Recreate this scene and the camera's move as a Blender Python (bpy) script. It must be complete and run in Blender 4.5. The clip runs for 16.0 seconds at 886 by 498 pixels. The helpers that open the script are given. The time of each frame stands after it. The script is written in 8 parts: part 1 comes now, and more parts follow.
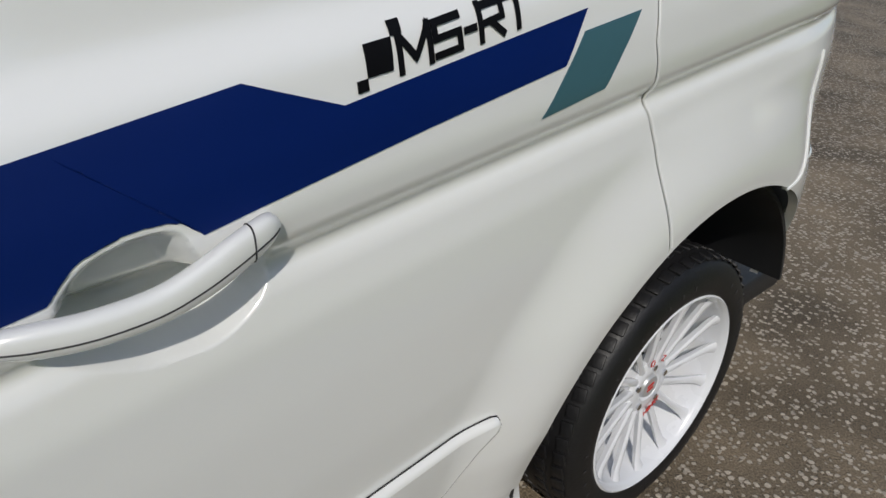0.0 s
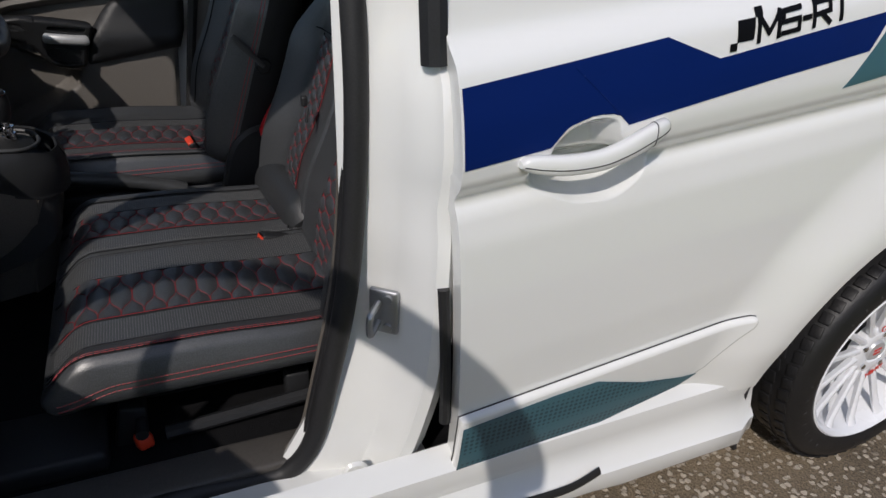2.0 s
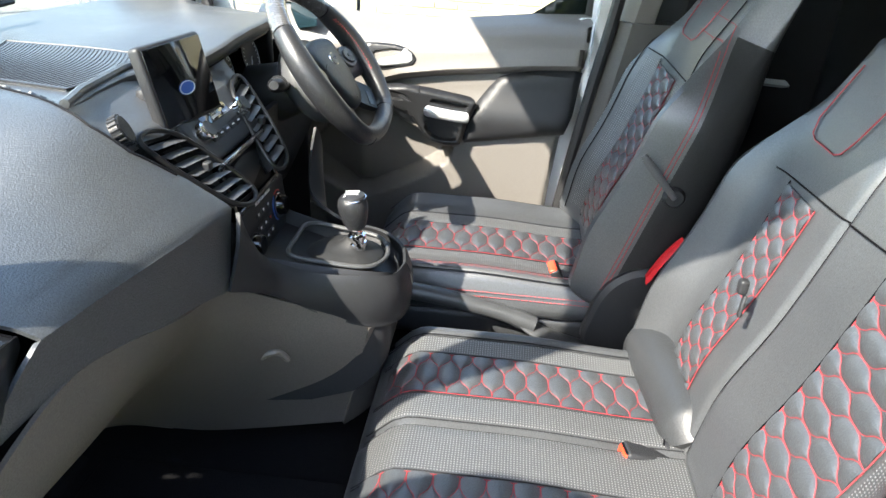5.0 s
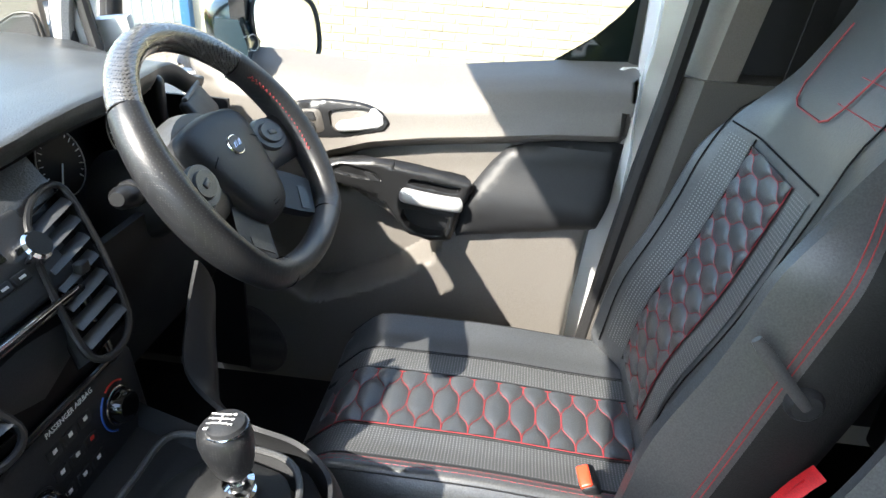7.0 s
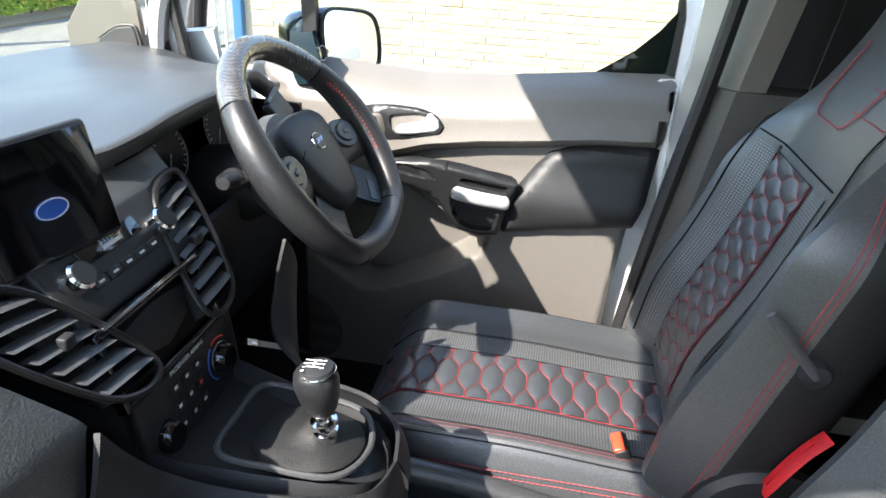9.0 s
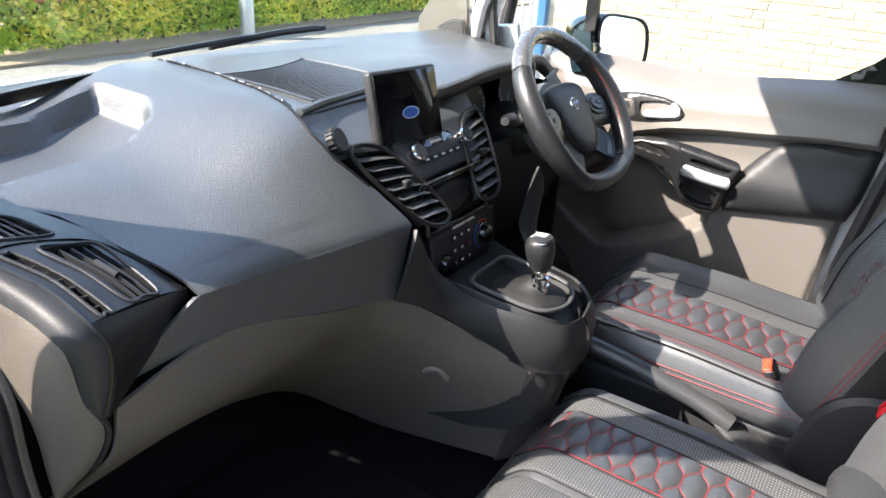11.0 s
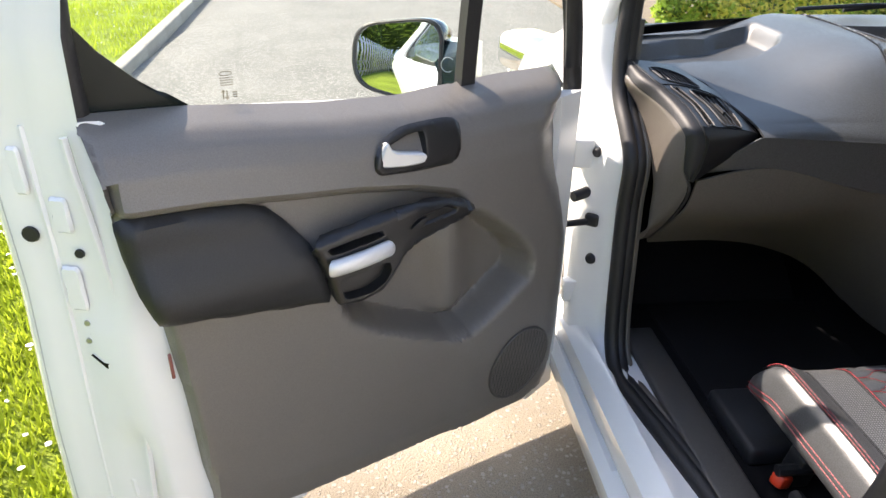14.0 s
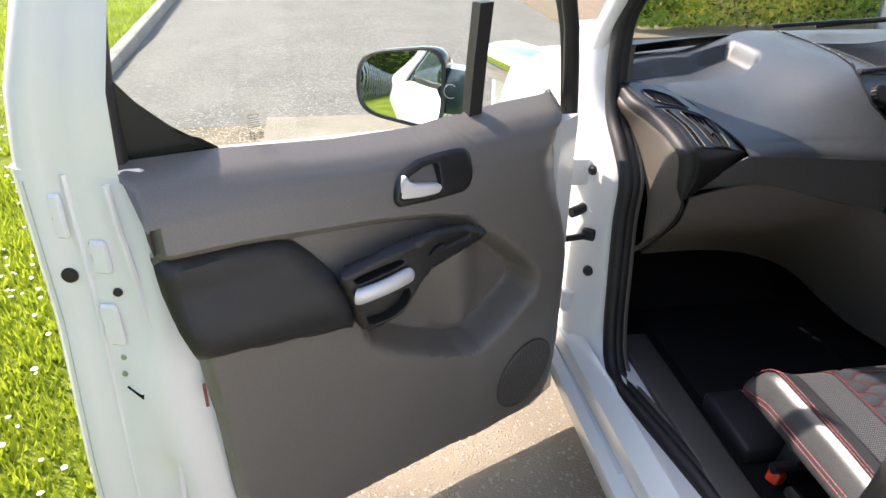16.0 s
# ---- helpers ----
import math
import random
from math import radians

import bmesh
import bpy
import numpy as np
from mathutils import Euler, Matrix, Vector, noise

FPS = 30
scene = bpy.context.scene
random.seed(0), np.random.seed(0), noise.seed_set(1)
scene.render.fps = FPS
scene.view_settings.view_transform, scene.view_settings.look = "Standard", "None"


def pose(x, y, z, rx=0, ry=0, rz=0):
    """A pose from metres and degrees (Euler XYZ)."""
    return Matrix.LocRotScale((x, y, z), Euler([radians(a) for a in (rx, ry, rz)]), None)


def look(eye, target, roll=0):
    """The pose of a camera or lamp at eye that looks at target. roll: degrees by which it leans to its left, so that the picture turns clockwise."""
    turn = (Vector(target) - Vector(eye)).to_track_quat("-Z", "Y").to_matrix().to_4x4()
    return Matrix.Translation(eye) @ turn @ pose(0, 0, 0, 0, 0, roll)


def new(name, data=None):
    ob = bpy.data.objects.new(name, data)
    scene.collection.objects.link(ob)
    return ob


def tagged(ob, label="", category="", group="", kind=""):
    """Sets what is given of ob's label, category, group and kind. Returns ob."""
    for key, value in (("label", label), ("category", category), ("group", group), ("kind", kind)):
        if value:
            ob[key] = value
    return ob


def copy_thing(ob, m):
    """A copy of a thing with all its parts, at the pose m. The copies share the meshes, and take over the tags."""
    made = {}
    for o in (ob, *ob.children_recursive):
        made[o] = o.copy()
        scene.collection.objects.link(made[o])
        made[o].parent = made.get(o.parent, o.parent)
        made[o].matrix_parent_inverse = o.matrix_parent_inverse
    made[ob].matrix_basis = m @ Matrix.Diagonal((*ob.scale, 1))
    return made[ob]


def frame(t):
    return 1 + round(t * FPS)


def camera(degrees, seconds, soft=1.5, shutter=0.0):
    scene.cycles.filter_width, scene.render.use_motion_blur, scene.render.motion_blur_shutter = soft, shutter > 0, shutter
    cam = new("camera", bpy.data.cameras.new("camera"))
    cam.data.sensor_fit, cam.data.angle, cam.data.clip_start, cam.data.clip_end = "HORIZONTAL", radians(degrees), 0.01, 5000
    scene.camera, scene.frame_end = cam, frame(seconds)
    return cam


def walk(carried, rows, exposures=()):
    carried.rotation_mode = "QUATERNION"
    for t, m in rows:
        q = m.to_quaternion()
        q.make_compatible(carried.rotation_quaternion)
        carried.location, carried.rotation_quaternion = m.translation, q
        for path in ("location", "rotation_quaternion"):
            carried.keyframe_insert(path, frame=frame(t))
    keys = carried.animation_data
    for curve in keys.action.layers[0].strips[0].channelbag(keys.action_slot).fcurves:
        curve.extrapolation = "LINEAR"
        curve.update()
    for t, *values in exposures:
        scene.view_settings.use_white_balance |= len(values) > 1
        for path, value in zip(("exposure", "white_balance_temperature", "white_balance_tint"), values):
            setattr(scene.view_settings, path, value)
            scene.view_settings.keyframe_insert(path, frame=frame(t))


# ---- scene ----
cam = camera(65.9, 16.0)
PATH = [
    (0.0, (-1.431, -0.152, 1.315), (-0.122, -1.324, 0.359), 2.7),
    (0.5, (-1.543, -0.049, 1.343), (-0.234, -1.214, 0.378), 2.9),
    (1.0, (-1.621, 0.054, 1.354), (-0.25, -1.034, 0.387), 3.8),
    (1.5, (-1.656, 0.18, 1.354), (-0.173, -0.745, 0.381), 3.6),
    (2.0, (-1.677, 0.295, 1.353), (-0.093, -0.43, 0.371), 3.5),
    (2.5, (-1.662, 0.38, 1.351), (0.015, -0.093, 0.369), 3.6),
    (3.0, (-1.633, 0.406, 1.361), (0.094, 0.182, 0.377), 3.6),
    (3.5, (-1.54, 0.373, 1.376), (0.206, 0.305, 0.403), 3.4),
    (4.0, (-1.411, 0.355, 1.374), (0.348, 0.386, 0.422), 3.2),
    (4.5, (-1.283, 0.341, 1.38), (0.479, 0.438, 0.44), 3.2),
    (5.0, (-1.098, 0.35, 1.361), (0.672, 0.487, 0.44), 3.2),
    (5.2, (-1.022, 0.352, 1.366), (0.749, 0.503, 0.449), 3.1),
    (7.5, (-0.447, 0.348, 1.323), (1.342, 0.538, 0.450), 3.2),
    (8.0, (-0.458, 0.343, 1.334), (1.331, 0.556, 0.464), 2.9),
    (8.5, (-0.508, 0.361, 1.341), (1.282, 0.582, 0.477), 3.3),
    (8.7, (-0.549, 0.366, 1.343), (1.239, 0.600, 0.482), 3.3),
    (10.8, (-0.997, 0.183, 1.38), (0.565, 1.092, 0.524), 3.6),
    (11.0, (-1.021, 0.146, 1.371), (0.496, 1.125, 0.512), 3.4),
    (11.5, (-1.11, 0.061, 1.347), (0.244, 1.259, 0.491), 2.5),
    (12.0, (-1.222, -0.012, 1.356), (-0.094, 1.388, 0.48), 2.8),
    (12.5, (-1.307, -0.128, 1.355), (-0.465, 1.457, 0.473), 2.2),
    (13.0, (-1.358, -0.234, 1.352), (-0.751, 1.443, 0.446), 2.3),
    (13.5, (-1.391, -0.386, 1.36), (-1.009, 1.35, 0.443), 1.8),
    (14.0, (-1.368, -0.506, 1.378), (-1.187, 1.258, 0.455), 1.0),
    (14.5, (-1.379, -0.541, 1.37), (-1.288, 1.233, 0.452), 0.7),
    (15.0, (-1.391, -0.57, 1.376), (-1.347, 1.208, 0.461), 0.4),
    (15.5, (-1.429, -0.569, 1.395), (-1.41, 1.208, 0.477), -0.1),
    (16.0, (-1.454, -0.531, 1.459), (-1.193, 1.217, 0.524), 0.6),
]
walk(cam, [(t, look(eye, target, roll)) for t, eye, target, roll in PATH],
     [(0, -0.55, 6500, 11), (0.6, -0.42, 6500, 13), (1.8, -0.40, 6500, 15), (2.5, 0.2, 6500, 15), (3.0, 0.65, 6500, 14), (3.5, 1.25, 6500, 14), (4.5, 2.45, 6700, 10), (5.2, 2.87, 6750, 9), (8.7, 2.52, 6600, 11), (11, 2.58, 6900, 15), (12.3, 2.5, 7050, 16), (13.2, 2.17, 7300, 17), (14, 1.96, 7300, 18), (15, 1.65, 7150, 18), (16, 1.72, 7200, 19)])

# ---- light ----
SUN = Vector((0.86, -0.70, -1.0)).normalized()          # the way the sunlight travels
world = bpy.data.worlds.new("sky")
scene.world = world
world.use_nodes = True
wn = world.node_tree.nodes
sky = wn.new("ShaderNodeTexSky")
sky.sky_type, sky.sun_disc = "NISHITA", False
sky.sun_elevation = math.asin(-SUN.z)
sky.sun_rotation = math.atan2(-SUN.x, -SUN.y)
world.node_tree.links.new(sky.outputs[0], wn["Background"].inputs[0])
wn["Background"].inputs[1].default_value = 0.15
sun = new("sun", bpy.data.lights.new("sun", "SUN"))
sun.data.energy, sun.data.angle, sun.data.color = 3.1, radians(0.6), (1.0, 0.95, 0.87)
sun.matrix_world = look((-20, 14, 20), Vector((-20, 14, 20)) + SUN)


# ---- materials ----
def mat(name, color, rough=0.5, metal=0.0, var=0.12, vscale=6.0, bump=0.0, bscale=200.0, spec=0.5, coat=0.0, bdist=0.002, dark=None, rvar=0.1, sheen=0.0, grain=0.22):
    """A surface with a slow drift of tone, wear in the gloss, and fine grain relief."""
    m = bpy.data.materials.new(name)
    m.use_nodes = True
    nt = m.node_tree
    b = nt.nodes["Principled BSDF"]
    b.inputs["Metallic"].default_value = metal
    b.inputs["Specular IOR Level"].default_value = spec
    b.inputs["Coat Weight"].default_value = coat
    b.inputs["Coat Roughness"].default_value = 0.04
    b.inputs["Sheen Weight"].default_value = sheen
    tc = nt.nodes.new("ShaderNodeTexCoord")
    n1 = nt.nodes.new("ShaderNodeTexNoise")
    n1.inputs["Scale"].default_value, n1.inputs["Detail"].default_value = vscale, 6
    nt.links.new(tc.outputs["Object"], n1.inputs["Vector"])
    ramp = nt.nodes.new("ShaderNodeMix")
    ramp.data_type = "RGBA"
    c = Vector(color)
    lo = Vector(dark) if dark else c * (1 - var)
    hi = c * (1 + var) if not dark else c
    ramp.inputs[6].default_value, ramp.inputs[7].default_value = (*lo, 1), (*hi, 1)
    nt.links.new(n1.outputs["Fac"], ramp.inputs[0])
    nt.links.new(ramp.outputs[2], b.inputs["Base Color"])
    mr = nt.nodes.new("ShaderNodeMapRange")
    mr.inputs[3].default_value, mr.inputs[4].default_value = max(0.0, rough - rvar), min(1.0, rough + rvar)
    nt.links.new(n1.outputs["Fac"], mr.inputs[0])
    nt.links.new(mr.outputs[0], b.inputs["Roughness"])
    if bump:
        n2 = nt.nodes.new("ShaderNodeTexNoise")
        n2.inputs["Scale"].default_value, n2.inputs["Detail"].default_value = bscale, 3
        nt.links.new(tc.outputs["Object"], n2.inputs["Vector"])
        bp = nt.nodes.new("ShaderNodeBump")
        bp.inputs["Strength"].default_value, bp.inputs["Distance"].default_value = bump, bdist
        nt.links.new(n2.outputs["Fac"], bp.inputs["Height"])
        nt.links.new(bp.outputs[0], b.inputs["Normal"])
        gr, gm = nt.nodes.new("ShaderNodeMapRange"), nt.nodes.new("ShaderNodeMix")
        gr.inputs[1].default_value, gr.inputs[2].default_value = 0.3, 0.7
        gr.inputs[3].default_value, gr.inputs[4].default_value = 1 - grain, 1 + grain
        gm.data_type, gm.blend_type = "RGBA", "MULTIPLY"
        gm.inputs[0].default_value = 1.0
        nt.links.new(n2.outputs["Fac"], gr.inputs[0])
        nt.links.new(ramp.outputs[2], gm.inputs[6])
        nt.links.new(gr.outputs[0], gm.inputs[7])
        nt.links.new(gm.outputs[2], b.inputs["Base Color"])
    return m


def dotted(m, scale=260.0, size=0.25, color=(0.1, 0.1, 0.1), depth=0.6, flat=False):
    """Adds a fine grid of perforations to a material, as colour and as relief."""
    nt = m.node_tree
    b = nt.nodes["Principled BSDF"]
    tc = nt.nodes.new("ShaderNodeTexCoord")
    v = nt.nodes.new("ShaderNodeTexVoronoi")
    v.inputs["Scale"].default_value, v.inputs["Randomness"].default_value = scale, 0.0
    if flat:
        at = nt.nodes.new("ShaderNodeAttribute")
        at.attribute_name = "flat"
        v.voronoi_dimensions = "2D"
        nt.links.new(at.outputs["Vector"], v.inputs["Vector"])
    else:
        nt.links.new(tc.outputs["Object"], v.inputs["Vector"])
    lt = nt.nodes.new("ShaderNodeMapRange")
    lt.inputs[1].default_value, lt.inputs[2].default_value = size, size + 0.12
    nt.links.new(v.outputs["Distance"], lt.inputs[0])
    mx = nt.nodes.new("ShaderNodeMix")
    mx.data_type = "RGBA"
    mx.inputs[6].default_value = (*color, 1)
    src = b.inputs["Base Color"].links[0].from_socket
    nt.links.new(src, mx.inputs[7])
    nt.links.new(lt.outputs[0], mx.inputs[0])
    nt.links.new(mx.outputs[2], b.inputs["Base Color"])
    bp = nt.nodes.new("ShaderNodeBump")
    bp.inputs["Strength"].default_value, bp.inputs["Distance"].default_value = depth, 0.001
    nt.links.new(lt.outputs[0], bp.inputs["Height"])
    if b.inputs["Normal"].is_linked:
        nt.links.new(b.inputs["Normal"].links[0].from_socket, bp.inputs["Normal"])
    nt.links.new(bp.outputs[0], b.inputs["Normal"])
    return m


def leafy(name, c, var=0.4, vscale=2.0):
    """Thin leaves: half of the light that falls on them goes through."""
    m = mat(name, c, 0.55, var=var, vscale=vscale, spec=0.3)
    nt = m.node_tree
    b = nt.nodes["Principled BSDF"]
    tl, mx = nt.nodes.new("ShaderNodeBsdfTranslucent"), nt.nodes.new("ShaderNodeMixShader")
    mx.inputs[0].default_value = 0.6
    nt.links.new(b.inputs["Base Color"].links[0].from_socket, tl.inputs[0])
    nt.links.new(b.outputs[0], mx.inputs[1])
    nt.links.new(tl.outputs[0], mx.inputs[2])
    nt.links.new(mx.outputs[0], nt.nodes["Material Output"].inputs[0])
    return m


def glass(name, color=(0.93, 0.97, 0.95), tint=0.06):
    m = bpy.data.materials.new(name)
    m.use_nodes = True
    nt = m.node_tree
    nt.nodes.remove(nt.nodes["Principled BSDF"])
    out = nt.nodes["Material Output"]
    tr, gl, mx = nt.nodes.new("ShaderNodeBsdfTransparent"), nt.nodes.new("ShaderNodeBsdfGlossy"), nt.nodes.new("ShaderNodeMixShader")
    tr.inputs[0].default_value = (*color, 1)
    gl.inputs["Roughness"].default_value = 0.02
    fr = nt.nodes.new("ShaderNodeLayerWeight")
    fr.inputs[0].default_value = 0.5
    pw, ml = nt.nodes.new("ShaderNodeMath"), nt.nodes.new("ShaderNodeMath")
    pw.operation, pw.inputs[1].default_value = "POWER", 4.0
    ml.operation, ml.inputs[1].default_value, ml.inputs[2].default_value = "MULTIPLY_ADD", 0.30, 0.012
    nt.links.new(fr.outputs["Facing"], pw.inputs[0])
    nt.links.new(pw.outputs[0], ml.inputs[0])
    nt.links.new(ml.outputs[0], mx.inputs[0])
    nt.links.new(tr.outputs[0], mx.inputs[1])
    nt.links.new(gl.outputs[0], mx.inputs[2])
    nt.links.new(mx.outputs[0], out.inputs[0])
    return m


PAINT = mat("white_paint", (0.80, 0.81, 0.79), 0.26, var=0.008, vscale=1.5, coat=1.0, rvar=0.01)
PAINT2 = mat("white_paint_jamb", (0.78, 0.79, 0.77), 0.20, var=0.03, vscale=5, coat=0.5, rvar=0.06)
BLUE = mat("blue_vinyl", (0.0012, 0.013, 0.105), 0.45, var=0.12, vscale=4, spec=0.15)
TEAL = mat("teal_vinyl", (0.045, 0.125, 0.155), 0.42, var=0.12, vscale=5)
TEALDOT = dotted(mat("teal_dotted_vinyl", (0.045, 0.125, 0.155), 0.42, var=0.12, vscale=5), 95, 0.30, (0.015, 0.05, 0.07), 0.0)
BLACKV = mat("black_vinyl", (0.004, 0.004, 0.005), 0.5, spec=0.12)
TYRE = mat("tyre_rubber", (0.010, 0.010, 0.011), 0.5, var=0.3, vscale=14, bump=0.25, bscale=180)
WHEELW = mat("white_wheel_paint", (0.80, 0.82, 0.85), 0.25, var=0.02, coat=0.5)
REDV = mat("red_lettering", (0.55, 0.03, 0.02), 0.4)
BLACKP = mat("black_grained_plastic", (0.021, 0.022, 0.024), 0.46, spec=0.35, var=0.15, vscale=8, bump=0.3, bscale=600, bdist=0.0012)
DASHP = mat("dash_grained_plastic", (0.040, 0.044, 0.047), 0.42, var=0.12, vscale=6, bump=0.6, bscale=420, bdist=0.0014, spec=1.0, grain=0.4)
GREYP = mat("taupe_grained_plastic", (0.112, 0.099, 0.084), 0.48, var=0.08, vscale=5, bump=0.4, bscale=480, bdist=0.0012, grain=0.2)
GREYS = mat("taupe_smooth_plastic", (0.20, 0.178, 0.150), 0.45, var=0.06, vscale=5, bump=0.1, bscale=700)
DOORG = mat("door_grey_plastic", (0.150, 0.139, 0.126), 0.40, var=0.06, vscale=5, bump=0.35, bscale=560, bdist=0.0010, grain=0.14)
DOORD = mat("door_dark_grey_plastic", (0.072, 0.066, 0.060), 0.5, var=0.08, vscale=5, bump=0.3, bscale=560)
BLACKG = mat("black_satin_plastic", (0.012, 0.0125, 0.0135), 0.34, var=0.15, vscale=8, bump=0.15, bscale=700)
PIANO = mat("piano_black", (0.006, 0.006, 0.007), 0.08, rvar=0.03, coat=0.5)
FRIT = mat("black_glass_print", (0.006, 0.006, 0.007), 0.8, spec=0.05)
RUBBER = mat("black_rubber_seal", (0.016, 0.016, 0.017), 0.55, var=0.2, bump=0.1, bscale=300)
SILVER = mat("silver_paint", (0.60, 0.61, 0.62), 0.38, metal=0.45, var=0.04)
CHROME = mat("chrome", (0.75, 0.76, 0.78), 0.10, metal=1.0, var=0.02, rvar=0.04)
LEATHER = mat("black_leather", (0.050, 0.053, 0.056), 0.35, var=0.2, vscale=7, bump=0.35, bscale=420, bdist=0.0010, spec=0.8, grain=0.3)
PERF = dotted(mat("perforated_leather", (0.048, 0.051, 0.053), 0.40, var=0.15, vscale=7, bump=0.3, bscale=420, spec=0.7), 205, 0.16, (0.21, 0.21, 0.21), 0.2, flat=True)
GRIP = dotted(mat("grip_leather", (0.017, 0.018, 0.020), 0.36, var=0.15, vscale=7, bump=0.12, bscale=800), 330, 0.16, (0.05, 0.05, 0.05), 0.3)
SEATSIDE = mat("seat_side_cloth", (0.014, 0.0145, 0.015), 0.6, var=0.15, vscale=9, bump=0.3, bscale=500, spec=0.3)
QUILT = mat("quilted_leather", (0.049, 0.053, 0.057), 0.33, var=0.15, vscale=9, bump=0.35, bscale=420, spec=0.9, grain=0.25)
THREAD = mat("red_thread", (0.30, 0.035, 0.042), 0.6, var=0.2, vscale=300)
SKIRTL = mat("seat_side_leather", (0.030, 0.032, 0.034), 0.42, var=0.12, vscale=6, bump=0.3, bscale=420)
VENTP = mat("vent_slat_plastic", (0.055, 0.057, 0.060), 0.34, var=0.1, vscale=8, bump=0.1, bscale=700)
MATTED = mat("grey_satin_cover", (0.060, 0.062, 0.064), 0.40, var=0.1, vscale=8, bump=0.2, bscale=500)
REDP = mat("red_plastic", (0.70, 0.055, 0.02), 0.35)
REDWEB = mat("red_webbing", (0.55, 0.010, 0.016), 0.6, var=0.15, vscale=80, bump=0.4, bscale=700)
CARPET = mat("black_carpet", (0.011, 0.011, 0.012), 0.95, var=0.4, vscale=60, bump=0.9, bscale=700, bdist=0.004, spec=0.1)
HEADL = mat("grey_headliner", (0.52, 0.50, 0.47), 0.9, bump=0.3, bscale=500)
CARBON = dotted(mat("carbon_weave", (0.085, 0.085, 0.086), 0.25, coat=0.6, var=0.3, vscale=60), 300, 0.30, (0.012, 0.012, 0.013), 0.3)
SCREEN = mat("screen_glass", (0.004, 0.004, 0.005), 0.06, rvar=0.02)
GLASS = glass("window_glass")
DARKGLASS = glass("tinted_glass", (0.10, 0.12, 0.12))
MIRROR = mat("mirror_glass", (0.92, 0.93, 0.93), 0.015, metal=1.0, var=0.0, rvar=0.01)
PETROL = mat("dark_metallic_paint", (0.012, 0.028, 0.036), 0.2, var=0.1, coat=0.8, metal=0.3)
WHITEMARK = mat("white_marking", (0.75, 0.75, 0.75), 0.5)
BLUEMARK = mat("blue_marking", (0.02, 0.10, 0.45), 0.4)
GALV = mat("galvanised_steel", (0.42, 0.43, 0.44), 0.4, metal=0.8, var=0.2, vscale=12)


# ---- mesh helpers ----
def part(name, bm, material, parent=None, label="", smooth=True, kind=""):
    me = bpy.data.meshes.new(name)
    bmesh.ops.recalc_face_normals(bm, faces=bm.faces[:])
    bm.to_mesh(me)
    bm.free()
    for p in me.polygons:
        p.use_smooth = smooth
    for m in (material if isinstance(material, (list, tuple)) else [material]):
        me.materials.append(m)
    ob = new(name, me)
    if smooth:
        me.set_sharp_from_angle(angle=radians(38))
    if parent is not None:
        ob.parent = parent
    return tagged(ob, label, kind=kind)


def thing(name, label, category, at=(0, 0, 0), group="", kind=""):
    ob = new(name)
    ob.empty_display_size = 0.1
    ob.location = at
    return tagged(ob, label, category, group, kind)


def sheet(fn, nu, nv, keep=None, flat=None):
    """A surface from fn(s, t) with s and t from 0 to 1. flat: its width and length, laid out for fine patterns."""
    bm = bmesh.new()
    lay = bm.verts.layers.float_vector.new("flat") if flat else None
    g = [[bm.verts.new(fn(i / nu, j / nv)) for j in range(nv + 1)] for i in range(nu + 1)]
    if flat:
        for i in range(nu + 1):
            for j in range(nv + 1):
                g[i][j][lay] = (flat[0] * i / nu, flat[1] * j / nv, 0)
    for i in range(nu):
        for j in range(nv):
            if keep is None or keep((i + .5) / nu, (j + .5) / nv):
                bm.faces.new((g[i][j], g[i + 1][j], g[i + 1][j + 1], g[i][j + 1]))
    for v in [v for v in bm.verts if not v.link_faces]:
        bm.verts.remove(v)
    return bm


def thicken(bm, d):
    """Gives a sheet the thickness d, against its normals, with closed rims."""
    bmesh.ops.recalc_face_normals(bm, faces=bm.faces[:])
    bm.normal_update()
    old = bm.faces[:]
    nv = {v: bm.verts.new(v.co - v.normal * d) for v in bm.verts[:]}
    rims = [e for e in bm.edges if len(e.link_faces) == 1]
    for f in old:
        bm.faces.new([nv[v] for v in reversed(f.verts)])
    for e in rims:
        a, b = e.verts
        f = e.link_faces[0]
        vs = [l.vert for l in f.loops]
        if vs[(vs.index(a) + 1) % len(vs)] != b:
            a, b = b, a
        bm.faces.new((b, a, nv[a], nv[b]))
    return bm


def loft(rings, closed=True, caps=True):
    """A skin over rings of equally many points."""
    bm = bmesh.new()
    vs = [[bm.verts.new(p) for p in r] for r in rings]
    n = len(rings[0])
    for a, b in zip(vs, vs[1:]):
        for k in range(n if closed else n - 1):
            bm.faces.new((a[k], a[(k + 1) % n], b[(k + 1) % n], b[k]))
    if caps and closed:
        bm.faces.new(vs[0][::-1])
        bm.faces.new(vs[-1])
    return bm


def smoothed(pts, n, closed=False):
    """n points evenly along a Catmull-Rom curve through pts."""
    P = [Vector(p) for p in pts]
    m = len(P)
    out = []
    segs = m if closed else m - 1
    for k in range(n):
        x = k * segs / (n if closed else n - 1)
        i = min(int(x), segs - 1)
        t = x - i
        if closed:
            a, b, c, d = (P[(i + j) % m] for j in (-1, 0, 1, 2))
        else:
            a, b, c, d = P[max(i - 1, 0)], P[i], P[i + 1], P[min(i + 2, m - 1)]
        out.append(0.5 * (2 * b + (c - a) * t + (2 * a - 5 * b + 4 * c - d) * t * t + (3 * b - a - 3 * c + d) * t ** 3))
    return out


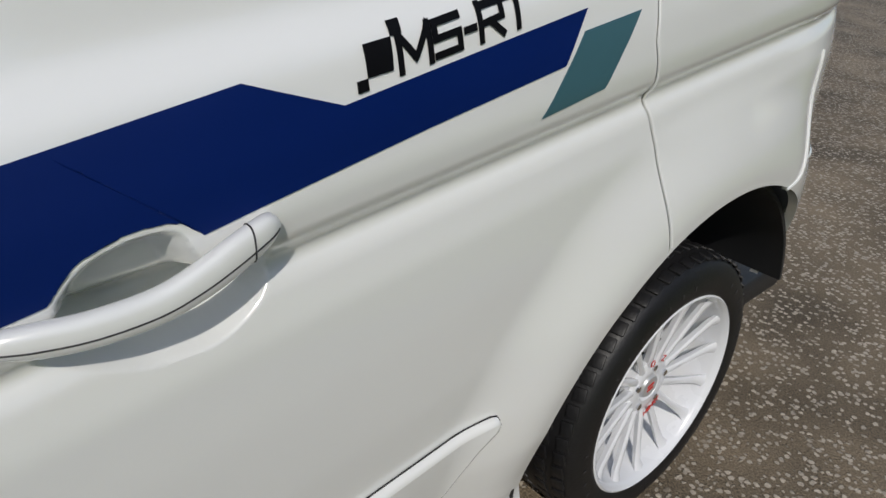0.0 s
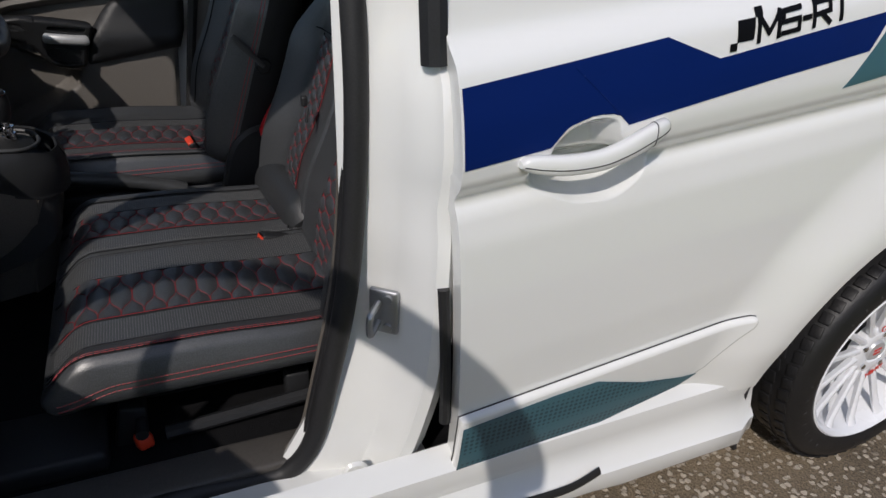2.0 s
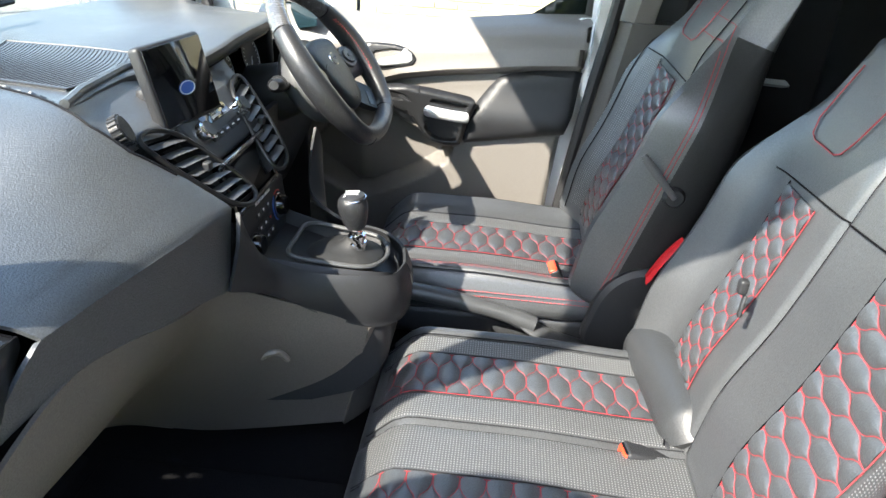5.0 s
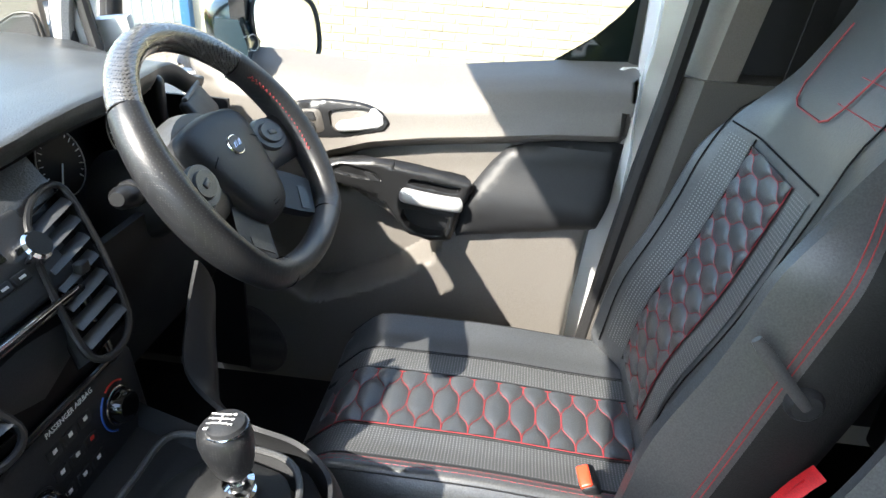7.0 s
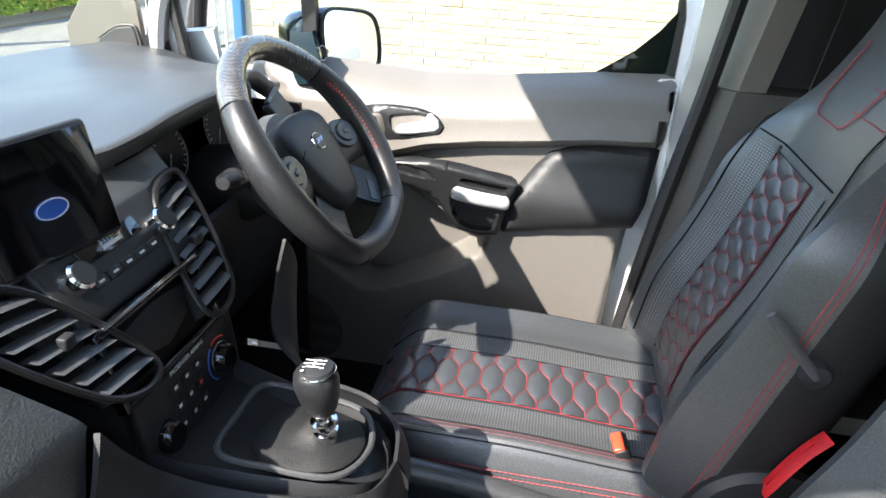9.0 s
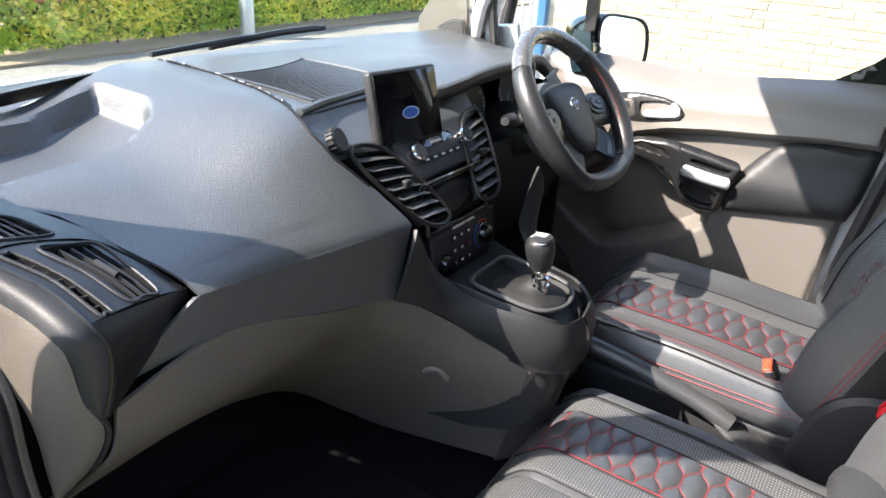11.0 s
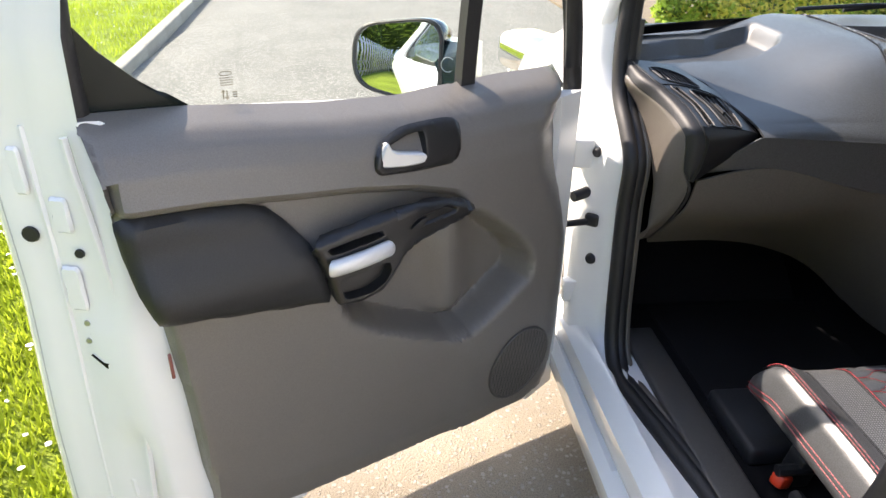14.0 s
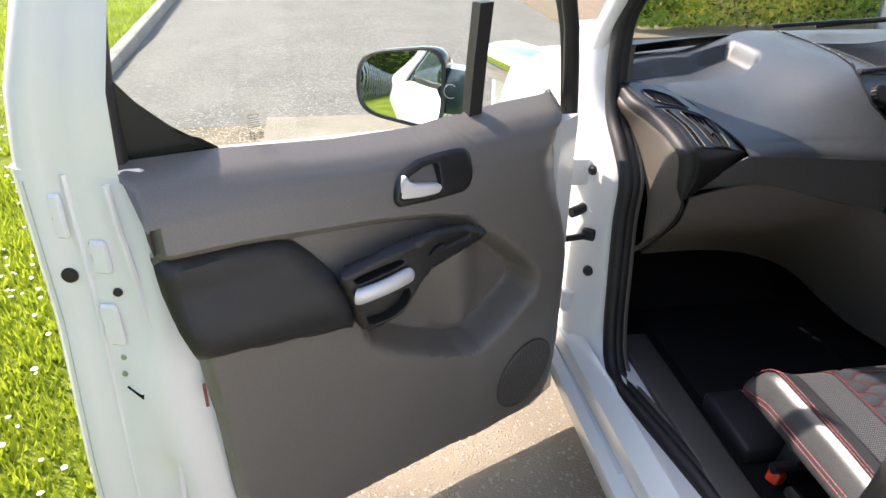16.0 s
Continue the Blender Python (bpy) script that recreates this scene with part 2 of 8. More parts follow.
def tube(pts, r, n=8, closed=False, flat=None):
    """A tube along pts; r a number or one number a point; flat (a, b) scales the ring's two axes."""
    P = [Vector(p) for p in pts]
    rings = []
    up = None
    for k, p in enumerate(P):
        d = (P[(k + 1) % len(P)] - P[k - 1]) if closed else (P[min(k + 1, len(P) - 1)] - P[max(k - 1, 0)])
        d.normalize()
        if up is None:
            up = d.orthogonal().normalized() if abs(d.z) > 0.9 else Vector((0, 0, 1))
        side = d.cross(up).normalized()
        up = side.cross(d).normalized()
        rr = r[k] if isinstance(r, (list, tuple)) else r
        fa, fb = flat or (1, 1)
        rings.append([p + rr * (fa * math.cos(a) * side + fb * math.sin(a) * up) for a in (2 * math.pi * j / n for j in range(n))])
    if closed:
        rings.append(rings[0])
    return loft(rings, caps=not closed) if not closed else weld(loft(rings, caps=False))


def smoothed_2d(pts, n):
    return [(p.x, p.y) for p in smoothed([(a, b, 0) for a, b in pts], n)]


def weld(bm, d=1e-5):
    bmesh.ops.remove_doubles(bm, verts=bm.verts[:], dist=d)
    return bm


def rbox(sx, sy, sz, r=0.01, n=3, fn=None, div=(1, 1, 1)):
    """A box with rounded edges, centred; div cuts the flats, fn moves each point."""
    def axis(h, d):
        rr = min(r, h)
        xs = [-(h - rr) - rr * math.cos(k * math.pi / 2 / n) for k in range(n)]
        xs += [-(h - rr) + 2 * (h - rr) * k / d for k in range(d + 1)]
        xs += [(h - rr) + rr * math.sin(k * math.pi / 2 / n) for k in range(1, n + 1)]
        return xs
    h = (sx / 2, sy / 2, sz / 2)
    A = [axis(h[i], div[i]) for i in range(3)]
    bm = bmesh.new()
    seen = {}

    def vert(p):
        key = tuple(round(c, 6) for c in p)
        if key not in seen:
            q = Vector(p)
            core = Vector([max(-(h[i] - min(r, h[i])), min(h[i] - min(r, h[i]), q[i])) for i in range(3)])
            d = q - core
            if d.length > 1e-9:
                q = core + d.normalized() * min(r, *h)
            seen[key] = bm.verts.new(fn(q) if fn else q)
        return seen[key]
    for ax in range(3):
        u, v = (ax + 1) % 3, (ax + 2) % 3
        for s in (-1, 1):
            for i in range(len(A[u]) - 1):
                for j in range(len(A[v]) - 1):
                    ps = []
                    for (a, b) in ((i, j), (i + 1, j), (i + 1, j + 1), (i, j + 1)):
                        p = [0, 0, 0]
                        p[ax], p[u], p[v] = s * h[ax], A[u][a], A[v][b]
                        ps.append(vert(p))
                    if len(set(ps)) == 4:
                        try:
                            bm.faces.new(ps if s > 0 else ps[::-1])
                        except ValueError:
                            pass
    return bm


def moved(bm, m):
    bmesh.ops.transform(bm, matrix=m, verts=bm.verts[:])
    return bm


def joined(*bms):
    out = bmesh.new()
    for b in bms:
        me = bpy.data.meshes.new("tmp")
        b.to_mesh(me)
        b.free()
        out.from_mesh(me)
        bpy.data.meshes.remove(me)
    return out


def disc(r, h, n=32, r2=None, bevel=0.0):
    """A round plug along z with its foot at 0."""
    r2 = r if r2 is None else r2
    prof = [(r, 0), (r2, h - bevel), (max(r2 - bevel, 0.0001), h)] if bevel else [(r, 0), (r2, h)]
    return loft([[(a * math.cos(t), a * math.sin(t), z) for t in (2 * math.pi * k / n for k in range(n))] for a, z in prof])


def plate(outline, d, bevel=0.0, n=None):
    """A flat plate from a 2D outline (x, y), from z = 0 to d, with a bevelled upper rim."""
    pts = [Vector((p[0], p[1], 0)) for p in outline]
    if n:
        pts = smoothed(pts, n, True)
    c = sum(pts, Vector()) / len(pts)
    rings = [[p for p in pts]]
    if bevel:
        rings.append([p + Vector((0, 0, d - bevel)) for p in pts])
        rings.append([p + (c - p).normalized() * bevel + Vector((0, 0, d)) for p in pts])
    else:
        rings.append([p + Vector((0, 0, d)) for p in pts])
    return loft(rings)


def lerp(a, b, t):
    return a + (b - a) * t


def table(xs, x):
    """Piecewise linear: xs is a row of (x, value)."""
    if x <= xs[0][0]:
        return xs[0][1]
    for (a, u), (b, v) in zip(xs, xs[1:]):
        if x <= b:
            return lerp(u, v, (x - a) / (b - a))
    return xs[-1][1]


def sstep(a, b, x):
    t = max(0.0, min(1.0, (x - a) / (b - a)))
    return t * t * (3 - 2 * t)


def tabs(xs, x):
    """As table(), eased by a little averaging so that creases are rounded."""
    return sum(table(xs, x + d) for d in (-0.009, -0.0045, 0, 0.0045, 0.009)) / 5


def inside(poly, x, y):
    c = False
    for (x1, y1), (x2, y2) in zip(poly, poly[1:] + poly[:1]):
        if (y1 > y) != (y2 > y) and x < (x2 - x1) * (y - y1) / (y2 - y1) + x1:
            c = not c
    return c


def edge_dist(poly, x, y):
    best = 9.0
    for (x1, y1), (x2, y2) in zip(poly, poly[1:] + poly[:1]):
        dx, dy = x2 - x1, y2 - y1
        t = max(0, min(1, ((x - x1) * dx + (y - y1) * dy) / (dx * dx + dy * dy + 1e-12)))
        best = min(best, math.hypot(x - x1 - t * dx, y - y1 - t * dy))
    return best


# ---- the ground and the distance ----
def ground_material(name, lo, hi, stone, scale, amount, rough=0.9, bump=0.6):
    """Tarmac or gravel: a binder with stones of many sizes set into it."""
    m = bpy.data.materials.new(name)
    m.use_nodes = True
    nt = m.node_tree
    b = nt.nodes["Principled BSDF"]
    b.inputs["Roughness"].default_value = rough
    tc = nt.nodes.new("ShaderNodeTexCoord")
    vo, n1, n2 = nt.nodes.new("ShaderNodeTexVoronoi"), nt.nodes.new("ShaderNodeTexNoise"), nt.nodes.new("ShaderNodeTexNoise")
    vo.inputs["Scale"].default_value = scale
    n1.inputs["Scale"].default_value, n1.inputs["Detail"].default_value = 1.7, 8
    n2.inputs["Scale"].default_value, n2.inputs["Detail"].default_value = scale * 2.2, 4
    wob, wm = nt.nodes.new("ShaderNodeTexNoise"), nt.nodes.new("ShaderNodeVectorMath")
    wob.inputs["Scale"].default_value, wob.inputs["Detail"].default_value = scale * 1.1, 3
    wm.operation = "MULTIPLY_ADD"
    wm.inputs[1].default_value = (0.9 / scale,) * 3
    nt.links.new(tc.outputs["Object"], wob.inputs["Vector"])
    nt.links.new(wob.outputs["Color"], wm.inputs[0])
    nt.links.new(tc.outputs["Object"], wm.inputs[2])
    nt.links.new(wm.outputs[0], vo.inputs["Vector"])
    for n in (n1, n2):
        nt.links.new(tc.outputs["Object"], n.inputs["Vector"])
    base = nt.nodes.new("ShaderNodeMix")
    base.data_type = "RGBA"
    base.inputs[6].default_value, base.inputs[7].default_value = (*lo, 1), (*hi, 1)
    n3 = nt.nodes.new("ShaderNodeTexNoise")
    n3.inputs["Scale"].default_value, n3.inputs["Detail"].default_value = scale * 3.5, 4
    nt.links.new(tc.outputs["Object"], n3.inputs["Vector"])
    av, sh = nt.nodes.new("ShaderNodeMath"), nt.nodes.new("ShaderNodeMapRange")
    av.operation = "ADD"
    nt.links.new(n1.outputs["Fac"], av.inputs[0])
    nt.links.new(n3.outputs["Fac"], av.inputs[1])
    sh.inputs[1].default_value, sh.inputs[2].default_value = 0.75, 1.25
    nt.links.new(av.outputs[0], sh.inputs[0])
    nt.links.new(sh.outputs[0], base.inputs[0])
    sep = nt.nodes.new("ShaderNodeSeparateColor")
    nt.links.new(vo.outputs["Color"], sep.inputs[0])
    pick = nt.nodes.new("ShaderNodeMapRange")
    pick.inputs[1].default_value, pick.inputs[2].default_value = 1 - amount, 1 - amount + 0.06
    nt.links.new(sep.outputs[0], pick.inputs[0])
    rim = nt.nodes.new("ShaderNodeMapRange")
    rim.inputs[1].default_value, rim.inputs[2].default_value, rim.inputs[3].default_value, rim.inputs[4].default_value = 0.42, 0.5, 1, 0
    nt.links.new(vo.outputs["Distance"], rim.inputs[0])
    mul = nt.nodes.new("ShaderNodeMath")
    mul.operation = "MULTIPLY"
    nt.links.new(pick.outputs[0], mul.inputs[0])
    nt.links.new(rim.outputs[0], mul.inputs[1])
    st = nt.nodes.new("ShaderNodeMix")
    st.data_type = "RGBA"
    st.inputs[6].default_value, st.inputs[7].default_value = (*stone, 1), (*(Vector(stone) * 1.5), 1)
    nt.links.new(sep.outputs[1], st.inputs[0])
    mx = nt.nodes.new("ShaderNodeMix")
    mx.data_type = "RGBA"
    nt.links.new(mul.outputs[0], mx.inputs[0])
    nt.links.new(base.outputs[2], mx.inputs[6])
    nt.links.new(st.outputs[2], mx.inputs[7])
    nt.links.new(mx.outputs[2], b.inputs["Base Color"])
    add = nt.nodes.new("ShaderNodeMath")
    add.operation = "ADD"
    nt.links.new(mul.outputs[0], add.inputs[0])
    nt.links.new(n2.outputs["Fac"], add.inputs[1])
    bp = nt.nodes.new("ShaderNodeBump")
    bp.inputs["Strength"].default_value, bp.inputs["Distance"].default_value = bump, 0.006
    nt.links.new(add.outputs[0], bp.inputs["Height"])
    nt.links.new(bp.outputs[0], b.inputs["Normal"])
    return m


TARMAC = ground_material("worn_tarmac", (0.055, 0.043, 0.028), (0.32, 0.25, 0.165), (0.40, 0.35, 0.28), 58, 0.50, bump=1.0)
ROADM = ground_material("road_asphalt", (0.125, 0.118, 0.102), (0.185, 0.176, 0.153), (0.25, 0.237, 0.208), 60, 0.45)
PALE = ground_material("pale_gravel_concrete", (0.17, 0.145, 0.105), (0.37, 0.32, 0.245), (0.29, 0.265, 0.225), 85, 0.35, bump=0.9)
SOIL = mat("grass_soil", (0.17, 0.22, 0.03), 0.95, var=0.5, vscale=3.0, bump=0.8, bscale=60, bdist=0.02, spec=0.1)
KERBM = mat("kerb_concrete", (0.30, 0.275, 0.235), 0.9, var=0.25, vscale=9, bump=0.4, bscale=150)
BLADE = leafy("grass_blades", (0.34, 0.42, 0.035), 0.4, 2.5)
PETAL = mat("daisy_petals", (0.8, 0.8, 0.78), 0.6)


def slab(name, x0, x1, y0, y1, z, material, label, kind="structure", d=0.2, nx=1, ny=1):
    bm = sheet(lambda s, t: (lerp(x0, x1, s), lerp(y0, y1, t), z), nx, ny)
    for f in bm.faces:
        f.normal_update()
    thicken(bm, d)
    return part(name, bm, material, None, label, smooth=False, kind=kind)


slab("ground", -400, 400, -400, 400, -0.03, ROADM, "wide grey ground reaching the horizon", d=0.5)
slab("pavement", -3.38, 6.0, -14, 4.148, 0.0, TARMAC, "worn brown tarmac with pale stones, partly gravelly", d=0.1)
slab("pavement_edge", -1.98, -0.3, 0.2, 4.15, 0.004, PALE, "pale gravelly concrete strip beside the grass", d=0.05)
slab("road", -3.42, 40, 4.15, 60, 0.0, ROADM, "sunlit grey asphalt road", d=0.1)


def kerb_line(name, pts, w=0.12, h=0.10, label=""):
    """A row of concrete kerbs along pts, each a piece with a rounded arris."""
    root = thing(name, label or "weathered concrete kerb edging the grass", "kerb", kind="structure")
    for (a, b) in zip(pts, pts[1:]):
        a, b = Vector(a), Vector(b)
        d = (b - a).length
        k = max(1, round(d / 0.915))
        ang = math.atan2(b.y - a.y, b.x - a.x)
        bm = rbox(d / k - 0.008, w, h + 0.1, 0.018, 2)
        first = None
        for i in range(k):
            c = a.lerp(b, (i + .5) / k)
            if first is None:
                first = part("kerb_stone", bm, KERBM, root)
                ob = first
            else:
                ob = new("kerb_stone", first.data)
                ob.parent = root
            ob.location, ob.rotation_euler = (c.x, c.y, h / 2 - 0.05), (0, 0, ang)
    return root


kerb_line("kerb", [(-3.36, 4.25, 0), (-3.9, 11.0, 0), (-5.3, 24, 0)])


def grass_z(x, y):
    return 0.06 + 0.02 * noise.noise((x * 0.8, y * 0.8, 0)) + 0.02 * noise.noise((x * 3, y * 3, 4))


def grass_edge(y):
    return table([(-12, -2.0), (1.5, -2.0), (2.6, -2.2), (4.2, -3.42), (11, -3.98), (24, -5.4), (60, -9.5)], y)


lawn_bm = sheet(lambda s, t: (lambda y: (lerp(-30, grass_edge(y), s ** 0.35), y, grass_z(lerp(-30, grass_edge(y), s ** 0.35), y)))(lerp(-12, 60, t ** 1.6 * 0.9 + t * 0.1)), 60, 90)
lawn = part("lawn", lawn_bm, SOIL, None, "sunlit rough green lawn with daisies and bare patches", kind="structure")


def blades():
    """Tufts of grass where the camera passes, thinning with distance."""
    rng = random.Random(5)
    V, F = [], []
    for n, (x0, x1, y0, y1, h) in ((30000, (-3.6, -2.0, 0.0, 3.6, 0.05)), (26000, (-7.5, -2.3, 0.5, 9.0, 0.07)), (9000, (-9, -3.6, 6, 18, 0.10))):
        for _ in range(n):
            x, y = rng.uniform(x0, x1), rng.uniform(y0, y1)
            if x > grass_edge(y) - 0.02 or noise.noise((x * 2.2, y * 2.2, 9)) < -0.42:
                continue
            a, l = rng.uniform(0, 6.28), h * rng.uniform(0.5, 1.3)
            w = rng.uniform(0.003, 0.006) * (1 + h * 5)
            z = grass_z(x, y) - 0.005
            dx, dy = math.cos(a), math.sin(a)
            lean = rng.uniform(0.2, 0.9) * l
            i = len(V)
            V += [(x - dy * w, y + dx * w, z), (x + dy * w, y - dx * w, z), (x + dx * lean, y + dy * lean, z + l)]
            F.append((i, i + 1, i + 2))
    me = bpy.data.meshes.new("grass")
    me.from_pydata(V, [], F)
    me.materials.append(BLADE)
    return tagged(new("grass", me), "short tufts of bright green grass", "grass", kind="stuff")


blades()


def daisies():
    rng = random.Random(8)
    bm = bmesh.new()
    for _ in range(1000):
        if rng.random() < 0.6:
            x, y = rng.gauss(-2.9, 0.5), rng.uniform(0.6, 4.0)
        else:
            x, y = rng.uniform(-6.5, -2.3), rng.uniform(0.5, 9)
        if x > grass_edge(y) - 0.05:
            continue
        z, r = grass_z(x, y) + rng.uniform(0.03, 0.06), rng.uniform(0.006, 0.012)
        ring = [bm.verts.new((x + r * math.cos(k * 1.047), y + r * math.sin(k * 1.047), z + rng.uniform(0, 0.006))) for k in range(6)]
        top = bm.verts.new((x, y, z + 0.006))
        for k in range(6):
            bm.faces.new((ring[k], ring[(k + 1) % 6], top))
    return tagged(part("daisies", bm, PETAL, None, "small white daisies scattered in the grass", kind="stuff"), category="flowers")


daisies()

# ---- brick wall on the far side of the van ----
BRICK = mat("buff_brick", (0.42, 0.36, 0.255), 0.85, dark=(0.29, 0.245, 0.16), vscale=11, bump=0.8, bscale=90, bdist=0.008)
MORTAR = mat("pale_mortar", (0.43, 0.39, 0.31), 0.95, var=0.15, vscale=20, bump=0.4, bscale=200)
_oi = BRICK.node_tree.nodes.new("ShaderNodeObjectInfo")
_hs = BRICK.node_tree.nodes.new("ShaderNodeHueSaturation")
_mr = BRICK.node_tree.nodes.new("ShaderNodeMapRange")
_mr.inputs[3].default_value, _mr.inputs[4].default_value = 0.84, 1.16
_pb = BRICK.node_tree.nodes["Principled BSDF"]
_gi = BRICK.node_tree.nodes.new("ShaderNodeNewGeometry")
_ad = BRICK.node_tree.nodes.new("ShaderNodeMath")
_ad.operation = "ADD"
_fr = BRICK.node_tree.nodes.new("ShaderNodeMath")
_fr.operation = "FRACT"
BRICK.node_tree.links.new(_oi.outputs["Random"], _ad.inputs[0])
BRICK.node_tree.links.new(_gi.outputs["Random Per Island"], _ad.inputs[1])
BRICK.node_tree.links.new(_ad.outputs[0], _fr.inputs[0])
BRICK.node_tree.links.new(_fr.outputs[0], _mr.inputs[0])
BRICK.node_tree.links.new(_mr.outputs[0], _hs.inputs["Value"])
BRICK.node_tree.links.new(_pb.inputs["Base Color"].links[0].from_socket, _hs.inputs["Color"])
BRICK.node_tree.links.new(_hs.outputs[0], _pb.inputs["Base Color"])
WALLX, WALLY0, WALLY1, WALLZ = 5.75, -6.0, 3.40, 2.9
wall = part("wall_brick", moved(rbox(0.22, WALLY1 - WALLY0, WALLZ, 0.004, 1), pose(WALLX + 0.125, (WALLY0 + WALLY1) / 2, WALLZ / 2)), MORTAR, None, "sunlit wall of rough buff bricks with pale mortar", smooth=False, kind="structure")
slab("wall_foot", WALLX - 0.5, WALLX + 0.02, WALLY0, WALLY1, 0.02, PALE, "gritty strip with weeds along the wall's foot", d=0.1)

# ---- the hedge across the road ----
LEAF = {}
for nm, c in (("green", (0.42, 0.56, 0.09)), ("yellow", (0.92, 0.82, 0.17)), ("red", (0.78, 0.28, 0.19)), ("dark", (0.10, 0.16, 0.03))):
    LEAF[nm] = leafy("hedge_leaf_" + nm, c)
TWIG = mat("twig_bark", (0.06, 0.045, 0.03), 0.9)


def hedge(name, x0, x1, y0, y1, h, n, seed, label, tones, leaf=(0.020, 0.042), face="y"):
    rng = random.Random(seed)
    root = thing(name, label, "hedge", ((x0 + x1) / 2, (y0 + y1) / 2, 0))
    inv = Matrix.Translation((-(x0 + x1) / 2, -(y0 + y1) / 2, 0))
    V, F, M = [], [], []
    for _ in range(n):
        side = rng.random()
        x, y = rng.uniform(x0, x1), rng.uniform(y0, y1)
        top = h * (0.86 + 0.20 * noise.noise((x * 0.9, y * 0.9, seed)) + 0.10 * noise.noise((x * 3, y * 3, seed)))
        if side < 0.6 and face == "x":
            x = x1 - abs(rng.gauss(0, 0.25)) + 0.5 * noise.noise((y * 0.8, x * 0.2 + h, 2))
            z = rng.uniform(0.08, top)
        elif side < 0.5:
            y = y0 + abs(rng.gauss(0, 0.10)) + 0.12 * noise.noise((x * 1.4, rng.random(), 2))
            z = rng.uniform(0.08, top)
        else:
            z = top - abs(rng.gauss(0, 0.08))
        s = rng.uniform(*leaf)
        q = Euler((rng.uniform(0, 6.28), rng.uniform(0, 6.28), rng.uniform(0, 6.28))).to_matrix()
        p = Vector((x, y, z))
        i = len(V)
        V += [p + q @ Vector(o) * s for o in ((0, -1.2, 0), (0.6, 0, 0.1), (0, 1.2, 0), (-0.6, 0, 0.1))]
        F.append((i, i + 1, i + 2, i + 3))
        k = 0.5 + 0.5 * noise.noise((x * 0.75, z * 0.8, seed + 3)) + rng.gauss(0, 0.18)
        hi = z / top
        M.append(tones(k, hi, rng))
    me = bpy.data.meshes.new("leaves")
    me.from_pydata(V, [], F)
    for nm in ("green", "yellow", "red", "dark"):
        me.materials.append(LEAF[nm])
    me.polygons.foreach_set("material_index", M)
    ob = new("leaves", me)
    ob.parent, ob.matrix_parent_inverse = root, inv
    stems = []
    for k in range(int((x1 - x0) * 5)):
        x, y = rng.uniform(x0, x1), rng.uniform(y0 + 0.1, y1)
        pts = [(x, y, -0.02), (x + rng.uniform(-.1, .1), y + rng.uniform(-.05, .1), h * 0.4), (x + rng.uniform(-.25, .25), y + rng.uniform(-.1, .2), h * 0.8)]
        stems.append(tube(smoothed(pts, 6), [0.016, 0.014, 0.012, 0.01, 0.008, 0.006], 5))
    st = part("stems", joined(*stems), TWIG, root, kind="stuff")
    st.matrix_parent_inverse = inv
    return root


def tone_mix(k, hi, rng):
    if rng.random() < 0.12:
        return 3
    if hi > 0.62 and k > 0.62:
        return 2
    if k > 0.42 or hi > 0.8:
        return 1 if rng.random() < 0.55 + 0.3 * hi else 0
    return 0


hedge("hedge", 1.75, 9.5, 7.1, 7.9, 0.95, 60000, 3, "clipped hedge of yellow-green and reddish leaves", tone_mix)
slab("verge", 1.2, 12, 6.75, 12, 0.03, mat("bare_soil", (0.20, 0.15, 0.10), 0.95, var=0.3, vscale=8, bump=0.6, bscale=80), "bare soil strip under the hedge", d=0.1)


# ---- the van: body ----
van = thing("van", "white panel van with blue and teal stripes, front door open", "van", (0, -0.3, 0))
VINV = Matrix.Translation((0, 0.3, 0))


def vpart(name, bm, material, label="", parent=None, smooth=True):
    ob = part(name, bm, material, parent or van, label, smooth)
    if parent is None:
        ob.matrix_parent_inverse = VINV
    return ob


RISE = 0.115
PROFILE = [(0.10, 0.80), (0.20, 0.845), (0.34, 0.868), (0.42, 0.884), (0.50, 0.892), (0.62, 0.900), (0.75, 0.902), (0.85, 0.899), (0.900, 0.889), (0.922, 0.873), (0.952, 0.900), (0.985, 0.9045), (1.04, 0.899), (1.10, 0.886), (1.122, 0.876), (1.138, 0.850), (1.16, 0.842), (1.3, 0.822), (1.5, 0.785), (1.66, 0.742), (1.74, 0.70)]
AY, AZ, AR = -1.315, 0.345, 0.493           # rear wheel arch


BOWL = [(p.x, p.y) for p in smoothed([(y, z, 0) for y, z in ((-.216, .996), (-.223, 1.013), (-.245, 1.034), (-.278, 1.046), (-.310, 1.048), (-.329, 1.040), (-.338, 1.020), (-.350, 1.004), (-.400, 1.008), (-.414, .975), (-.400, .940), (-.356, .913), (-.312, .908), (-.270, .914), (-.212, .939), (-.190, .965), (-.196, .985))], 68, True)]


def bowl_depth(y, z):
    """The dished hollow behind the door handle: a small lobe above it, a wide one below."""
    if not inside(BOWL, y, z):
        return 0.0
    d = edge_dist(BOWL, y, z)
    return lerp(0.042, 0.074, sstep(1.0, 0.95, z)) * sstep(0, lerp(0.028, 0.038, sstep(1.0, 0.95, z)), d) + 0.004 * sstep(0, 0.006, d)


def tail(y):
    """How far the side has drawn in towards the rear corner."""
    d = max(0.0, -1.52 - y)
    return .9 * d * d if d < .24 else .052 + .43 * (d - .24)


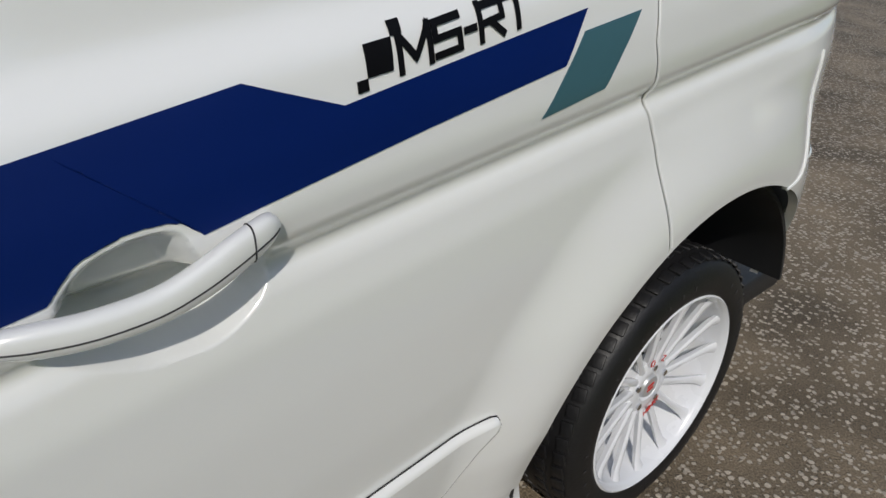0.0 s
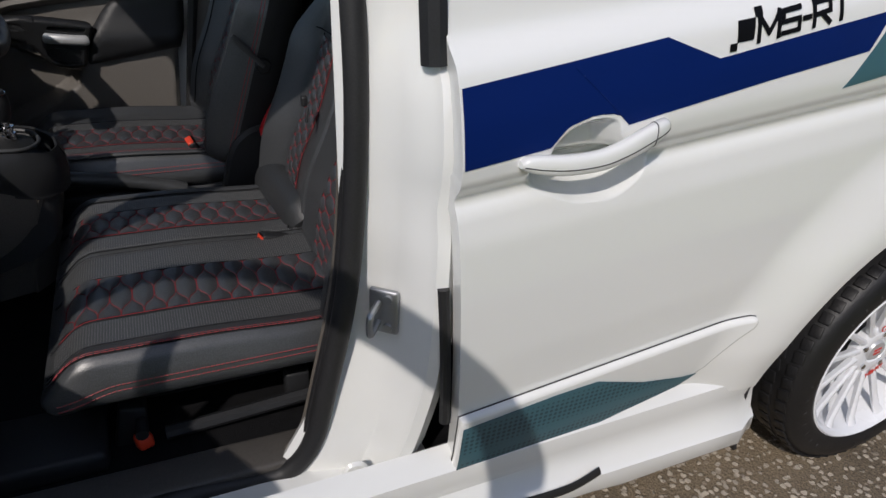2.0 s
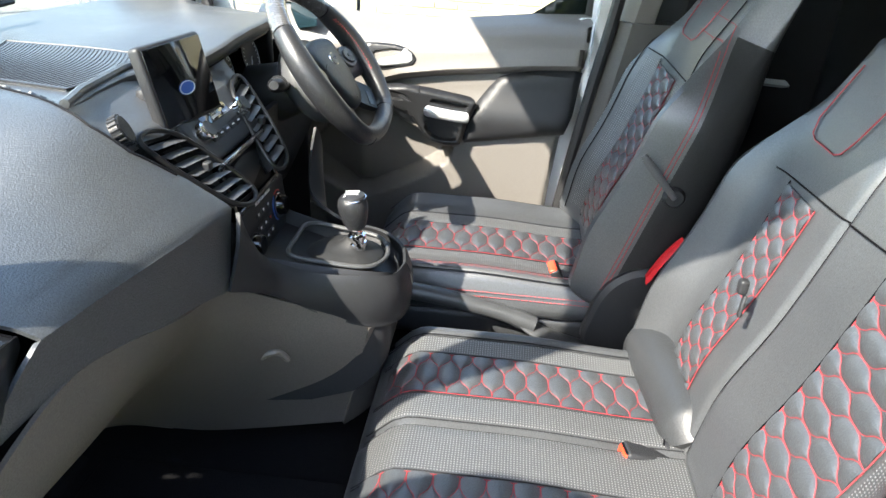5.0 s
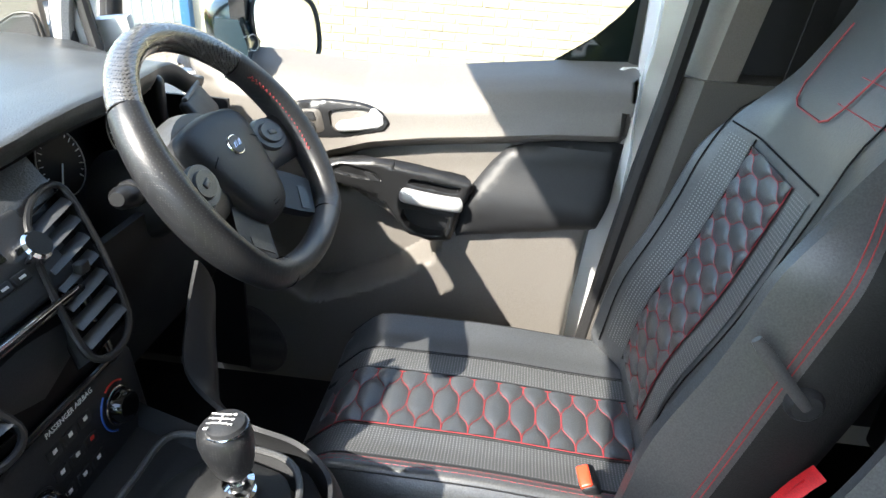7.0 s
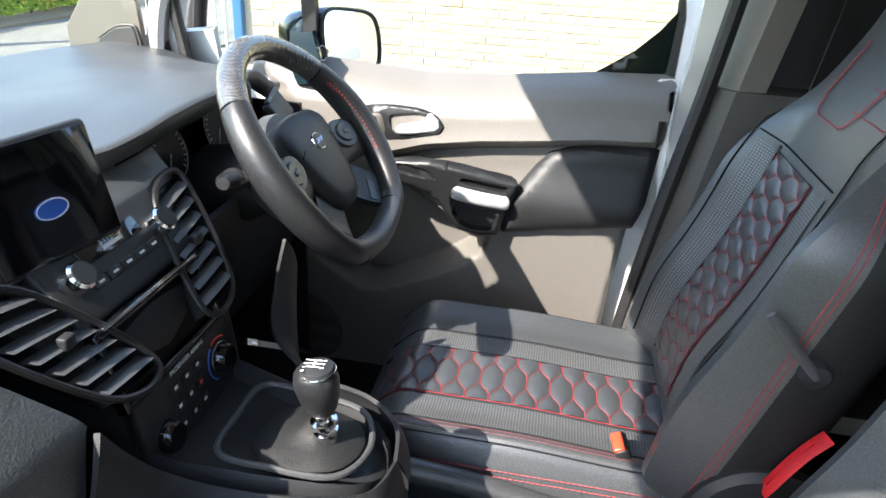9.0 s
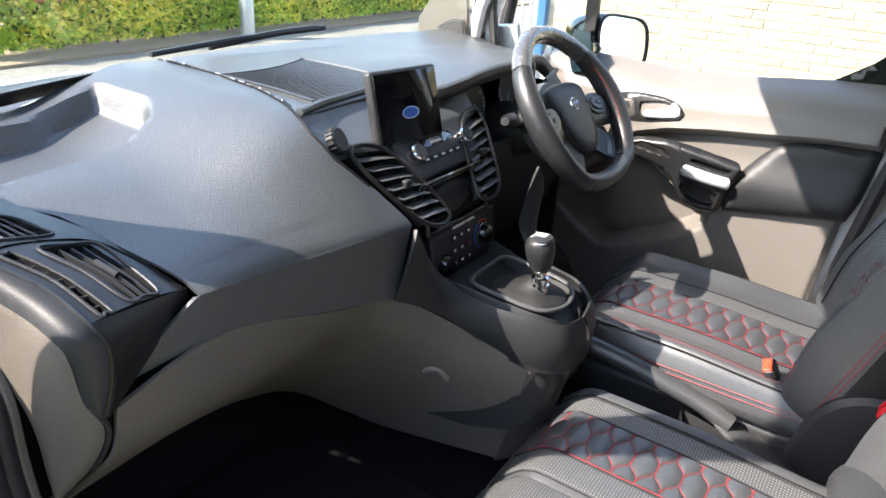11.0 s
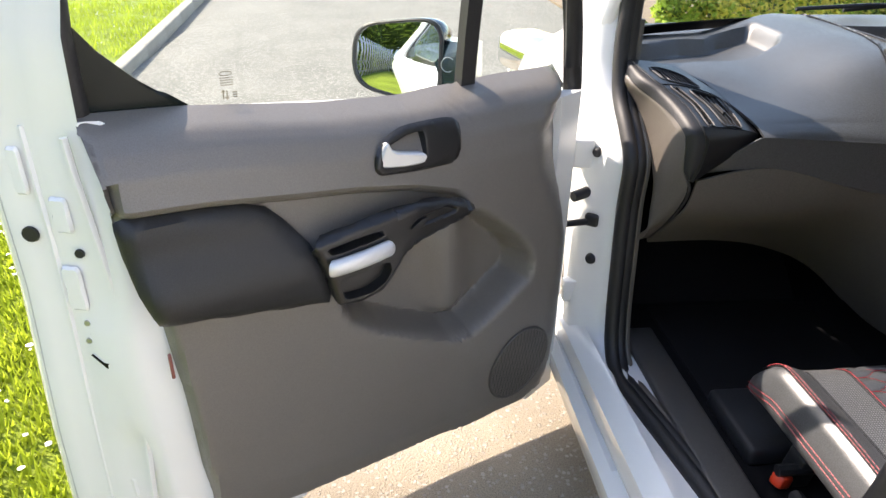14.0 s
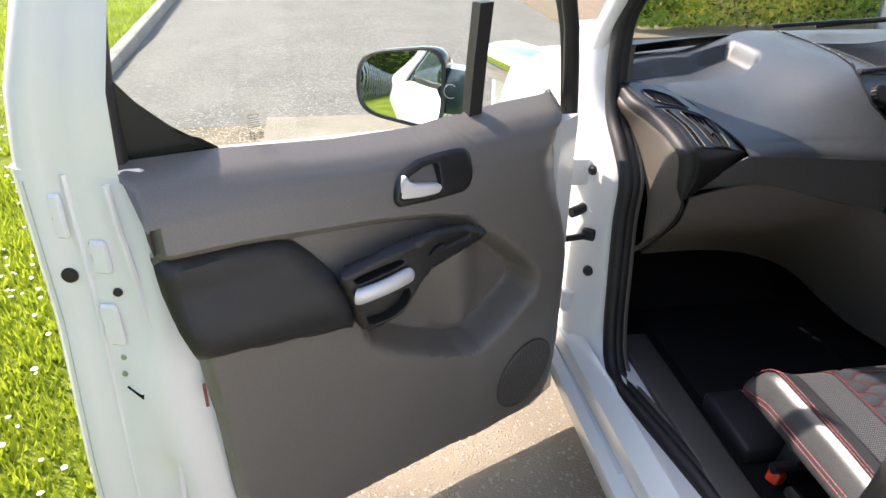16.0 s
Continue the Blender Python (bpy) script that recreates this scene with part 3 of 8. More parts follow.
def side_x(y, z, dish=True):
    """How far out the body's side stands, at a place along the van and a height."""
    w = z + RISE * min(y, 0.15)
    x = tabs(PROFILE, w)
    r = math.hypot(y - AY, z - AZ)
    if z < 1.15:
        x += 0.040 * (1 - sstep(0.51, 0.70, r)) * (1 - sstep(0.95, 1.12, z))
    if dish and -0.45 < y < -0.15 and 0.86 < z < 1.08:
        x -= bowl_depth(y, z)
    return x - tail(y)


def side_panel(yf, yr, z0, z1, nu, nv, arch=True, sgn=-1, us=None, zs=None):
    """A pressed panel between the lines yf(z) and yr(z), open where the wheel arch is."""
    bm = bmesh.new()
    P, ins = {}, {}
    for i in range(nu + 1):
        for j in range(nv + 1):
            z = zs[j] if zs else lerp(z0, z1, j / nv)
            y = lerp(yf(z), yr(z), us[i] if us else i / nu)
            P[i, j] = (y, z)
            ins[i, j] = arch and math.hypot(y - AY, z - AZ) < AR
    V = {}

    def vert(k):
        if k not in V:
            y, z = P[k]
            if ins[k]:
                d = math.hypot(y - AY, z - AZ)
                y, z = AY + (y - AY) * AR / d, AZ + (z - AZ) * AR / d
            V[k] = bm.verts.new((sgn * side_x(y, z), y, z))
        return V[k]
    for i in range(nu):
        for j in range(nv):
            ks = [(i, j), (i + 1, j), (i + 1, j + 1), (i, j + 1)]
            if not all(ins[k] for k in ks):
                bm.faces.new([vert(k) for k in ks])
    weld(bm, 1e-4)
    return bm


def front_line(z):
    return table([(0.2, -0.125), (0.528, -0.112), (0.95, -0.083), (1.107, -0.075), (1.8, -0.03)], z)


def rear_line(z):
    return table([(0.2, -1.13), (0.795, -1.089), (0.97, -1.05), (1.131, -1.0), (1.2, -1.0), (1.8, -1.03)], z)


def steps(*runs):
    """Unevenly spaced steps: runs of (from, to, how many)."""
    return [a + (b - a) * k / n for a, b, n in runs for k in range(n)] + [runs[-1][1]]


DU_, DZ_ = steps((0, .06, 8), (.06, .375, 120), (.375, 1, 90)), steps((.40, .885, 66), (.885, 1.075, 88), (1.075, 1.72, 76))
sliding_door = vpart("sliding_door", thicken(side_panel(front_line, lambda z: rear_line(z) + 0.004, 0.40, 1.72, len(DU_) - 1, len(DZ_) - 1, us=DU_, zs=DZ_), 0.03), PAINT, "white pressed steel sliding door")
vpart("rear_quarter", thicken(side_panel(lambda z: rear_line(z), lambda z: -2.25, 0.44, 1.72, 80, 320), 0.02), PAINT, "white rear quarter panel with flared arch")
def on_quarter(y, z, off=.001):
    return (-(side_x(y, z) + off), y, z)


# the bumper joints' highlight, put in as raised beads of body paint
vpart("bumper_joint", tube([on_quarter(y, z) for y, z in smoothed_2d([(-1.50, .797), (-1.545, .812), (-1.575, .854), (-1.60, .95), (-1.61, 1.05)], 24)], .0028, 6), PAINT, "white bumper joint")
vpart("bumper_joint", tube([on_quarter(y, z) for y, z in smoothed_2d([(-1.57, .845), (-1.70, .83), (-1.9, .82), (-2.2, .815)], 20)], .0028, 6), PAINT, "white bumper joint")
vpart("roof", thicken(sheet(lambda s, t: (lerp(-1, 1, s) * (0.70 - tail(lerp(-2.27, 0.88, t)) * .9), lerp(-2.27, 0.88, t), 1.74 + 0.085 * (1 - (2 * s - 1) ** 2) - 0.12 * sstep(0.82, 1.0, t)), 24, 40), 0.03), PAINT, "white steel roof")
vpart("headliner", thicken(sheet(lambda s, t: (lerp(-0.66, 0.66, s), lerp(-0.5, 0.84, t), 1.66 + 0.05 * (1 - (2 * s - 1) ** 2) - 0.05 * t), 12, 12), 0.02), HEADL, "grey headliner")
# white bead added as the bright highlight along the door gap
vpart("quarter_edge", tube([(-(side_x(rear_line(z) - .001, z) + .001), rear_line(z) - .001, z) for z in (.80 + .01 * k for k in range(90))], .0030, 6), PAINT, "white folded panel edge")
# off side of the body, behind the driver's door
vpart("off_side_panel", thicken(side_panel(lambda z: 0.12, lambda z: -2.25, 0.25, 1.72, 24, 60, arch=False, sgn=1), 0.03), PAINT)
for a, b in ((-0.63, -0.003), (0.003, 0.63)):
    vpart("rear_door", thicken(sheet(lambda s, t: (lerp(a, b, s), -2.24 - 0.03 * math.cos(math.pi * lerp(a, b, s) / 1.52), lerp(0.3, 1.76, t)), 8, 12), 0.03), PAINT)
vpart("bulkhead", moved(rbox(1.50, 0.03, 1.32, 0.01, 2), pose(0, -0.46, 1.03)), BLACKP, "dark panel behind the seats")
vpart("cabin_floor", joined(moved(rbox(1.52, 2.0, 0.03, 0.01, 1), pose(0, 0.52, 0.335)), moved(rbox(1.5, 0.03, 0.75, 0.01, 1), pose(0, 1.42, 0.66)), moved(rbox(0.50, 0.45, 0.03, 0.01, 1), pose(-0.42, 1.24, 0.45, 38))), CARPET, "black carpeted floor")
# arch lining
vpart("wheel_arch_liner", thicken(sheet(lambda s, t: (lerp(-0.885, -0.55, t), AY + (AR - 0.004) * math.cos(lerp(-0.35, math.pi - 0.24, s)), AZ + (AR - 0.004) * math.sin(lerp(-0.35, math.pi - 0.24, s))), 40, 6), 0.01), BLACKP, "black felt arch lining")
vpart("inner_arch", moved(disc(0.52, 0.02, 40), pose(-0.53, AY, AZ, 0, 90, 0)), BLACKP)


def on_side(y, z, off=0.0015, dish=True):
    """A point on the side's skin, lifted off along its normal."""
    x = side_x(y, z, dish)
    gy = (side_x(y + .004, z, dish) - side_x(y - .004, z, dish)) / .008
    gz = (side_x(y, z + .004, dish) - side_x(y, z - .004, dish)) / .008
    n = Vector((-1, -gy, -gz)).normalized()
    return Vector((-x, y, z)) + n * off


def decal(name, outline, material, parent, label="", off=0.0015, step=0.012, hole=None):
    """A vinyl sticker that follows the side's skin. outline in (y, z)."""
    ys, zs = [p[0] for p in outline], [p[1] for p in outline]
    bm = bmesh.new()
    f = bm.faces.new([bm.verts.new((0, y, z)) for y, z in outline])
    bmesh.ops.triangulate(bm, faces=[f])
    y = math.floor(min(ys) / step) * step
    while y < max(ys):
        bmesh.ops.bisect_plane(bm, geom=bm.verts[:] + bm.edges[:] + bm.faces[:], plane_co=(0, y, 0), plane_no=(0, 1, 0))
        y += step
    z = math.floor(min(zs) / step) * step
    while z < max(zs):
        bmesh.ops.bisect_plane(bm, geom=bm.verts[:] + bm.edges[:] + bm.faces[:], plane_co=(0, 0, z), plane_no=(0, 0, 1))
        z += step
    for v in bm.verts:
        v.co = on_side(v.co.y, v.co.z, off)
    thicken(bm, 0.0008)
    return vpart(name, bm, material, label, parent)


STR_TOP = [(-0.079, 1.103), (-0.40, 1.152), (-0.497, 1.121)]
decal("blue_stripe", [(-0.084, 0.990), (-0.079, 1.100), (-0.240, 1.126), (-0.402, 1.153), (-0.499, 1.121), (-0.853, 1.183), (-0.812, 1.120), (-0.60, 1.083), (-0.40, 1.045)] + [(p.x, p.y) for p in smoothed([(y, z, 0) for y, z in ((-.345, 1.034), (-.340, 1.041), (-.329, 1.049), (-.310, 1.053), (-.278, 1.051), (-.244, 1.039), (-.224, 1.020), (-.216, 1.011))], 24)] + [(-0.205, 1.009)], BLUE, sliding_door, "deep blue vinyl stripe")
decal("teal_flash", [(-0.775, 1.061), (-0.847, 1.157), (-0.960, 1.174), (-0.893, 1.082)], TEAL, sliding_door, "grey-teal vinyl flash")


def glyphs(text, h, w, thick=0.2):
    """Block capitals from strokes, in a box of 1 x 1 a letter."""
    S = {"M": [((0, 0), (0, 1)), ((0, 1), (.5, .25)), ((.5, .25), (1, 1)), ((1, 1), (1, 0))],
         "S": [((1, .95), (0, .95)), ((0, .95), (0, .52)), ((0, .52), (1, .52)), ((1, .52), (1, .05)), ((1, .05), (0, .05))],
         "-": [((.1, .45), (.9, .45))],
         "R": [((0, 0), (0, 1)), ((0, .95), (1, .95)), ((1, .95), (1, .5)), ((1, .5), (0, .45)), ((.45, .45), (1, 0))],
         "T": [((0, .95), (1, .95)), ((.5, .95), (.5, 0))]}
    quads = []
    x = 0.0
    for ch in text:
        ww = w * (0.45 if ch == "-" else 1.2 if ch == "M" else 1)
        for (a, b) in S[ch]:
            a, b = Vector((x + a[0] * ww, a[1] * h)), Vector((x + b[0] * ww, b[1] * h))
            d = (b - a).normalized()
            n = Vector((-d.y, d.x)) * thick * h / 2
            e = d * thick * h / 2
            quads.append([a - e + n, a - e - n, b + e - n, b + e + n])
        x += ww + 0.24 * h
    return quads


def side_marks(name, quads, origin, slope, material, parent, label=""):
    """Flat letters laid on the side: x runs to the rear, y up, along a rising line."""
    bms = []
    for k, q in enumerate(quads):
        ps = [(origin[0] - p.x, origin[1] + p.y + p.x * slope) for p in q]
        bm = bmesh.new()
        bm.faces.new([bm.verts.new((0, y, z)) for y, z in ps])
        ys, zs = [p[0] for p in ps], [p[1] for p in ps]
        for lo, hi, co, no in ((min(ys), max(ys), 1, (0, 1, 0)), (min(zs), max(zs), 2, (0, 0, 1))):
            c = lo + 0.006
            while c < hi:
                pt = [0, 0, 0]
                pt[co] = c
                bmesh.ops.bisect_plane(bm, geom=bm.verts[:] + bm.edges[:] + bm.faces[:], plane_co=pt, plane_no=no)
                c += 0.006
        for v in bm.verts:
            v.co = on_side(v.co.y, v.co.z, 0.0022 + 0.0001 * (k % 5))
        bms.append(thicken(bm, 0.0006))
    return vpart(name, joined(*bms), material, label, parent, smooth=False)


side_marks("lettering", glyphs("MS-RT", 0.034, 0.032, 0.21), (-0.569, 1.143), 0.175, BLACKV, sliding_door, "black block lettering MS-RT")
side_marks("checker_emblem", [[Vector(p) for p in q] for q in (((.013, .008), (.044, .008), (.046, .038), (.013, .038)), ((.046, .038), (.060, .038), (.062, .050), (.047, .050)), ((.0, -.003), (.013, -.003), (.013, .008), (.0, .008)))], (-0.515, 1.132), 0.13, BLACKV, sliding_door, "black squares emblem")


# handle with its bowl
def handle_thing(parent):
    """The grip: a bar with a D-shaped section, bowed outwards, thick at its rear end piece."""
    row = [(-.168, .992, .005, .002), (-.178, .993, .011, .006), (-.20, .991, .0145, .012), (-.24, .9895, .0155, .020), (-.29, .993, .016, .024), (-.33, 1.004, .0175, .023), (-.36, 1.0155, .0185, .020), (-.39, 1.0265, .0165, .015), (-.403, 1.0305, .0125, .011), (-.410, 1.032, .006, .006)]
    P = smoothed([(y, z, h) for y, z, h, o in row], 46)
    O = smoothed([(o, 0, 0) for y, z, h, o in row], 46)
    rings, seam_pts = [], []
    for p, q in zip(P, O):
        c = on_side(p.x, p.y, 0.0, False)
        ring = []
        for k in range(18):
            a = 2 * math.pi * k / 18
            ca, sa = math.cos(a), math.sin(a)
            ring.append(c + Vector((-(q.x + .011 * math.copysign(abs(ca) ** .7, ca)), 0, p.z * math.copysign(abs(sa) ** .75, sa))))
        rings.append(ring)
        seam_pts.append(c + Vector((-(q.x + .0108), 0, -p.z * .28)))
    vpart("handle_grip", loft(rings), PAINT, "white grip handle", parent)
    vpart("handle_line", tube(seam_pts[2:-2], 0.0009, 6), RUBBER, "thin dark seam", parent)
    j = 33
    vpart("handle_line", tube([p + (p - sum(rings[j], Vector()) / 18) * .012 for p in rings[j]] , 0.0009, 6, closed=True), RUBBER, "thin dark joint", parent)


handle_thing(sliding_door)


def trim_top(y):
    return 0.518 + RISE * 1.12 * -(y + 0.02)


def rub_strip():
    """The broad rubbing moulding on the door's foot, pointed to the rear."""
    top = lambda y: 0.516 + 0.128 * (-y - 0.02)
    out = [(-0.112, top(-0.112)), (-0.35, top(-0.35)), (-0.60, top(-0.60)), (-0.735, top(-0.735)), (-0.745, top(-0.745) - 0.003), (-0.750, top(-0.745) - 0.012), (-0.746, top(-0.745) - 0.025), (-0.715, 0.555), (-0.66, 0.492), (-0.60, 0.455), (-0.52, 0.432), (-0.47, 0.420), (-0.42, 0.405), (-0.25, 0.372), (-0.112, 0.345)]
    dense = []
    for (a, b), (c, d) in zip(out, out[1:] + out[:1]):
        n = max(1, int(math.hypot(c - a, d - b) / .012))
        dense += [(lerp(a, c, k / n), lerp(b, d, k / n)) for k in range(n)]
    def inset(d):
        res = []
        for k in range(len(dense)):
            (a, b), (c, e) = dense[k - 2], dense[(k + 2) % len(dense)]
            t = Vector((c - a, e - b)).normalized()
            res.append((dense[k][0] + t.y * d, dense[k][1] - t.x * d))
        if not inside(dense, *res[6]):
            res = [(2 * p[0] - q[0], 2 * p[1] - q[1]) for p, q in zip(dense, res)]
        return res
    rings = [[on_side(y, z, o) for y, z in inset(d)] for d, o in ((.0002, .0005), (.0005, .008), (.002, .012), (.005, .0145), (.009, .0155))]
    vpart("rubbing_strip", loft(rings, caps=False), PAINT, "white rubbing moulding", sliding_door)
    decal("rubbing_face", inset(.0085), PAINT, sliding_door, "", off=0.0155, step=0.02)
    vpart("rubbing_joint", tube([on_side(y, z, .001) for y, z in dense], .0016, 5, closed=True), RUBBER, "dark joint line", sliding_door)
    out2 = [(-0.116, top(-0.116) - 0.018), (-0.30, top(-0.30) - 0.016), (-0.385, top(-0.385) - 0.020), (-0.50, 0.505), (-0.595, 0.4885), (-0.64, 0.487), (-0.60, 0.462), (-0.52, 0.440), (-0.47, 0.427), (-0.42, 0.412), (-0.25, 0.380), (-0.116, 0.352)]
    d2 = decal("teal_panel", out2, TEALDOT, sliding_door, "teal dotted vinyl panel", off=0.0178)


rub_strip()


# side skirt below the doors
def skirt():
    prof = [(0.852, 0.422), (0.874, 0.414), (0.895, 0.395), (0.898, 0.36), (0.893, 0.335), (0.905, 0.318), (0.926, 0.300), (0.928, 0.262), (0.915, 0.240), (0.87, 0.232), (0.82, 0.24)]
    rings = []
    ys = [1.10, 1.0, 0.8, 0.5, 0.2, 0.0, -0.15, -0.3, -0.42, -0.50, -0.60, -0.70, -0.80, -0.845, -0.86]
    for y in ys:
        k = 1 - 0.25 * sstep(-0.80, -0.86, y)
        lift = 0.038 * sstep(-0.42, -0.60, y) * 0.4
        drop = table([(-0.9, 0.0), (-0.62, 0.0), (-0.54, -0.012), (-0.45, 0.0), (2, 0.0)], y)
        rings.append([(-(0.82 + (x - 0.82) * k), y, z + (RISE * 0.25 * -y if z > 0.33 else 0) + (drop + lift * 0 if z < 0.3 else 0)) for x, z in prof])
    vpart("side_skirt", loft(rings, closed=True), PAINT, "white sports side skirt")
    vpart("underside", moved(rbox(1.5, 4.2, 0.10, 0.03, 2), pose(0, -0.1, 0.27)), BLACKP, "black underbody")
    vpart("skirt_vent", tube(smoothed([(-0.9295, -0.20, 0.300), (-0.931, -0.28, 0.296), (-0.931, -0.36, 0.299), (-0.9285, -0.42, 0.318)], 12), 0.013, 8, flat=(0.3, 1)), BLACKP, "black slot in the skirt")


skirt()


# wheels
def wheel(y, sgn=-1):
    """A low-profile tyre on a white fifteen-spoke alloy. Built facing out along -x."""
    root = part("wheel", moved(disc(0.06, 0.10, 24), pose(0, 0, -0.06)), BLACKP, van, "white multi-spoke alloy wheel")
    R, W = 0.330, 0.215
    prof = [(0.232, 0.085), (0.242, 0.100), (0.262, 0.108), (0.290, 0.107), (0.312, 0.098), (0.324, 0.084), (0.330, 0.06), (0.331, 0.0), (0.330, -0.06), (0.322, -0.09), (0.29, -0.106), (0.235, -0.09)]
    n = 96
    t = part("tyre", loft([[(r * math.cos(a), r * math.sin(a), z) for r, z in prof] for a in (2 * math.pi * k / n for k in range(n + 1))], closed=False), TYRE, root, "black low-profile tyre")
    blocks = []
    for k in range(56):
        a = 2 * math.pi * k / 56
        for z, w, sk in ((0.078, 0.026, 0.5), (-0.078, 0.026, -0.5)):
            blocks.append(moved(rbox(0.006, 0.028, w, 0.002, 1), Matrix.Rotation(a, 4, "Z") @ pose(0.3285, 0, z, 22 * sk, -12 if z > 0 else 12, 0)))
        for z in (0.032, -0.032):
            blocks.append(moved(rbox(0.005, 0.029, 0.030, 0.0015, 1), Matrix.Rotation(a + 0.03, 4, "Z") @ pose(0.3315, 0, z, 14 if z > 0 else -14, 0, 0)))
    part("tread_block", joined(*blocks), TYRE, t, kind="stuff")
    sw = []
    for k in range(40):
        a = 2 * math.pi * k / 40
        if k % 10 < 7:
            sw.append(moved(rbox(0.010, 0.0055, 0.001, 0.0004, 1), Matrix.Rotation(a, 4, "Z") @ pose(0.281, 0, 0.1085)))
    part("sidewall_lettering", joined(*sw), mat("sidewall_relief", (0.035, 0.035, 0.036), 0.5), t, kind="stuff")
    # rim barrel and lip
    rp = [(0.248, 0.092), (0.249, 0.101), (0.243, 0.104), (0.236, 0.099), (0.231, 0.088), (0.226, 0.05), (0.214, 0.0), (0.210, -0.08)]
    rim = part("rim", loft([[(r * math.cos(a), r * math.sin(a), z) for r, z in rp] for a in (2 * math.pi * k / 72 for k in range(73))], closed=False), WHEELW, root, "white painted rim")
    # spokes: fifteen slender blades from a dished hub
    rings = []
    for r, z, w, th in ((0.048, 0.058, 0.011, 0.020), (0.075, 0.060, 0.0095, 0.018), (0.12, 0.066, 0.0085, 0.016), (0.17, 0.073, 0.009, 0.015), (0.212, 0.080, 0.0115, 0.014), (0.235, 0.090, 0.018, 0.013)):
        rings.append([(r, -w, z - 0.004), (r, -w * 0.45, z), (r, w * 0.45, z), (r, w, z - 0.004), (r, w * 0.7, z - th), (r, -w * 0.7, z - th)])
    sp = loft(rings)
    first = part("spoke", sp, WHEELW, root)
    for k in range(15):
        ob = first if k == 0 else new("spoke", first.data)
        ob.parent = root
        ob.rotation_euler = (0, 0, 2 * math.pi * k / 15 + 0.08)
    part("hub", loft([[(r * math.cos(a), r * math.sin(a), z) for a in (2 * math.pi * k / 40 for k in range(40))] for r, z in ((0.072, 0.03), (0.074, 0.052), (0.060, 0.060), (0.038, 0.059), (0.034, 0.052))]), WHEELW, root, "white hub")
    part("cap", moved(disc(0.030, 0.012, 32, 0.028, 0.002), pose(0, 0, 0.05)), SILVER, root, "silver centre cap")
    part("cap_emblem", joined(moved(rbox(0.024, 0.006, 0.002, 0.0008, 1), pose(0, 0.005, 0.0625, 0, 0, 12)), moved(rbox(0.022, 0.006, 0.002, 0.0008, 1), pose(0, -0.006, 0.0625, 0, 0, 12))), REDV, root, "red emblem")
    for k in range(5):
        a = 2 * math.pi * k / 5 + 0.3
        part("lug_nut", moved(disc(0.0085, 0.012, 6), pose(0.053 * math.cos(a), 0.053 * math.sin(a), 0.052)), CHROME, root)
    # red letters along the hub
    q1 = joined(*[plate([(p.x, p.y) for p in q], 0.0012) for q in glyphs("MS-RT", 0.012, 0.0095, 0.22)])
    part("rim_lettering", moved(q1, pose(0, 0, 0.0607, 0, 0, 24) @ pose(-0.033, -0.079, 0)), REDV, root, "small red lettering MS-RT")
    Z = [((0, 1), (1, 1)), ((1, 1), (0, 0)), ((0, 0), (1, 0))]
    zz = []
    for a, b in Z:
        a, b = Vector(a) * 0.013, Vector(b) * 0.013
        d = (b - a).normalized()
        nn = Vector((-d.y, d.x)) * 0.0013
        zz.append(plate([tuple(a + nn), tuple(a - nn), tuple(b - nn), tuple(b + nn)], 0.0012))
    part("rim_lettering", moved(joined(*zz), pose(0.012, 0.071, 0.066, 0, 0, -28)), REDV, root, "small red letter")
    ringpts = [(0.007 * math.cos(a), 0.008 * math.sin(a), 0) for a in (2 * math.pi * k / 16 for k in range(16))]
    part("rim_lettering", moved(tube(ringpts, 0.0012, 5, closed=True), pose(-0.022, 0.078, 0.067)), REDV, root, "small red letter")
    part("brake_disc", moved(disc(0.135, 0.02, 40), pose(0, 0, -0.03)), GALV, root, "grey brake disc")
    m = Matrix.Translation((sgn * 0.788, y, 0.331)) @ Matrix(((0, 0, sgn, 0), (sgn * 1.0, 0, 0, 0), (0, 1, 0, 0), (0, 0, 0, 1)))
    root.matrix_parent_inverse = VINV
    root.matrix_basis = m
    return root


wheel(AY)
for yy, ss in ((1.745, -1), (1.745, 1), (AY, 1)):
    copy = copy_thing([o for o in van.children if o.name == "wheel"][0], Matrix.Translation((ss * 0.788, yy, 0.331)) @ Matrix(((0, 0, ss, 0), (ss * 1.0, 0, 0, 0), (0, 1, 0, 0), (0, 0, 0, 1))))


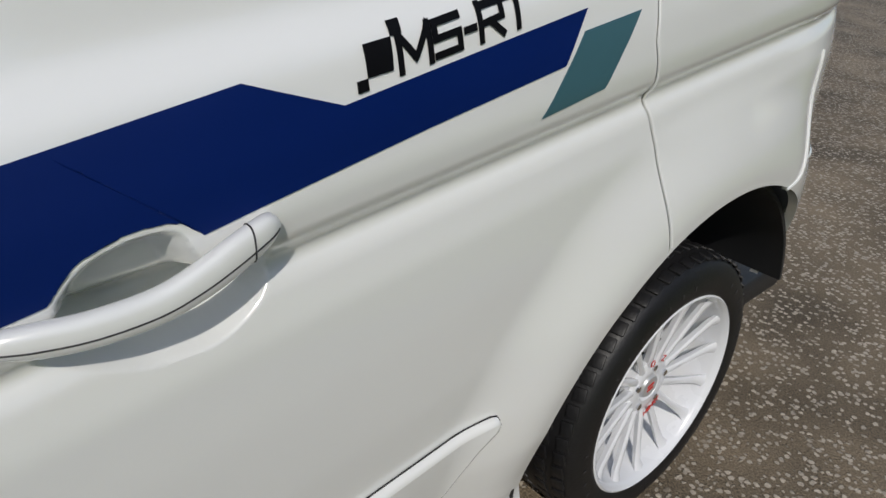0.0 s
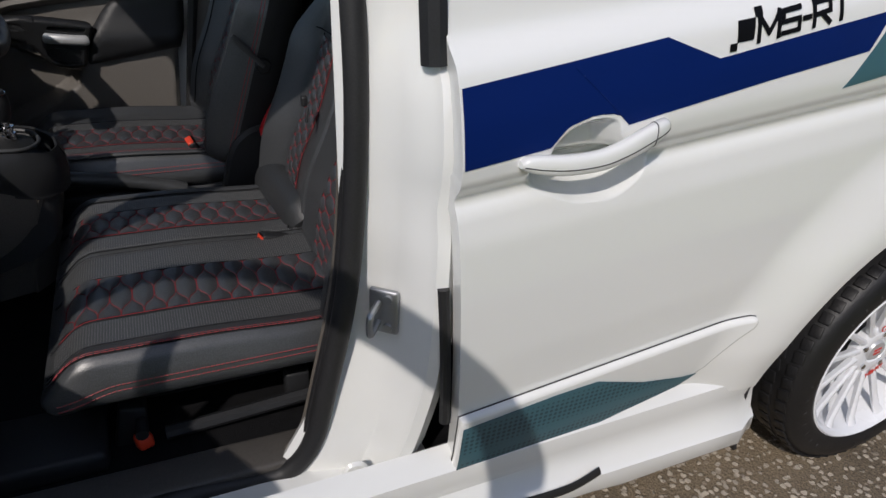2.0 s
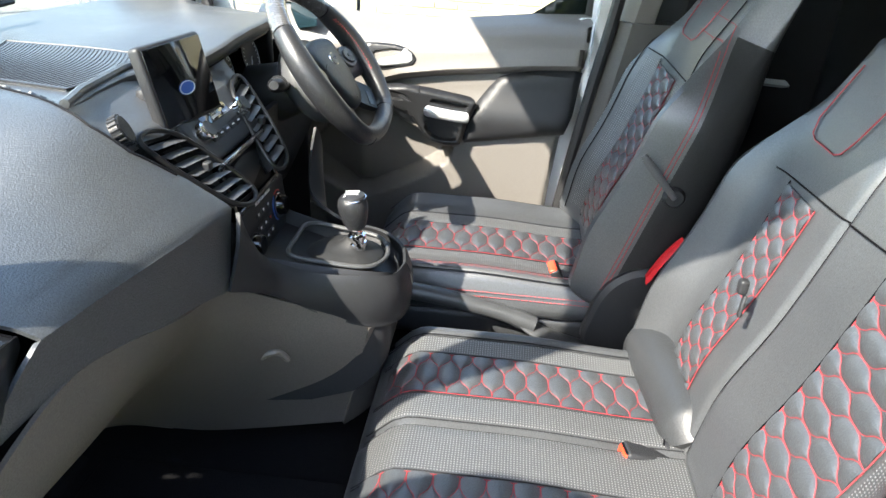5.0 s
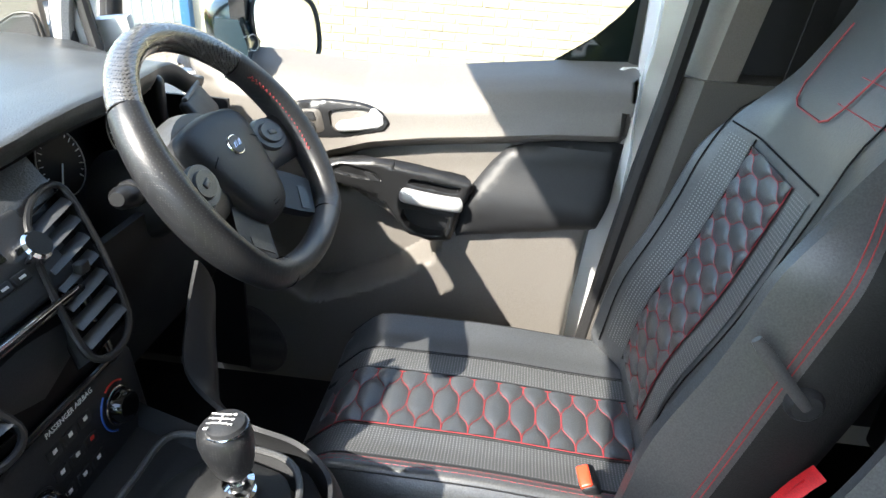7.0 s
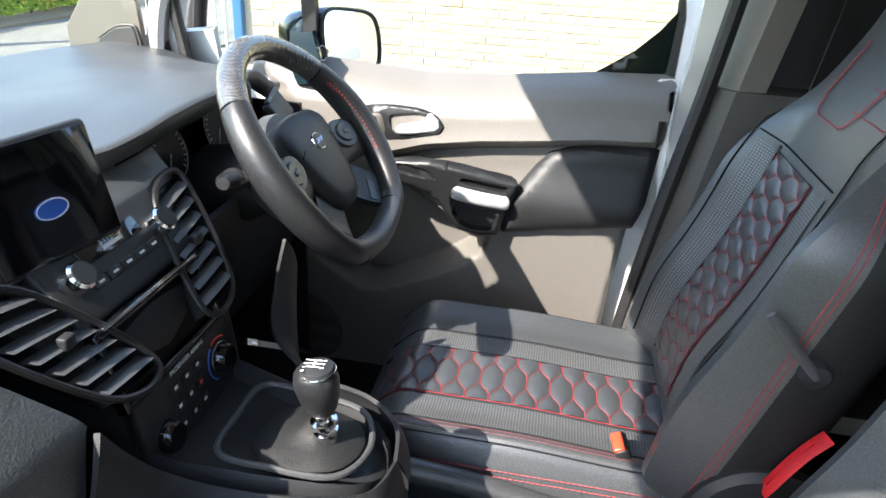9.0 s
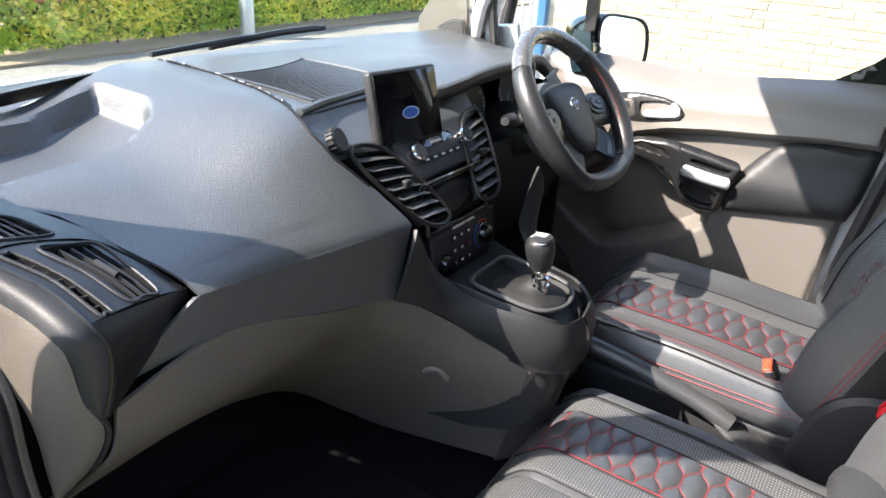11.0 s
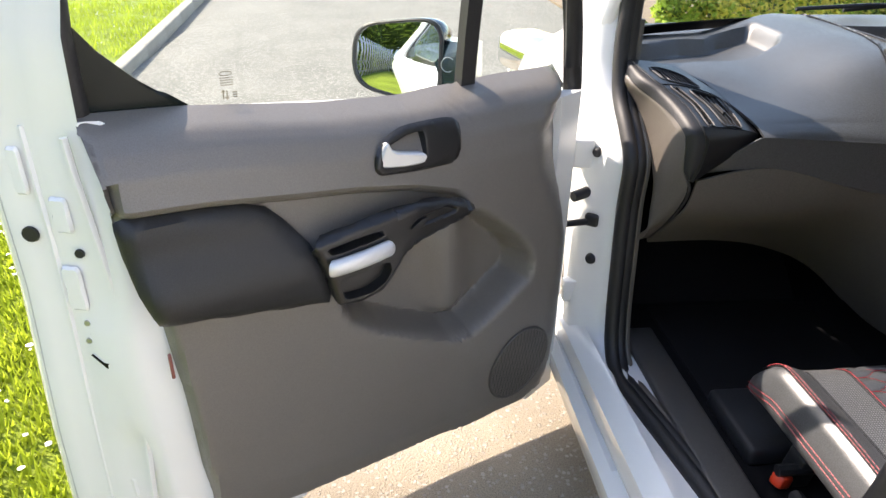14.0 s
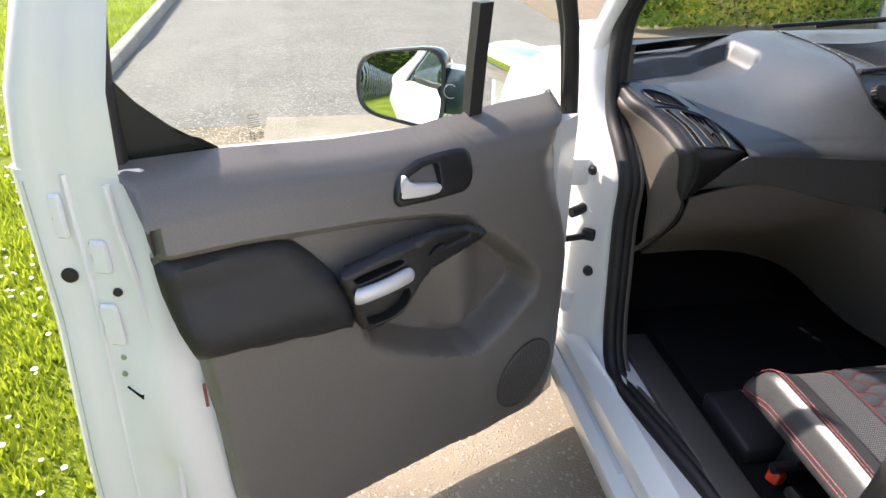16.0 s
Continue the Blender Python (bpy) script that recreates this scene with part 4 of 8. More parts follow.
# pillars and door opening on the near side
def b_pillar():
    """The white post behind the front seat, stepped where the seal and the striker sit."""
    sec = [(0.718, 0.045), (0.735, 0.052), (0.752, 0.040), (0.762, 0.010), (0.776, -0.014), (0.800, -0.030), (0.832, -0.045), (0.845, -0.058), (0.862, -0.066), (0.868, -0.085), (0.85, -0.11), (0.72, -0.11)]
    rings = []
    for k in range(31):
        z = lerp(0.30, 1.70, k / 30)
        w = z
        base = tabs(PROFILE, min(w, 1.74)) - 0.900
        sl = table([(0.3, 0.055), (0.45, 0.02), (0.6, 0.0), (0.9, -0.005), (1.2, 0.0), (1.7, 0.05)], z)
        dent = 0.022 * math.exp(-((z - 0.70) / 0.10) ** 2)
        flare = table([(0.3, 0.10), (0.42, 0.06), (0.55, 0.02), (0.7, 0.0), (2, 0)], z)
        rings.append([(-(x + base * sstep(0.72, 0.86, x) * 0.9 - (dent if 0.74 < x < 0.83 else 0)), y + sl + (flare if y > -0.02 else flare * 0.25), z) for x, y in sec])
    vpart("b_pillar", loft(rings), PAINT2, "white door pillar")
    # striker
    st = vpart("striker_plate", joined(moved(rbox(0.012, 0.052, 0.086, 0.006, 2), pose(-0.786, -0.012, 0.700, 0, 0, -40)), moved(disc(0.008, 0.006, 12), pose(-0.796, -0.016, 0.728, 0, -90, -40)), moved(disc(0.008, 0.006, 12), pose(-0.796, -0.016, 0.672, 0, -90, -40))), GALV, "bright steel striker plate")
    vpart("striker_loop", tube(smoothed([(-0.792, 0.0, 0.722), (-0.822, 0.022, 0.722), (-0.826, 0.026, 0.712), (-0.826, 0.026, 0.694), (-0.822, 0.022, 0.684), (-0.792, 0.0, 0.684)], 20), 0.006, 8), GALV, "steel striker loop", st)
    # dark channel above the stripe, beside the sliding door's top
    vpart("pillar_trim", tube(smoothed([(-0.833, -0.062, 1.118), (-0.820, -0.050, 1.3), (-0.78, -0.02, 1.55), (-0.75, 0.0, 1.68)], 12), 0.017, 8, flat=(1.0, 1.2)), BLACKP, "black pillar strip")
    vpart("gap_seal", tube(smoothed([(-0.868, -0.098, 0.50), (-0.874, -0.092, 0.60), (-0.872, -0.086, 0.70), (-0.868, -0.080, 0.78)], 12), 0.010, 8), RUBBER, "black seal in the gap")
    vpart("grommet", moved(disc(0.024, 0.006, 28, 0.021, 0.002), pose(-0.832, 0.055, 0.395, 0, -90, 0)), PAINT2, "white grommet")


b_pillar()


SEALY = [(.28, .74), (.335, .76), (.365, .85), (.46, .882), (.58, .897), (.73, .914), (.84, .908), (.90, .965), (.955, 1.038), (1.02, 1.064), (1.14, 1.072), (1.22, 1.078)]
OUTY = [(.28, .80), (.37, .90), (.50, .945), (.675, .970), (.838, 1.0), (.93, 1.055), (1.02, 1.095), (1.16, 1.12)]


def a_pillar():
    """The white hinge post and the raked windscreen pillar."""
    rings = []
    for k in range(45):
        z = lerp(0.28, 1.16, k / 44)
        a, o = tabs(SEALY, z) + .016, tabs(OUTY, z)
        o = max(o, a + .035)
        rings.append([(-x, y, z) for x, y in ((.768, a + .012), (.772, a + .004), (.785, a), (.806, a + .002), (.818, a + .010), (.830, lerp(a, o, .40)), (.840, lerp(a, o, .74)), (.849, o), (.866, o + .022), (.884, o + .045), (.888, o + .09), (.80, o + .11), (.768, o + .11))])
    vpart("a_pillar_post", loft(rings), PAINT2, "white hinge post")
    for sgn in (-1, 1):
        dy = .10 if sgn > 0 else 0
        p = smoothed([(sgn * 0.815, 1.13 + dy, 1.12 - dy), (sgn * 0.805, 1.09 + dy, 1.20), (sgn * 0.765, 0.94 + dy, 1.42), (sgn * 0.70, 0.78, 1.62), (sgn * 0.67, 0.45, 1.69), (sgn * 0.67, -0.1, 1.70), (sgn * 0.67, -0.6, 1.70)], 30)
        vpart("roof_pillar", tube(p, 0.034, 12, flat=(0.9, 1.0)), PAINT2, "white raked pillar")
        vpart("pillar_lining", tube([q + Vector((-sgn * 0.042, 0.01, -0.004)) for q in p[2:22]], 0.024, 10, flat=(0.9, 1.0)), HEADL, "pale grey pillar lining")
    for y, nm in ((1.164, "inner frame seal"), (1.212, "dark pillar seal")):
        vpart("pillar_seal", tube(smoothed([(.778, y - .004, .97), (.778, y + .006, 1.06), (.778, y + .022, 1.165), (.772, y + .012, 1.25), (.750, y - .10, 1.40), (.70, y - .26, 1.58)], 24), .019, 10, flat=(.7, 1.0)), RUBBER, nm)
    vpart("post_plug", moved(disc(0.013, 0.012, 20, 0.011, 0.003), pose(-0.846, 1.000, 0.838, 90, 0, -52)), RUBBER, "black rubber plug")
    vpart("post_plug", moved(disc(0.015, 0.012, 20, 0.012, 0.003), pose(-0.846, .955, 0.575, 90, 0, -52)), RUBBER, "black rubber plug")
    vpart("check_strap", joined(moved(rbox(0.11, 0.012, 0.016, 0.004, 2), pose(-0.905, 0.958, 0.672, 0, 0, 10)), moved(rbox(0.034, 0.022, 0.030, 0.006, 2), pose(-0.853, 0.966, 0.676, 0, 0, -35))), BLACKP, "black door check strap")
    vpart("hinge", moved(rbox(0.05, 0.03, 0.07, 0.006, 2), pose(-0.878, 1.02, 0.83)), PAINT2, "white door hinge")
    vpart("hinge", moved(rbox(0.05, 0.03, 0.06, 0.006, 2), pose(-0.878, .985, 0.47)), PAINT2, "white door hinge")
    vpart("wiring_boot", tube(smoothed([(-0.83, 1.02, 0.745), (-0.865, 1.0, 0.735), (-0.90, 0.985, 0.73)], 10), 0.014, 10), RUBBER, "black rubber boot")


a_pillar()
seal_path = smoothed([(-0.72, 0.72, 1.58), (-0.755, 0.90, 1.40), (-0.790, 1.05, 1.22), (-0.797, 1.070, 1.12), (-0.798, 1.062, 1.02), (-0.798, 1.032, 0.955), (-0.798, .962, .90), (-0.798, .910, .84), (-0.798, .912, .73), (-0.798, .897, .58), (-0.798, .882, .46), (-0.800, .850, .375), (-0.803, .785, .338), (-0.80, 0.69, 0.348), (-0.775, 0.505, 0.358), (-0.748, 0.34, 0.352), (-0.748, 0.20, 0.342), (-0.752, 0.150, 0.36), (-0.758, 0.112, 0.42), (-0.762, 0.084, 0.54), (-0.760, 0.044, 0.735), (-0.756, 0.026, 0.947), (-0.748, 0.024, 1.15), (-0.705, 0.035, 1.45), (-0.68, 0.06, 1.60)], 150)
vpart("door_seal", tube(seal_path, 0.019, 12, flat=(0.9, 1.0)), RUBBER, "black rubber door seal")
vpart("seal_carrier", tube([p + Vector((0.022, .004, 0)) for p in seal_path], 0.015, 10), RUBBER, "black inner seal ridge")
vpart("seal_lip", tube([p + Vector((0.040, .008, 0)) for p in seal_path[18:]], 0.010, 8), GREYP, "dark trim edge")
# sill
sillp = [(0.745, 0.352), (0.750, 0.351), (0.755, 0.350), (0.79, 0.352), (0.83, 0.346), (0.850, 0.335), (0.858, 0.31), (0.858, 0.24), (0.745, 0.24)]
vpart("door_sill", loft([[(-x, y, z) for x, z in sillp] for y in (1.05, 0.9, 0.6, 0.3, 0.0, -0.1)]), PAINT2, "white door sill")
vpart("sill_strip", moved(rbox(0.016, 1.08, 0.014, 0.005, 2), pose(-0.866, 0.42, 0.352)), RUBBER, "black rubber sill strip")
vpart("inner_wing", moved(rbox(0.02, 0.55, 0.66, 0.004, 1), pose(-0.815, 1.38, 0.60)), BLACKP, "black inner wing")
vpart("inner_wing", moved(rbox(0.02, 0.55, 0.66, 0.004, 1), pose(0.815, 1.38, 0.60)), BLACKP, "black inner wing")
vpart("sill_cover", moved(rbox(0.085, 0.98, 0.024, 0.010, 2), pose(-0.706, 0.45, 0.362)), DOORD, "dark grey sill cover")
def kick(s, t):
    z = lerp(.37, 1.0, t)
    a = tabs(SEALY, z) + .004
    y1 = max(a + .02, table([(.37, .93), (.60, .94), (.68, .91), (.80, .91), (.846, .945), (.896, 1.0), (.96, 1.08), (1.0, 1.14)], z))
    if s < .4:
        return (lerp(-.762, -.752, s / .4), lerp(a, y1, s / .4), z)
    return (lerp(-.752, -.765, (s - .4) / .6), lerp(y1, 1.32, (s - .4) / .6), z)


vpart("kick_panel", thicken(sheet(kick, 20, 40), 0.006), GREYP, "taupe kick panel")

# front end: wing, bonnet, windscreen
def wing(sgn):
    def f(s, t):
        y = lerp(1.118, 2.45, s)
        z = lerp(0.30, table([(1.06, 1.13), (1.3, 1.095), (1.5, 1.035), (1.7, 0.97), (1.9, 0.90), (2.45, 0.76)], y), t)
        x = 0.885 - 0.06 * t ** 4 - 0.30 * sstep(0.55, 1.0, s) ** 2 * s
        return (sgn * x, y, z)
    vpart("front_wing", thicken(sheet(f, 30, 24, lambda s, t: math.hypot(lerp(1.118, 2.45, s) - 1.745, lerp(0.30, 0.95, t) - 0.345) > 0.45), 0.02), PAINT, "white front wing")


wing(-1)
wing(1)
vpart("bonnet", thicken(sheet(lambda s, t: (lerp(-0.83, 0.83, s) * (1 - 0.25 * t ** 2), lerp(1.38, 2.45, t), 1.05 - 0.03 * abs(2 * s - 1) ** 3 - 0.26 * t ** 1.3 + 0.015 * math.cos(math.pi * (2 * s - 1))), 24, 24), 0.02), PAINT, "white bonnet")
vpart("front_bumper", thicken(sheet(lambda s, t: (lerp(-0.80, 0.80, s), 2.45 + 0.12 * math.cos(math.pi * (s - .5)) - 0.03 * t, lerp(0.2, 0.84, t)), 16, 10), 0.03), PAINT, "white front bumper")
lamp_s = vpart("headlamp", moved(rbox(0.22, 0.40, 0.16, 0.06, 3), pose(-0.70, 2.28, 0.80, 0, 0, 18)), CHROME, "clear headlamp")


def screen_pt(s, t):
    x = lerp(-1, 1, s)
    w = lerp(0.76, 0.66, t)
    return (x * w, lerp(1.47, 0.86, t) - 0.12 * x * x * (1 - 0.3 * t), lerp(1.065, 1.64, t) - 0.02 * x * x)


ws = vpart("windscreen", thicken(sheet(screen_pt, 24, 14), 0.005), GLASS, "clear windscreen")
ws.visible_shadow = False
vpart("windscreen_band", thicken(sheet(lambda s, t: Vector(screen_pt(s, t * 0.045)) + Vector((0, -0.012, -0.006)), 24, 3), 0.004), FRIT, "black band along the screen's foot")
vpart("scuttle", thicken(sheet(lambda s, t: (lerp(-0.76, 0.76, s), lerp(1.44, 1.62, t) - 0.10 * (2 * s - 1) ** 2, 1.04 + 0.0 * t), 12, 4), 0.03), BLACKP, "black scuttle panel")
vpart("wiper", joined(tube(smoothed([(-0.05, 1.40, 1.105), (0.10, 1.36, 1.125), (0.22, 1.34, 1.13)], 8), 0.008, 6), tube([(-0.20, 1.385, 1.108), (0.0, 1.375, 1.12), (0.25, 1.345, 1.128)], 0.006, 6)), BLACKP, "black wiper arm")


# ---- doors ----
def inset_poly(poly, d):
    """A polygon drawn in by d."""
    n = len(poly)
    area = sum(a[0] * b[1] - b[0] * a[1] for a, b in zip(poly, poly[1:] + poly[:1]))
    s = 1 if area > 0 else -1
    out = []
    for k in range(n):
        p, q, r = Vector(poly[k - 1]), Vector(poly[k]), Vector(poly[(k + 1) % n])
        e, f = (q - p).normalized(), (r - q).normalized()
        m = Vector((-e.y - f.y, e.x + f.x)) * s
        m = m.normalized() / max(.4, math.sqrt(max(.05, (1 + e.dot(f)) / 2)))
        out.append((q.x + m.x * d, q.y + m.y * d))
    return out


def rounded(poly, r=.35, n=4):
    """A polygon with its corners cut round."""
    out = []
    for k in range(len(poly)):
        p, q, s = Vector(poly[k - 1]), Vector(poly[k]), Vector(poly[(k + 1) % len(poly)])
        a, b = q.lerp(p, r), q.lerp(s, r)
        for j in range(n + 1):
            t = j / n
            out.append(tuple(a.lerp(q, t).lerp(q.lerp(b, t), t)))
    return out


def lattice(outline, su, sz, cuts=()):
    """A flat mesh of an outline (u, z), cut into a lattice and along the edges of further outlines: points (u, 0, z)."""
    bm = bmesh.new()
    f = bm.faces.new([bm.verts.new((u, 0, z)) for u, z in outline])
    bmesh.ops.triangulate(bm, faces=[f])
    us, zs = [p[0] for p in outline], [p[1] for p in outline]
    for lo, hi, st, co, no in ((min(us), max(us), su, 0, (1, 0, 0)), (min(zs), max(zs), sz, 2, (0, 0, 1))):
        k = math.floor(lo / st) * st + st
        while k < hi:
            p = [0, 0, 0]
            p[co] = k
            bmesh.ops.bisect_plane(bm, geom=bm.verts[:] + bm.edges[:] + bm.faces[:], plane_co=p, plane_no=no)
            k += st
    for poly in cuts:
        lo, hi = Vector((min(p[0] for p in poly) - .004, min(p[1] for p in poly) - .004)), Vector((max(p[0] for p in poly) + .004, max(p[1] for p in poly) + .004))
        for (a, b), (c, d) in zip(poly, poly[1:] + poly[:1]):
            near = [f for f in bm.faces if all(lo.x <= v.co.x <= hi.x and lo.y <= v.co.z <= hi.y for v in f.verts) or (lo.x - su < f.calc_center_median().x < hi.x + su and lo.y - sz < f.calc_center_median().z < hi.y + sz)]
            geo = set(near)
            for f in near:
                geo |= set(f.edges) | set(f.verts)
            bmesh.ops.bisect_plane(bm, geom=list(geo), plane_co=(a, 0, b), plane_no=(d - b, 0, a - c))
    weld(bm, 2e-4)
    return bm


TRIM = [(1.033, 1.082), (1.02, 1.045), (1.011, .966), (1.011, .915), (.998, .834), (.975, .74), (.964, .60), (.956, .42), (.946, .31), (.92, .262), (.877, .240), (.77, .226), (.567, .232), (.33, .236), (.19, .243), (.135, .28), (.108, .36), (.105, .52), (.113, .69), (.125, .80), (.12, .90), (.085, .97), (.045, 1.025), (.06, 1.043), (.143, 1.056), (.26, 1.056), (.383, 1.050), (.498, 1.042), (.658, 1.050), (.874, 1.074)]
SWOOSH = [(.378, .835), (.427, .878), (.517, .905), (.634, .923), (.74, .934), (.883, .951), (1.013, .958), (1.1, .96)]
POCKET = [(.682, .704), (.657, .646), (.596, .60), (.516, .557), (.43, .521), (.371, .519), (.312, .553), (.223, .615), (.209, .655), (.22, .693), (.262, .743), (.333, .804), (.371, .831), (.48, .80), (.60, .74)]
ARM = [(1.017, .941), (.994, .945), (.91, .94), (.829, .928), (.792, .915), (.764, .885), (.73, .84), (.706, .778), (.696, .74), (.703, .72), (.84, .742), (.986, .768), (1.004, .826), (1.013, .888)]
BEZEL = [(.738, .853), (.661, .867), (.534, .883), (.46, .876), (.414, .860), (.399, .846), (.418, .833), (.533, .805), (.563, .779), (.585, .749), (.606, .727), (.653, .716), (.693, .722), (.708, .781)]


def belt_z(u):
    return table([(.045, 1.025), (.06, 1.043), (.143, 1.056), (.26, 1.056), (.383, 1.050), (.498, 1.042), (.658, 1.050), (.874, 1.074), (1.033, 1.082)], u)


def trim_n(u, z):
    """How far the door lining stands proud."""
    b = belt_z(u) - z
    n = table([(-0.01, -.050), (0.0, -.046), (.008, -.025), (.022, .010), (.042, .034), (.075, .052), (.13, .062), (.20, .064), (.6, .060), (.75, .048), (.83, .030), (.86, .012)], b)
    zs = tabs(SWOOSH, max(u, .378))
    if u > .36:
        d = zs - z
        if d > 0:
            n -= (.030 * sstep(0, .016, d) - .020 * sstep(.06, .16, d)) * sstep(.36, .46, u)
        else:
            n += .006 * math.exp(d / .02) * sstep(.36, .46, u)
    # the lining rolls away towards the front, with a ridge that runs up into the mirror corner
    fr = table([(.25, .125), (.5, .13), (.69, .16), (.80, .195), (.88, .235), (.95, .245), (1.0, .21), (1.06, .10)], z)
    n -= .070 * (1 - sstep(fr - .13, fr, u)) * sstep(.68, .82, z) + .03 * (1 - sstep(.08, .16, u))
    if inside(POCKET, u, z):
        d = edge_dist(POCKET, u, z)
        n -= .088 * sstep(0, .032, d) - .030 * math.exp(-((u - .40) / .05) ** 2) * sstep(.02, .06, d)
    # roll off at the rear and lower rims
    e = edge_dist(TRIM, u, z)
    if z < 1.0:
        n -= .03 * (1 - sstep(0, .018, e)) ** 2
    return n


def soft_pad(outline, W, base, rise, round_, step=0.016, fn=None):
    bm = lattice(outline, step, step)
    for v in bm.verts:
        u, z = v.co.x, v.co.z
        d = edge_dist(outline, u, z)
        k = math.sqrt(max(0.0, 1 - (1 - min(1, d / round_)) ** 2))
        v.co = W(u, base(u, z) + rise * k + (fn(u, z) if fn else 0), z)
    return thicken(bm, 0.004)


def door_lining(root, W, inv, passenger):
    def add(name, bm, material, label="", parent=None):
        ob = part(name, bm, material, parent or root, label)
        if parent is None:
            ob.matrix_parent_inverse = inv
        return ob
    dense = []
    for (a, b), (c, d) in zip(TRIM, TRIM[1:] + TRIM[:1]):
        m = max(1, int(abs(c - a) / .02))
        dense += [(lerp(a, c, k / m), lerp(b, d, k / m)) for k in range(m)]
    sw_z = lambda u: tabs(SWOOSH, max(u, .378)) - .90
    bm = lattice([(u, z - sw_z(u)) for u, z in dense], .0125, .006)
    for v in bm.verts:
        z = v.co.z + sw_z(v.co.x)
        v.co = W(v.co.x, trim_n(v.co.x, z), z)
    lining = add("door_lining", thicken(bm, 0.003), DOORG if passenger else DOORG, "grey grained plastic lining")
    # armrest pad, swelling to a shelf along its foot
    add("armrest_pad", soft_pad(ARM, W, lambda u, z: .040, .022, .03, fn=lambda u, z: .030 * sstep(.90, .80, z) - .010 * sstep(.80, .74, z)), BLACKP, "black padded armrest")
    HOLES = [rounded([(.716, .845), (.606, .856), (.598, .838), (.704, .824)], .3), rounded([(.694, .780), (.592, .790), (.586, .768), (.600, .746), (.630, .731), (.686, .731)], .3)]
    SWR = rounded([(.556, .838), (.536, .862), (.470, .872), (.446, .862), (.450, .850), (.50, .842)], .3)
    cuts = []
    for h in HOLES + [SWR]:
        cuts += [h, inset_poly(h, .004)]
    def bz(u, z):
        for h, dp in ((HOLES[0], .020), (HOLES[1], .020), (SWR, .006)):
            if inside(h, u, z):
                return -dp * min(1.0, edge_dist(h, u, z) / .0038)
        return 0.0
    bm = lattice(rounded(BEZEL, .3), .016, .016, cuts)
    for v in bm.verts:
        u, z = v.co.x, v.co.z
        d = edge_dist(BEZEL, u, z)
        v.co = W(u, .076 + .022 * math.sqrt(max(0, 1 - (1 - min(1, d / .012)) ** 2)) + bz(u, z), z)
    pull = add("pull_bezel", thicken(bm, .003), BLACKG, "black switch and pull surround")
    bar = smoothed([W(.7085, .104, .8075), W(.70, .108, .808), (W(.655, .112, .813)), W(.605, .108, .818), W(.597, .104, .819)], 22)
    add("pull_bar", tube(bar, [.008, .0125] + [.0158] * 18 + [.0125, .008], 14, flat=(.75, 1.0)), SILVER, "silver pull bar", pull)
    add("window_switch", loft([[W(u, n, z) for u, z in rounded([(.550, .8405), (.528, .856), (.512, .857), (.528, .8415)], .25)] for n in (.090, .103)]), BLACKP, "black window switch", pull)
    # lever in its surround
    LB = [(.597, .952), (.592, .975), (.578, .994), (.556, 1.005), (.531, 1.013), (.446, 1.016), (.424, 1.011), (.416, 1.0), (.419, .962), (.427, .944), (.441, .936), (.517, .936), (.588, .940)]
    LH = [rounded([(.588, .958), (.568, .990), (.528, 1.003), (.492, 1.005), (.494, .948), (.58, .948)], .2)]
    LP = rounded([(.481, 1.003), (.428, 1.002), (.431, .948), (.483, .948)], .25)
    lev = rounded([(.592, .952), (.590, .966), (.578, .994), (.572, .996), (.566, .984), (.556, .977), (.530, .973), (.506, .970), (.499, .962), (.505, .951), (.55, .948)], .3)
    if not passenger:
        LB = [(.344, .955), (.350, .970), (.375, .980), (.43, .987), (.50, .985), (.537, .974), (.558, .950), (.549, .932), (.469, .911), (.38, .902), (.356, .912), (.346, .934)]
        LH = [rounded([(.432, .966), (.437, .936), (.450, .924), (.530, .934), (.544, .948), (.530, .969), (.49, .976)], .25)]
        LP = rounded([(.361, .962), (.417, .968), (.428, .922), (.372, .913)], .25)
        lev = rounded([(.549, .946), (.545, .962), (.528, .976), (.520, .976), (.514, .964), (.505, .957), (.480, .951), (.455, .946), (.449, .937), (.456, .927), (.50, .931), (.540, .938)], .3)
    cuts = []
    for h in LH:
        cuts += [h, inset_poly(h, .005)]
    bm = lattice(rounded(LB, .3), .016, .016, cuts)
    base = lambda z: tabs([(.93, .062), (.97, .057), (1.0, .047), (1.02, .036)], z)
    for v in bm.verts:
        u, z = v.co.x, v.co.z
        n = base(z) + .006 * min(1.0, edge_dist(LB, u, z) / .004)
        for h, dp in ((LH[0], .026),):
            if inside(h, u, z):
                n -= dp * min(1.0, edge_dist(h, u, z) / .0048)
        v.co = W(u, n, z)
    lb = add("lever_surround", thicken(bm, .003), BLACKG, "black lever surround")
    add("lock_panel", loft([[W(u, base(z) + .004, z) for u, z in LP], [W(u, base(z) + .0068, z) for u, z in LP], [W(u, base(z) + .0078, z) for u, z in inset_poly(LP, .0015)]]), DOORD, "dark grey panel", lb)
    ln = lambda u: .060 + .012 * sstep(.60, .50, u + (0 if passenger else .045))
    if not passenger:
        for z0 in (.931, .951):
            kp = rounded([(.378, z0 - .008), (.378, z0 + .009), (.404, z0 + .011), (.410, z0 - .006)], .25)
            add("lock_button", loft([[W(u, base(z) + .006, z) for u, z in kp], [W(u, base(z) + .010, z) for u, z in inset_poly(kp, .001)]]), BLACKP, "black lock button", lb)
    li = inset_poly(lev, .0035)
    add("door_lever", loft([[W(u, ln(u) - .010, z) for u, z in lev], [W(u, ln(u) + .002, z) for u, z in lev], [W(u, ln(u) + .0055, z) for u, z in li]]), SILVER, "silver door lever", lb)
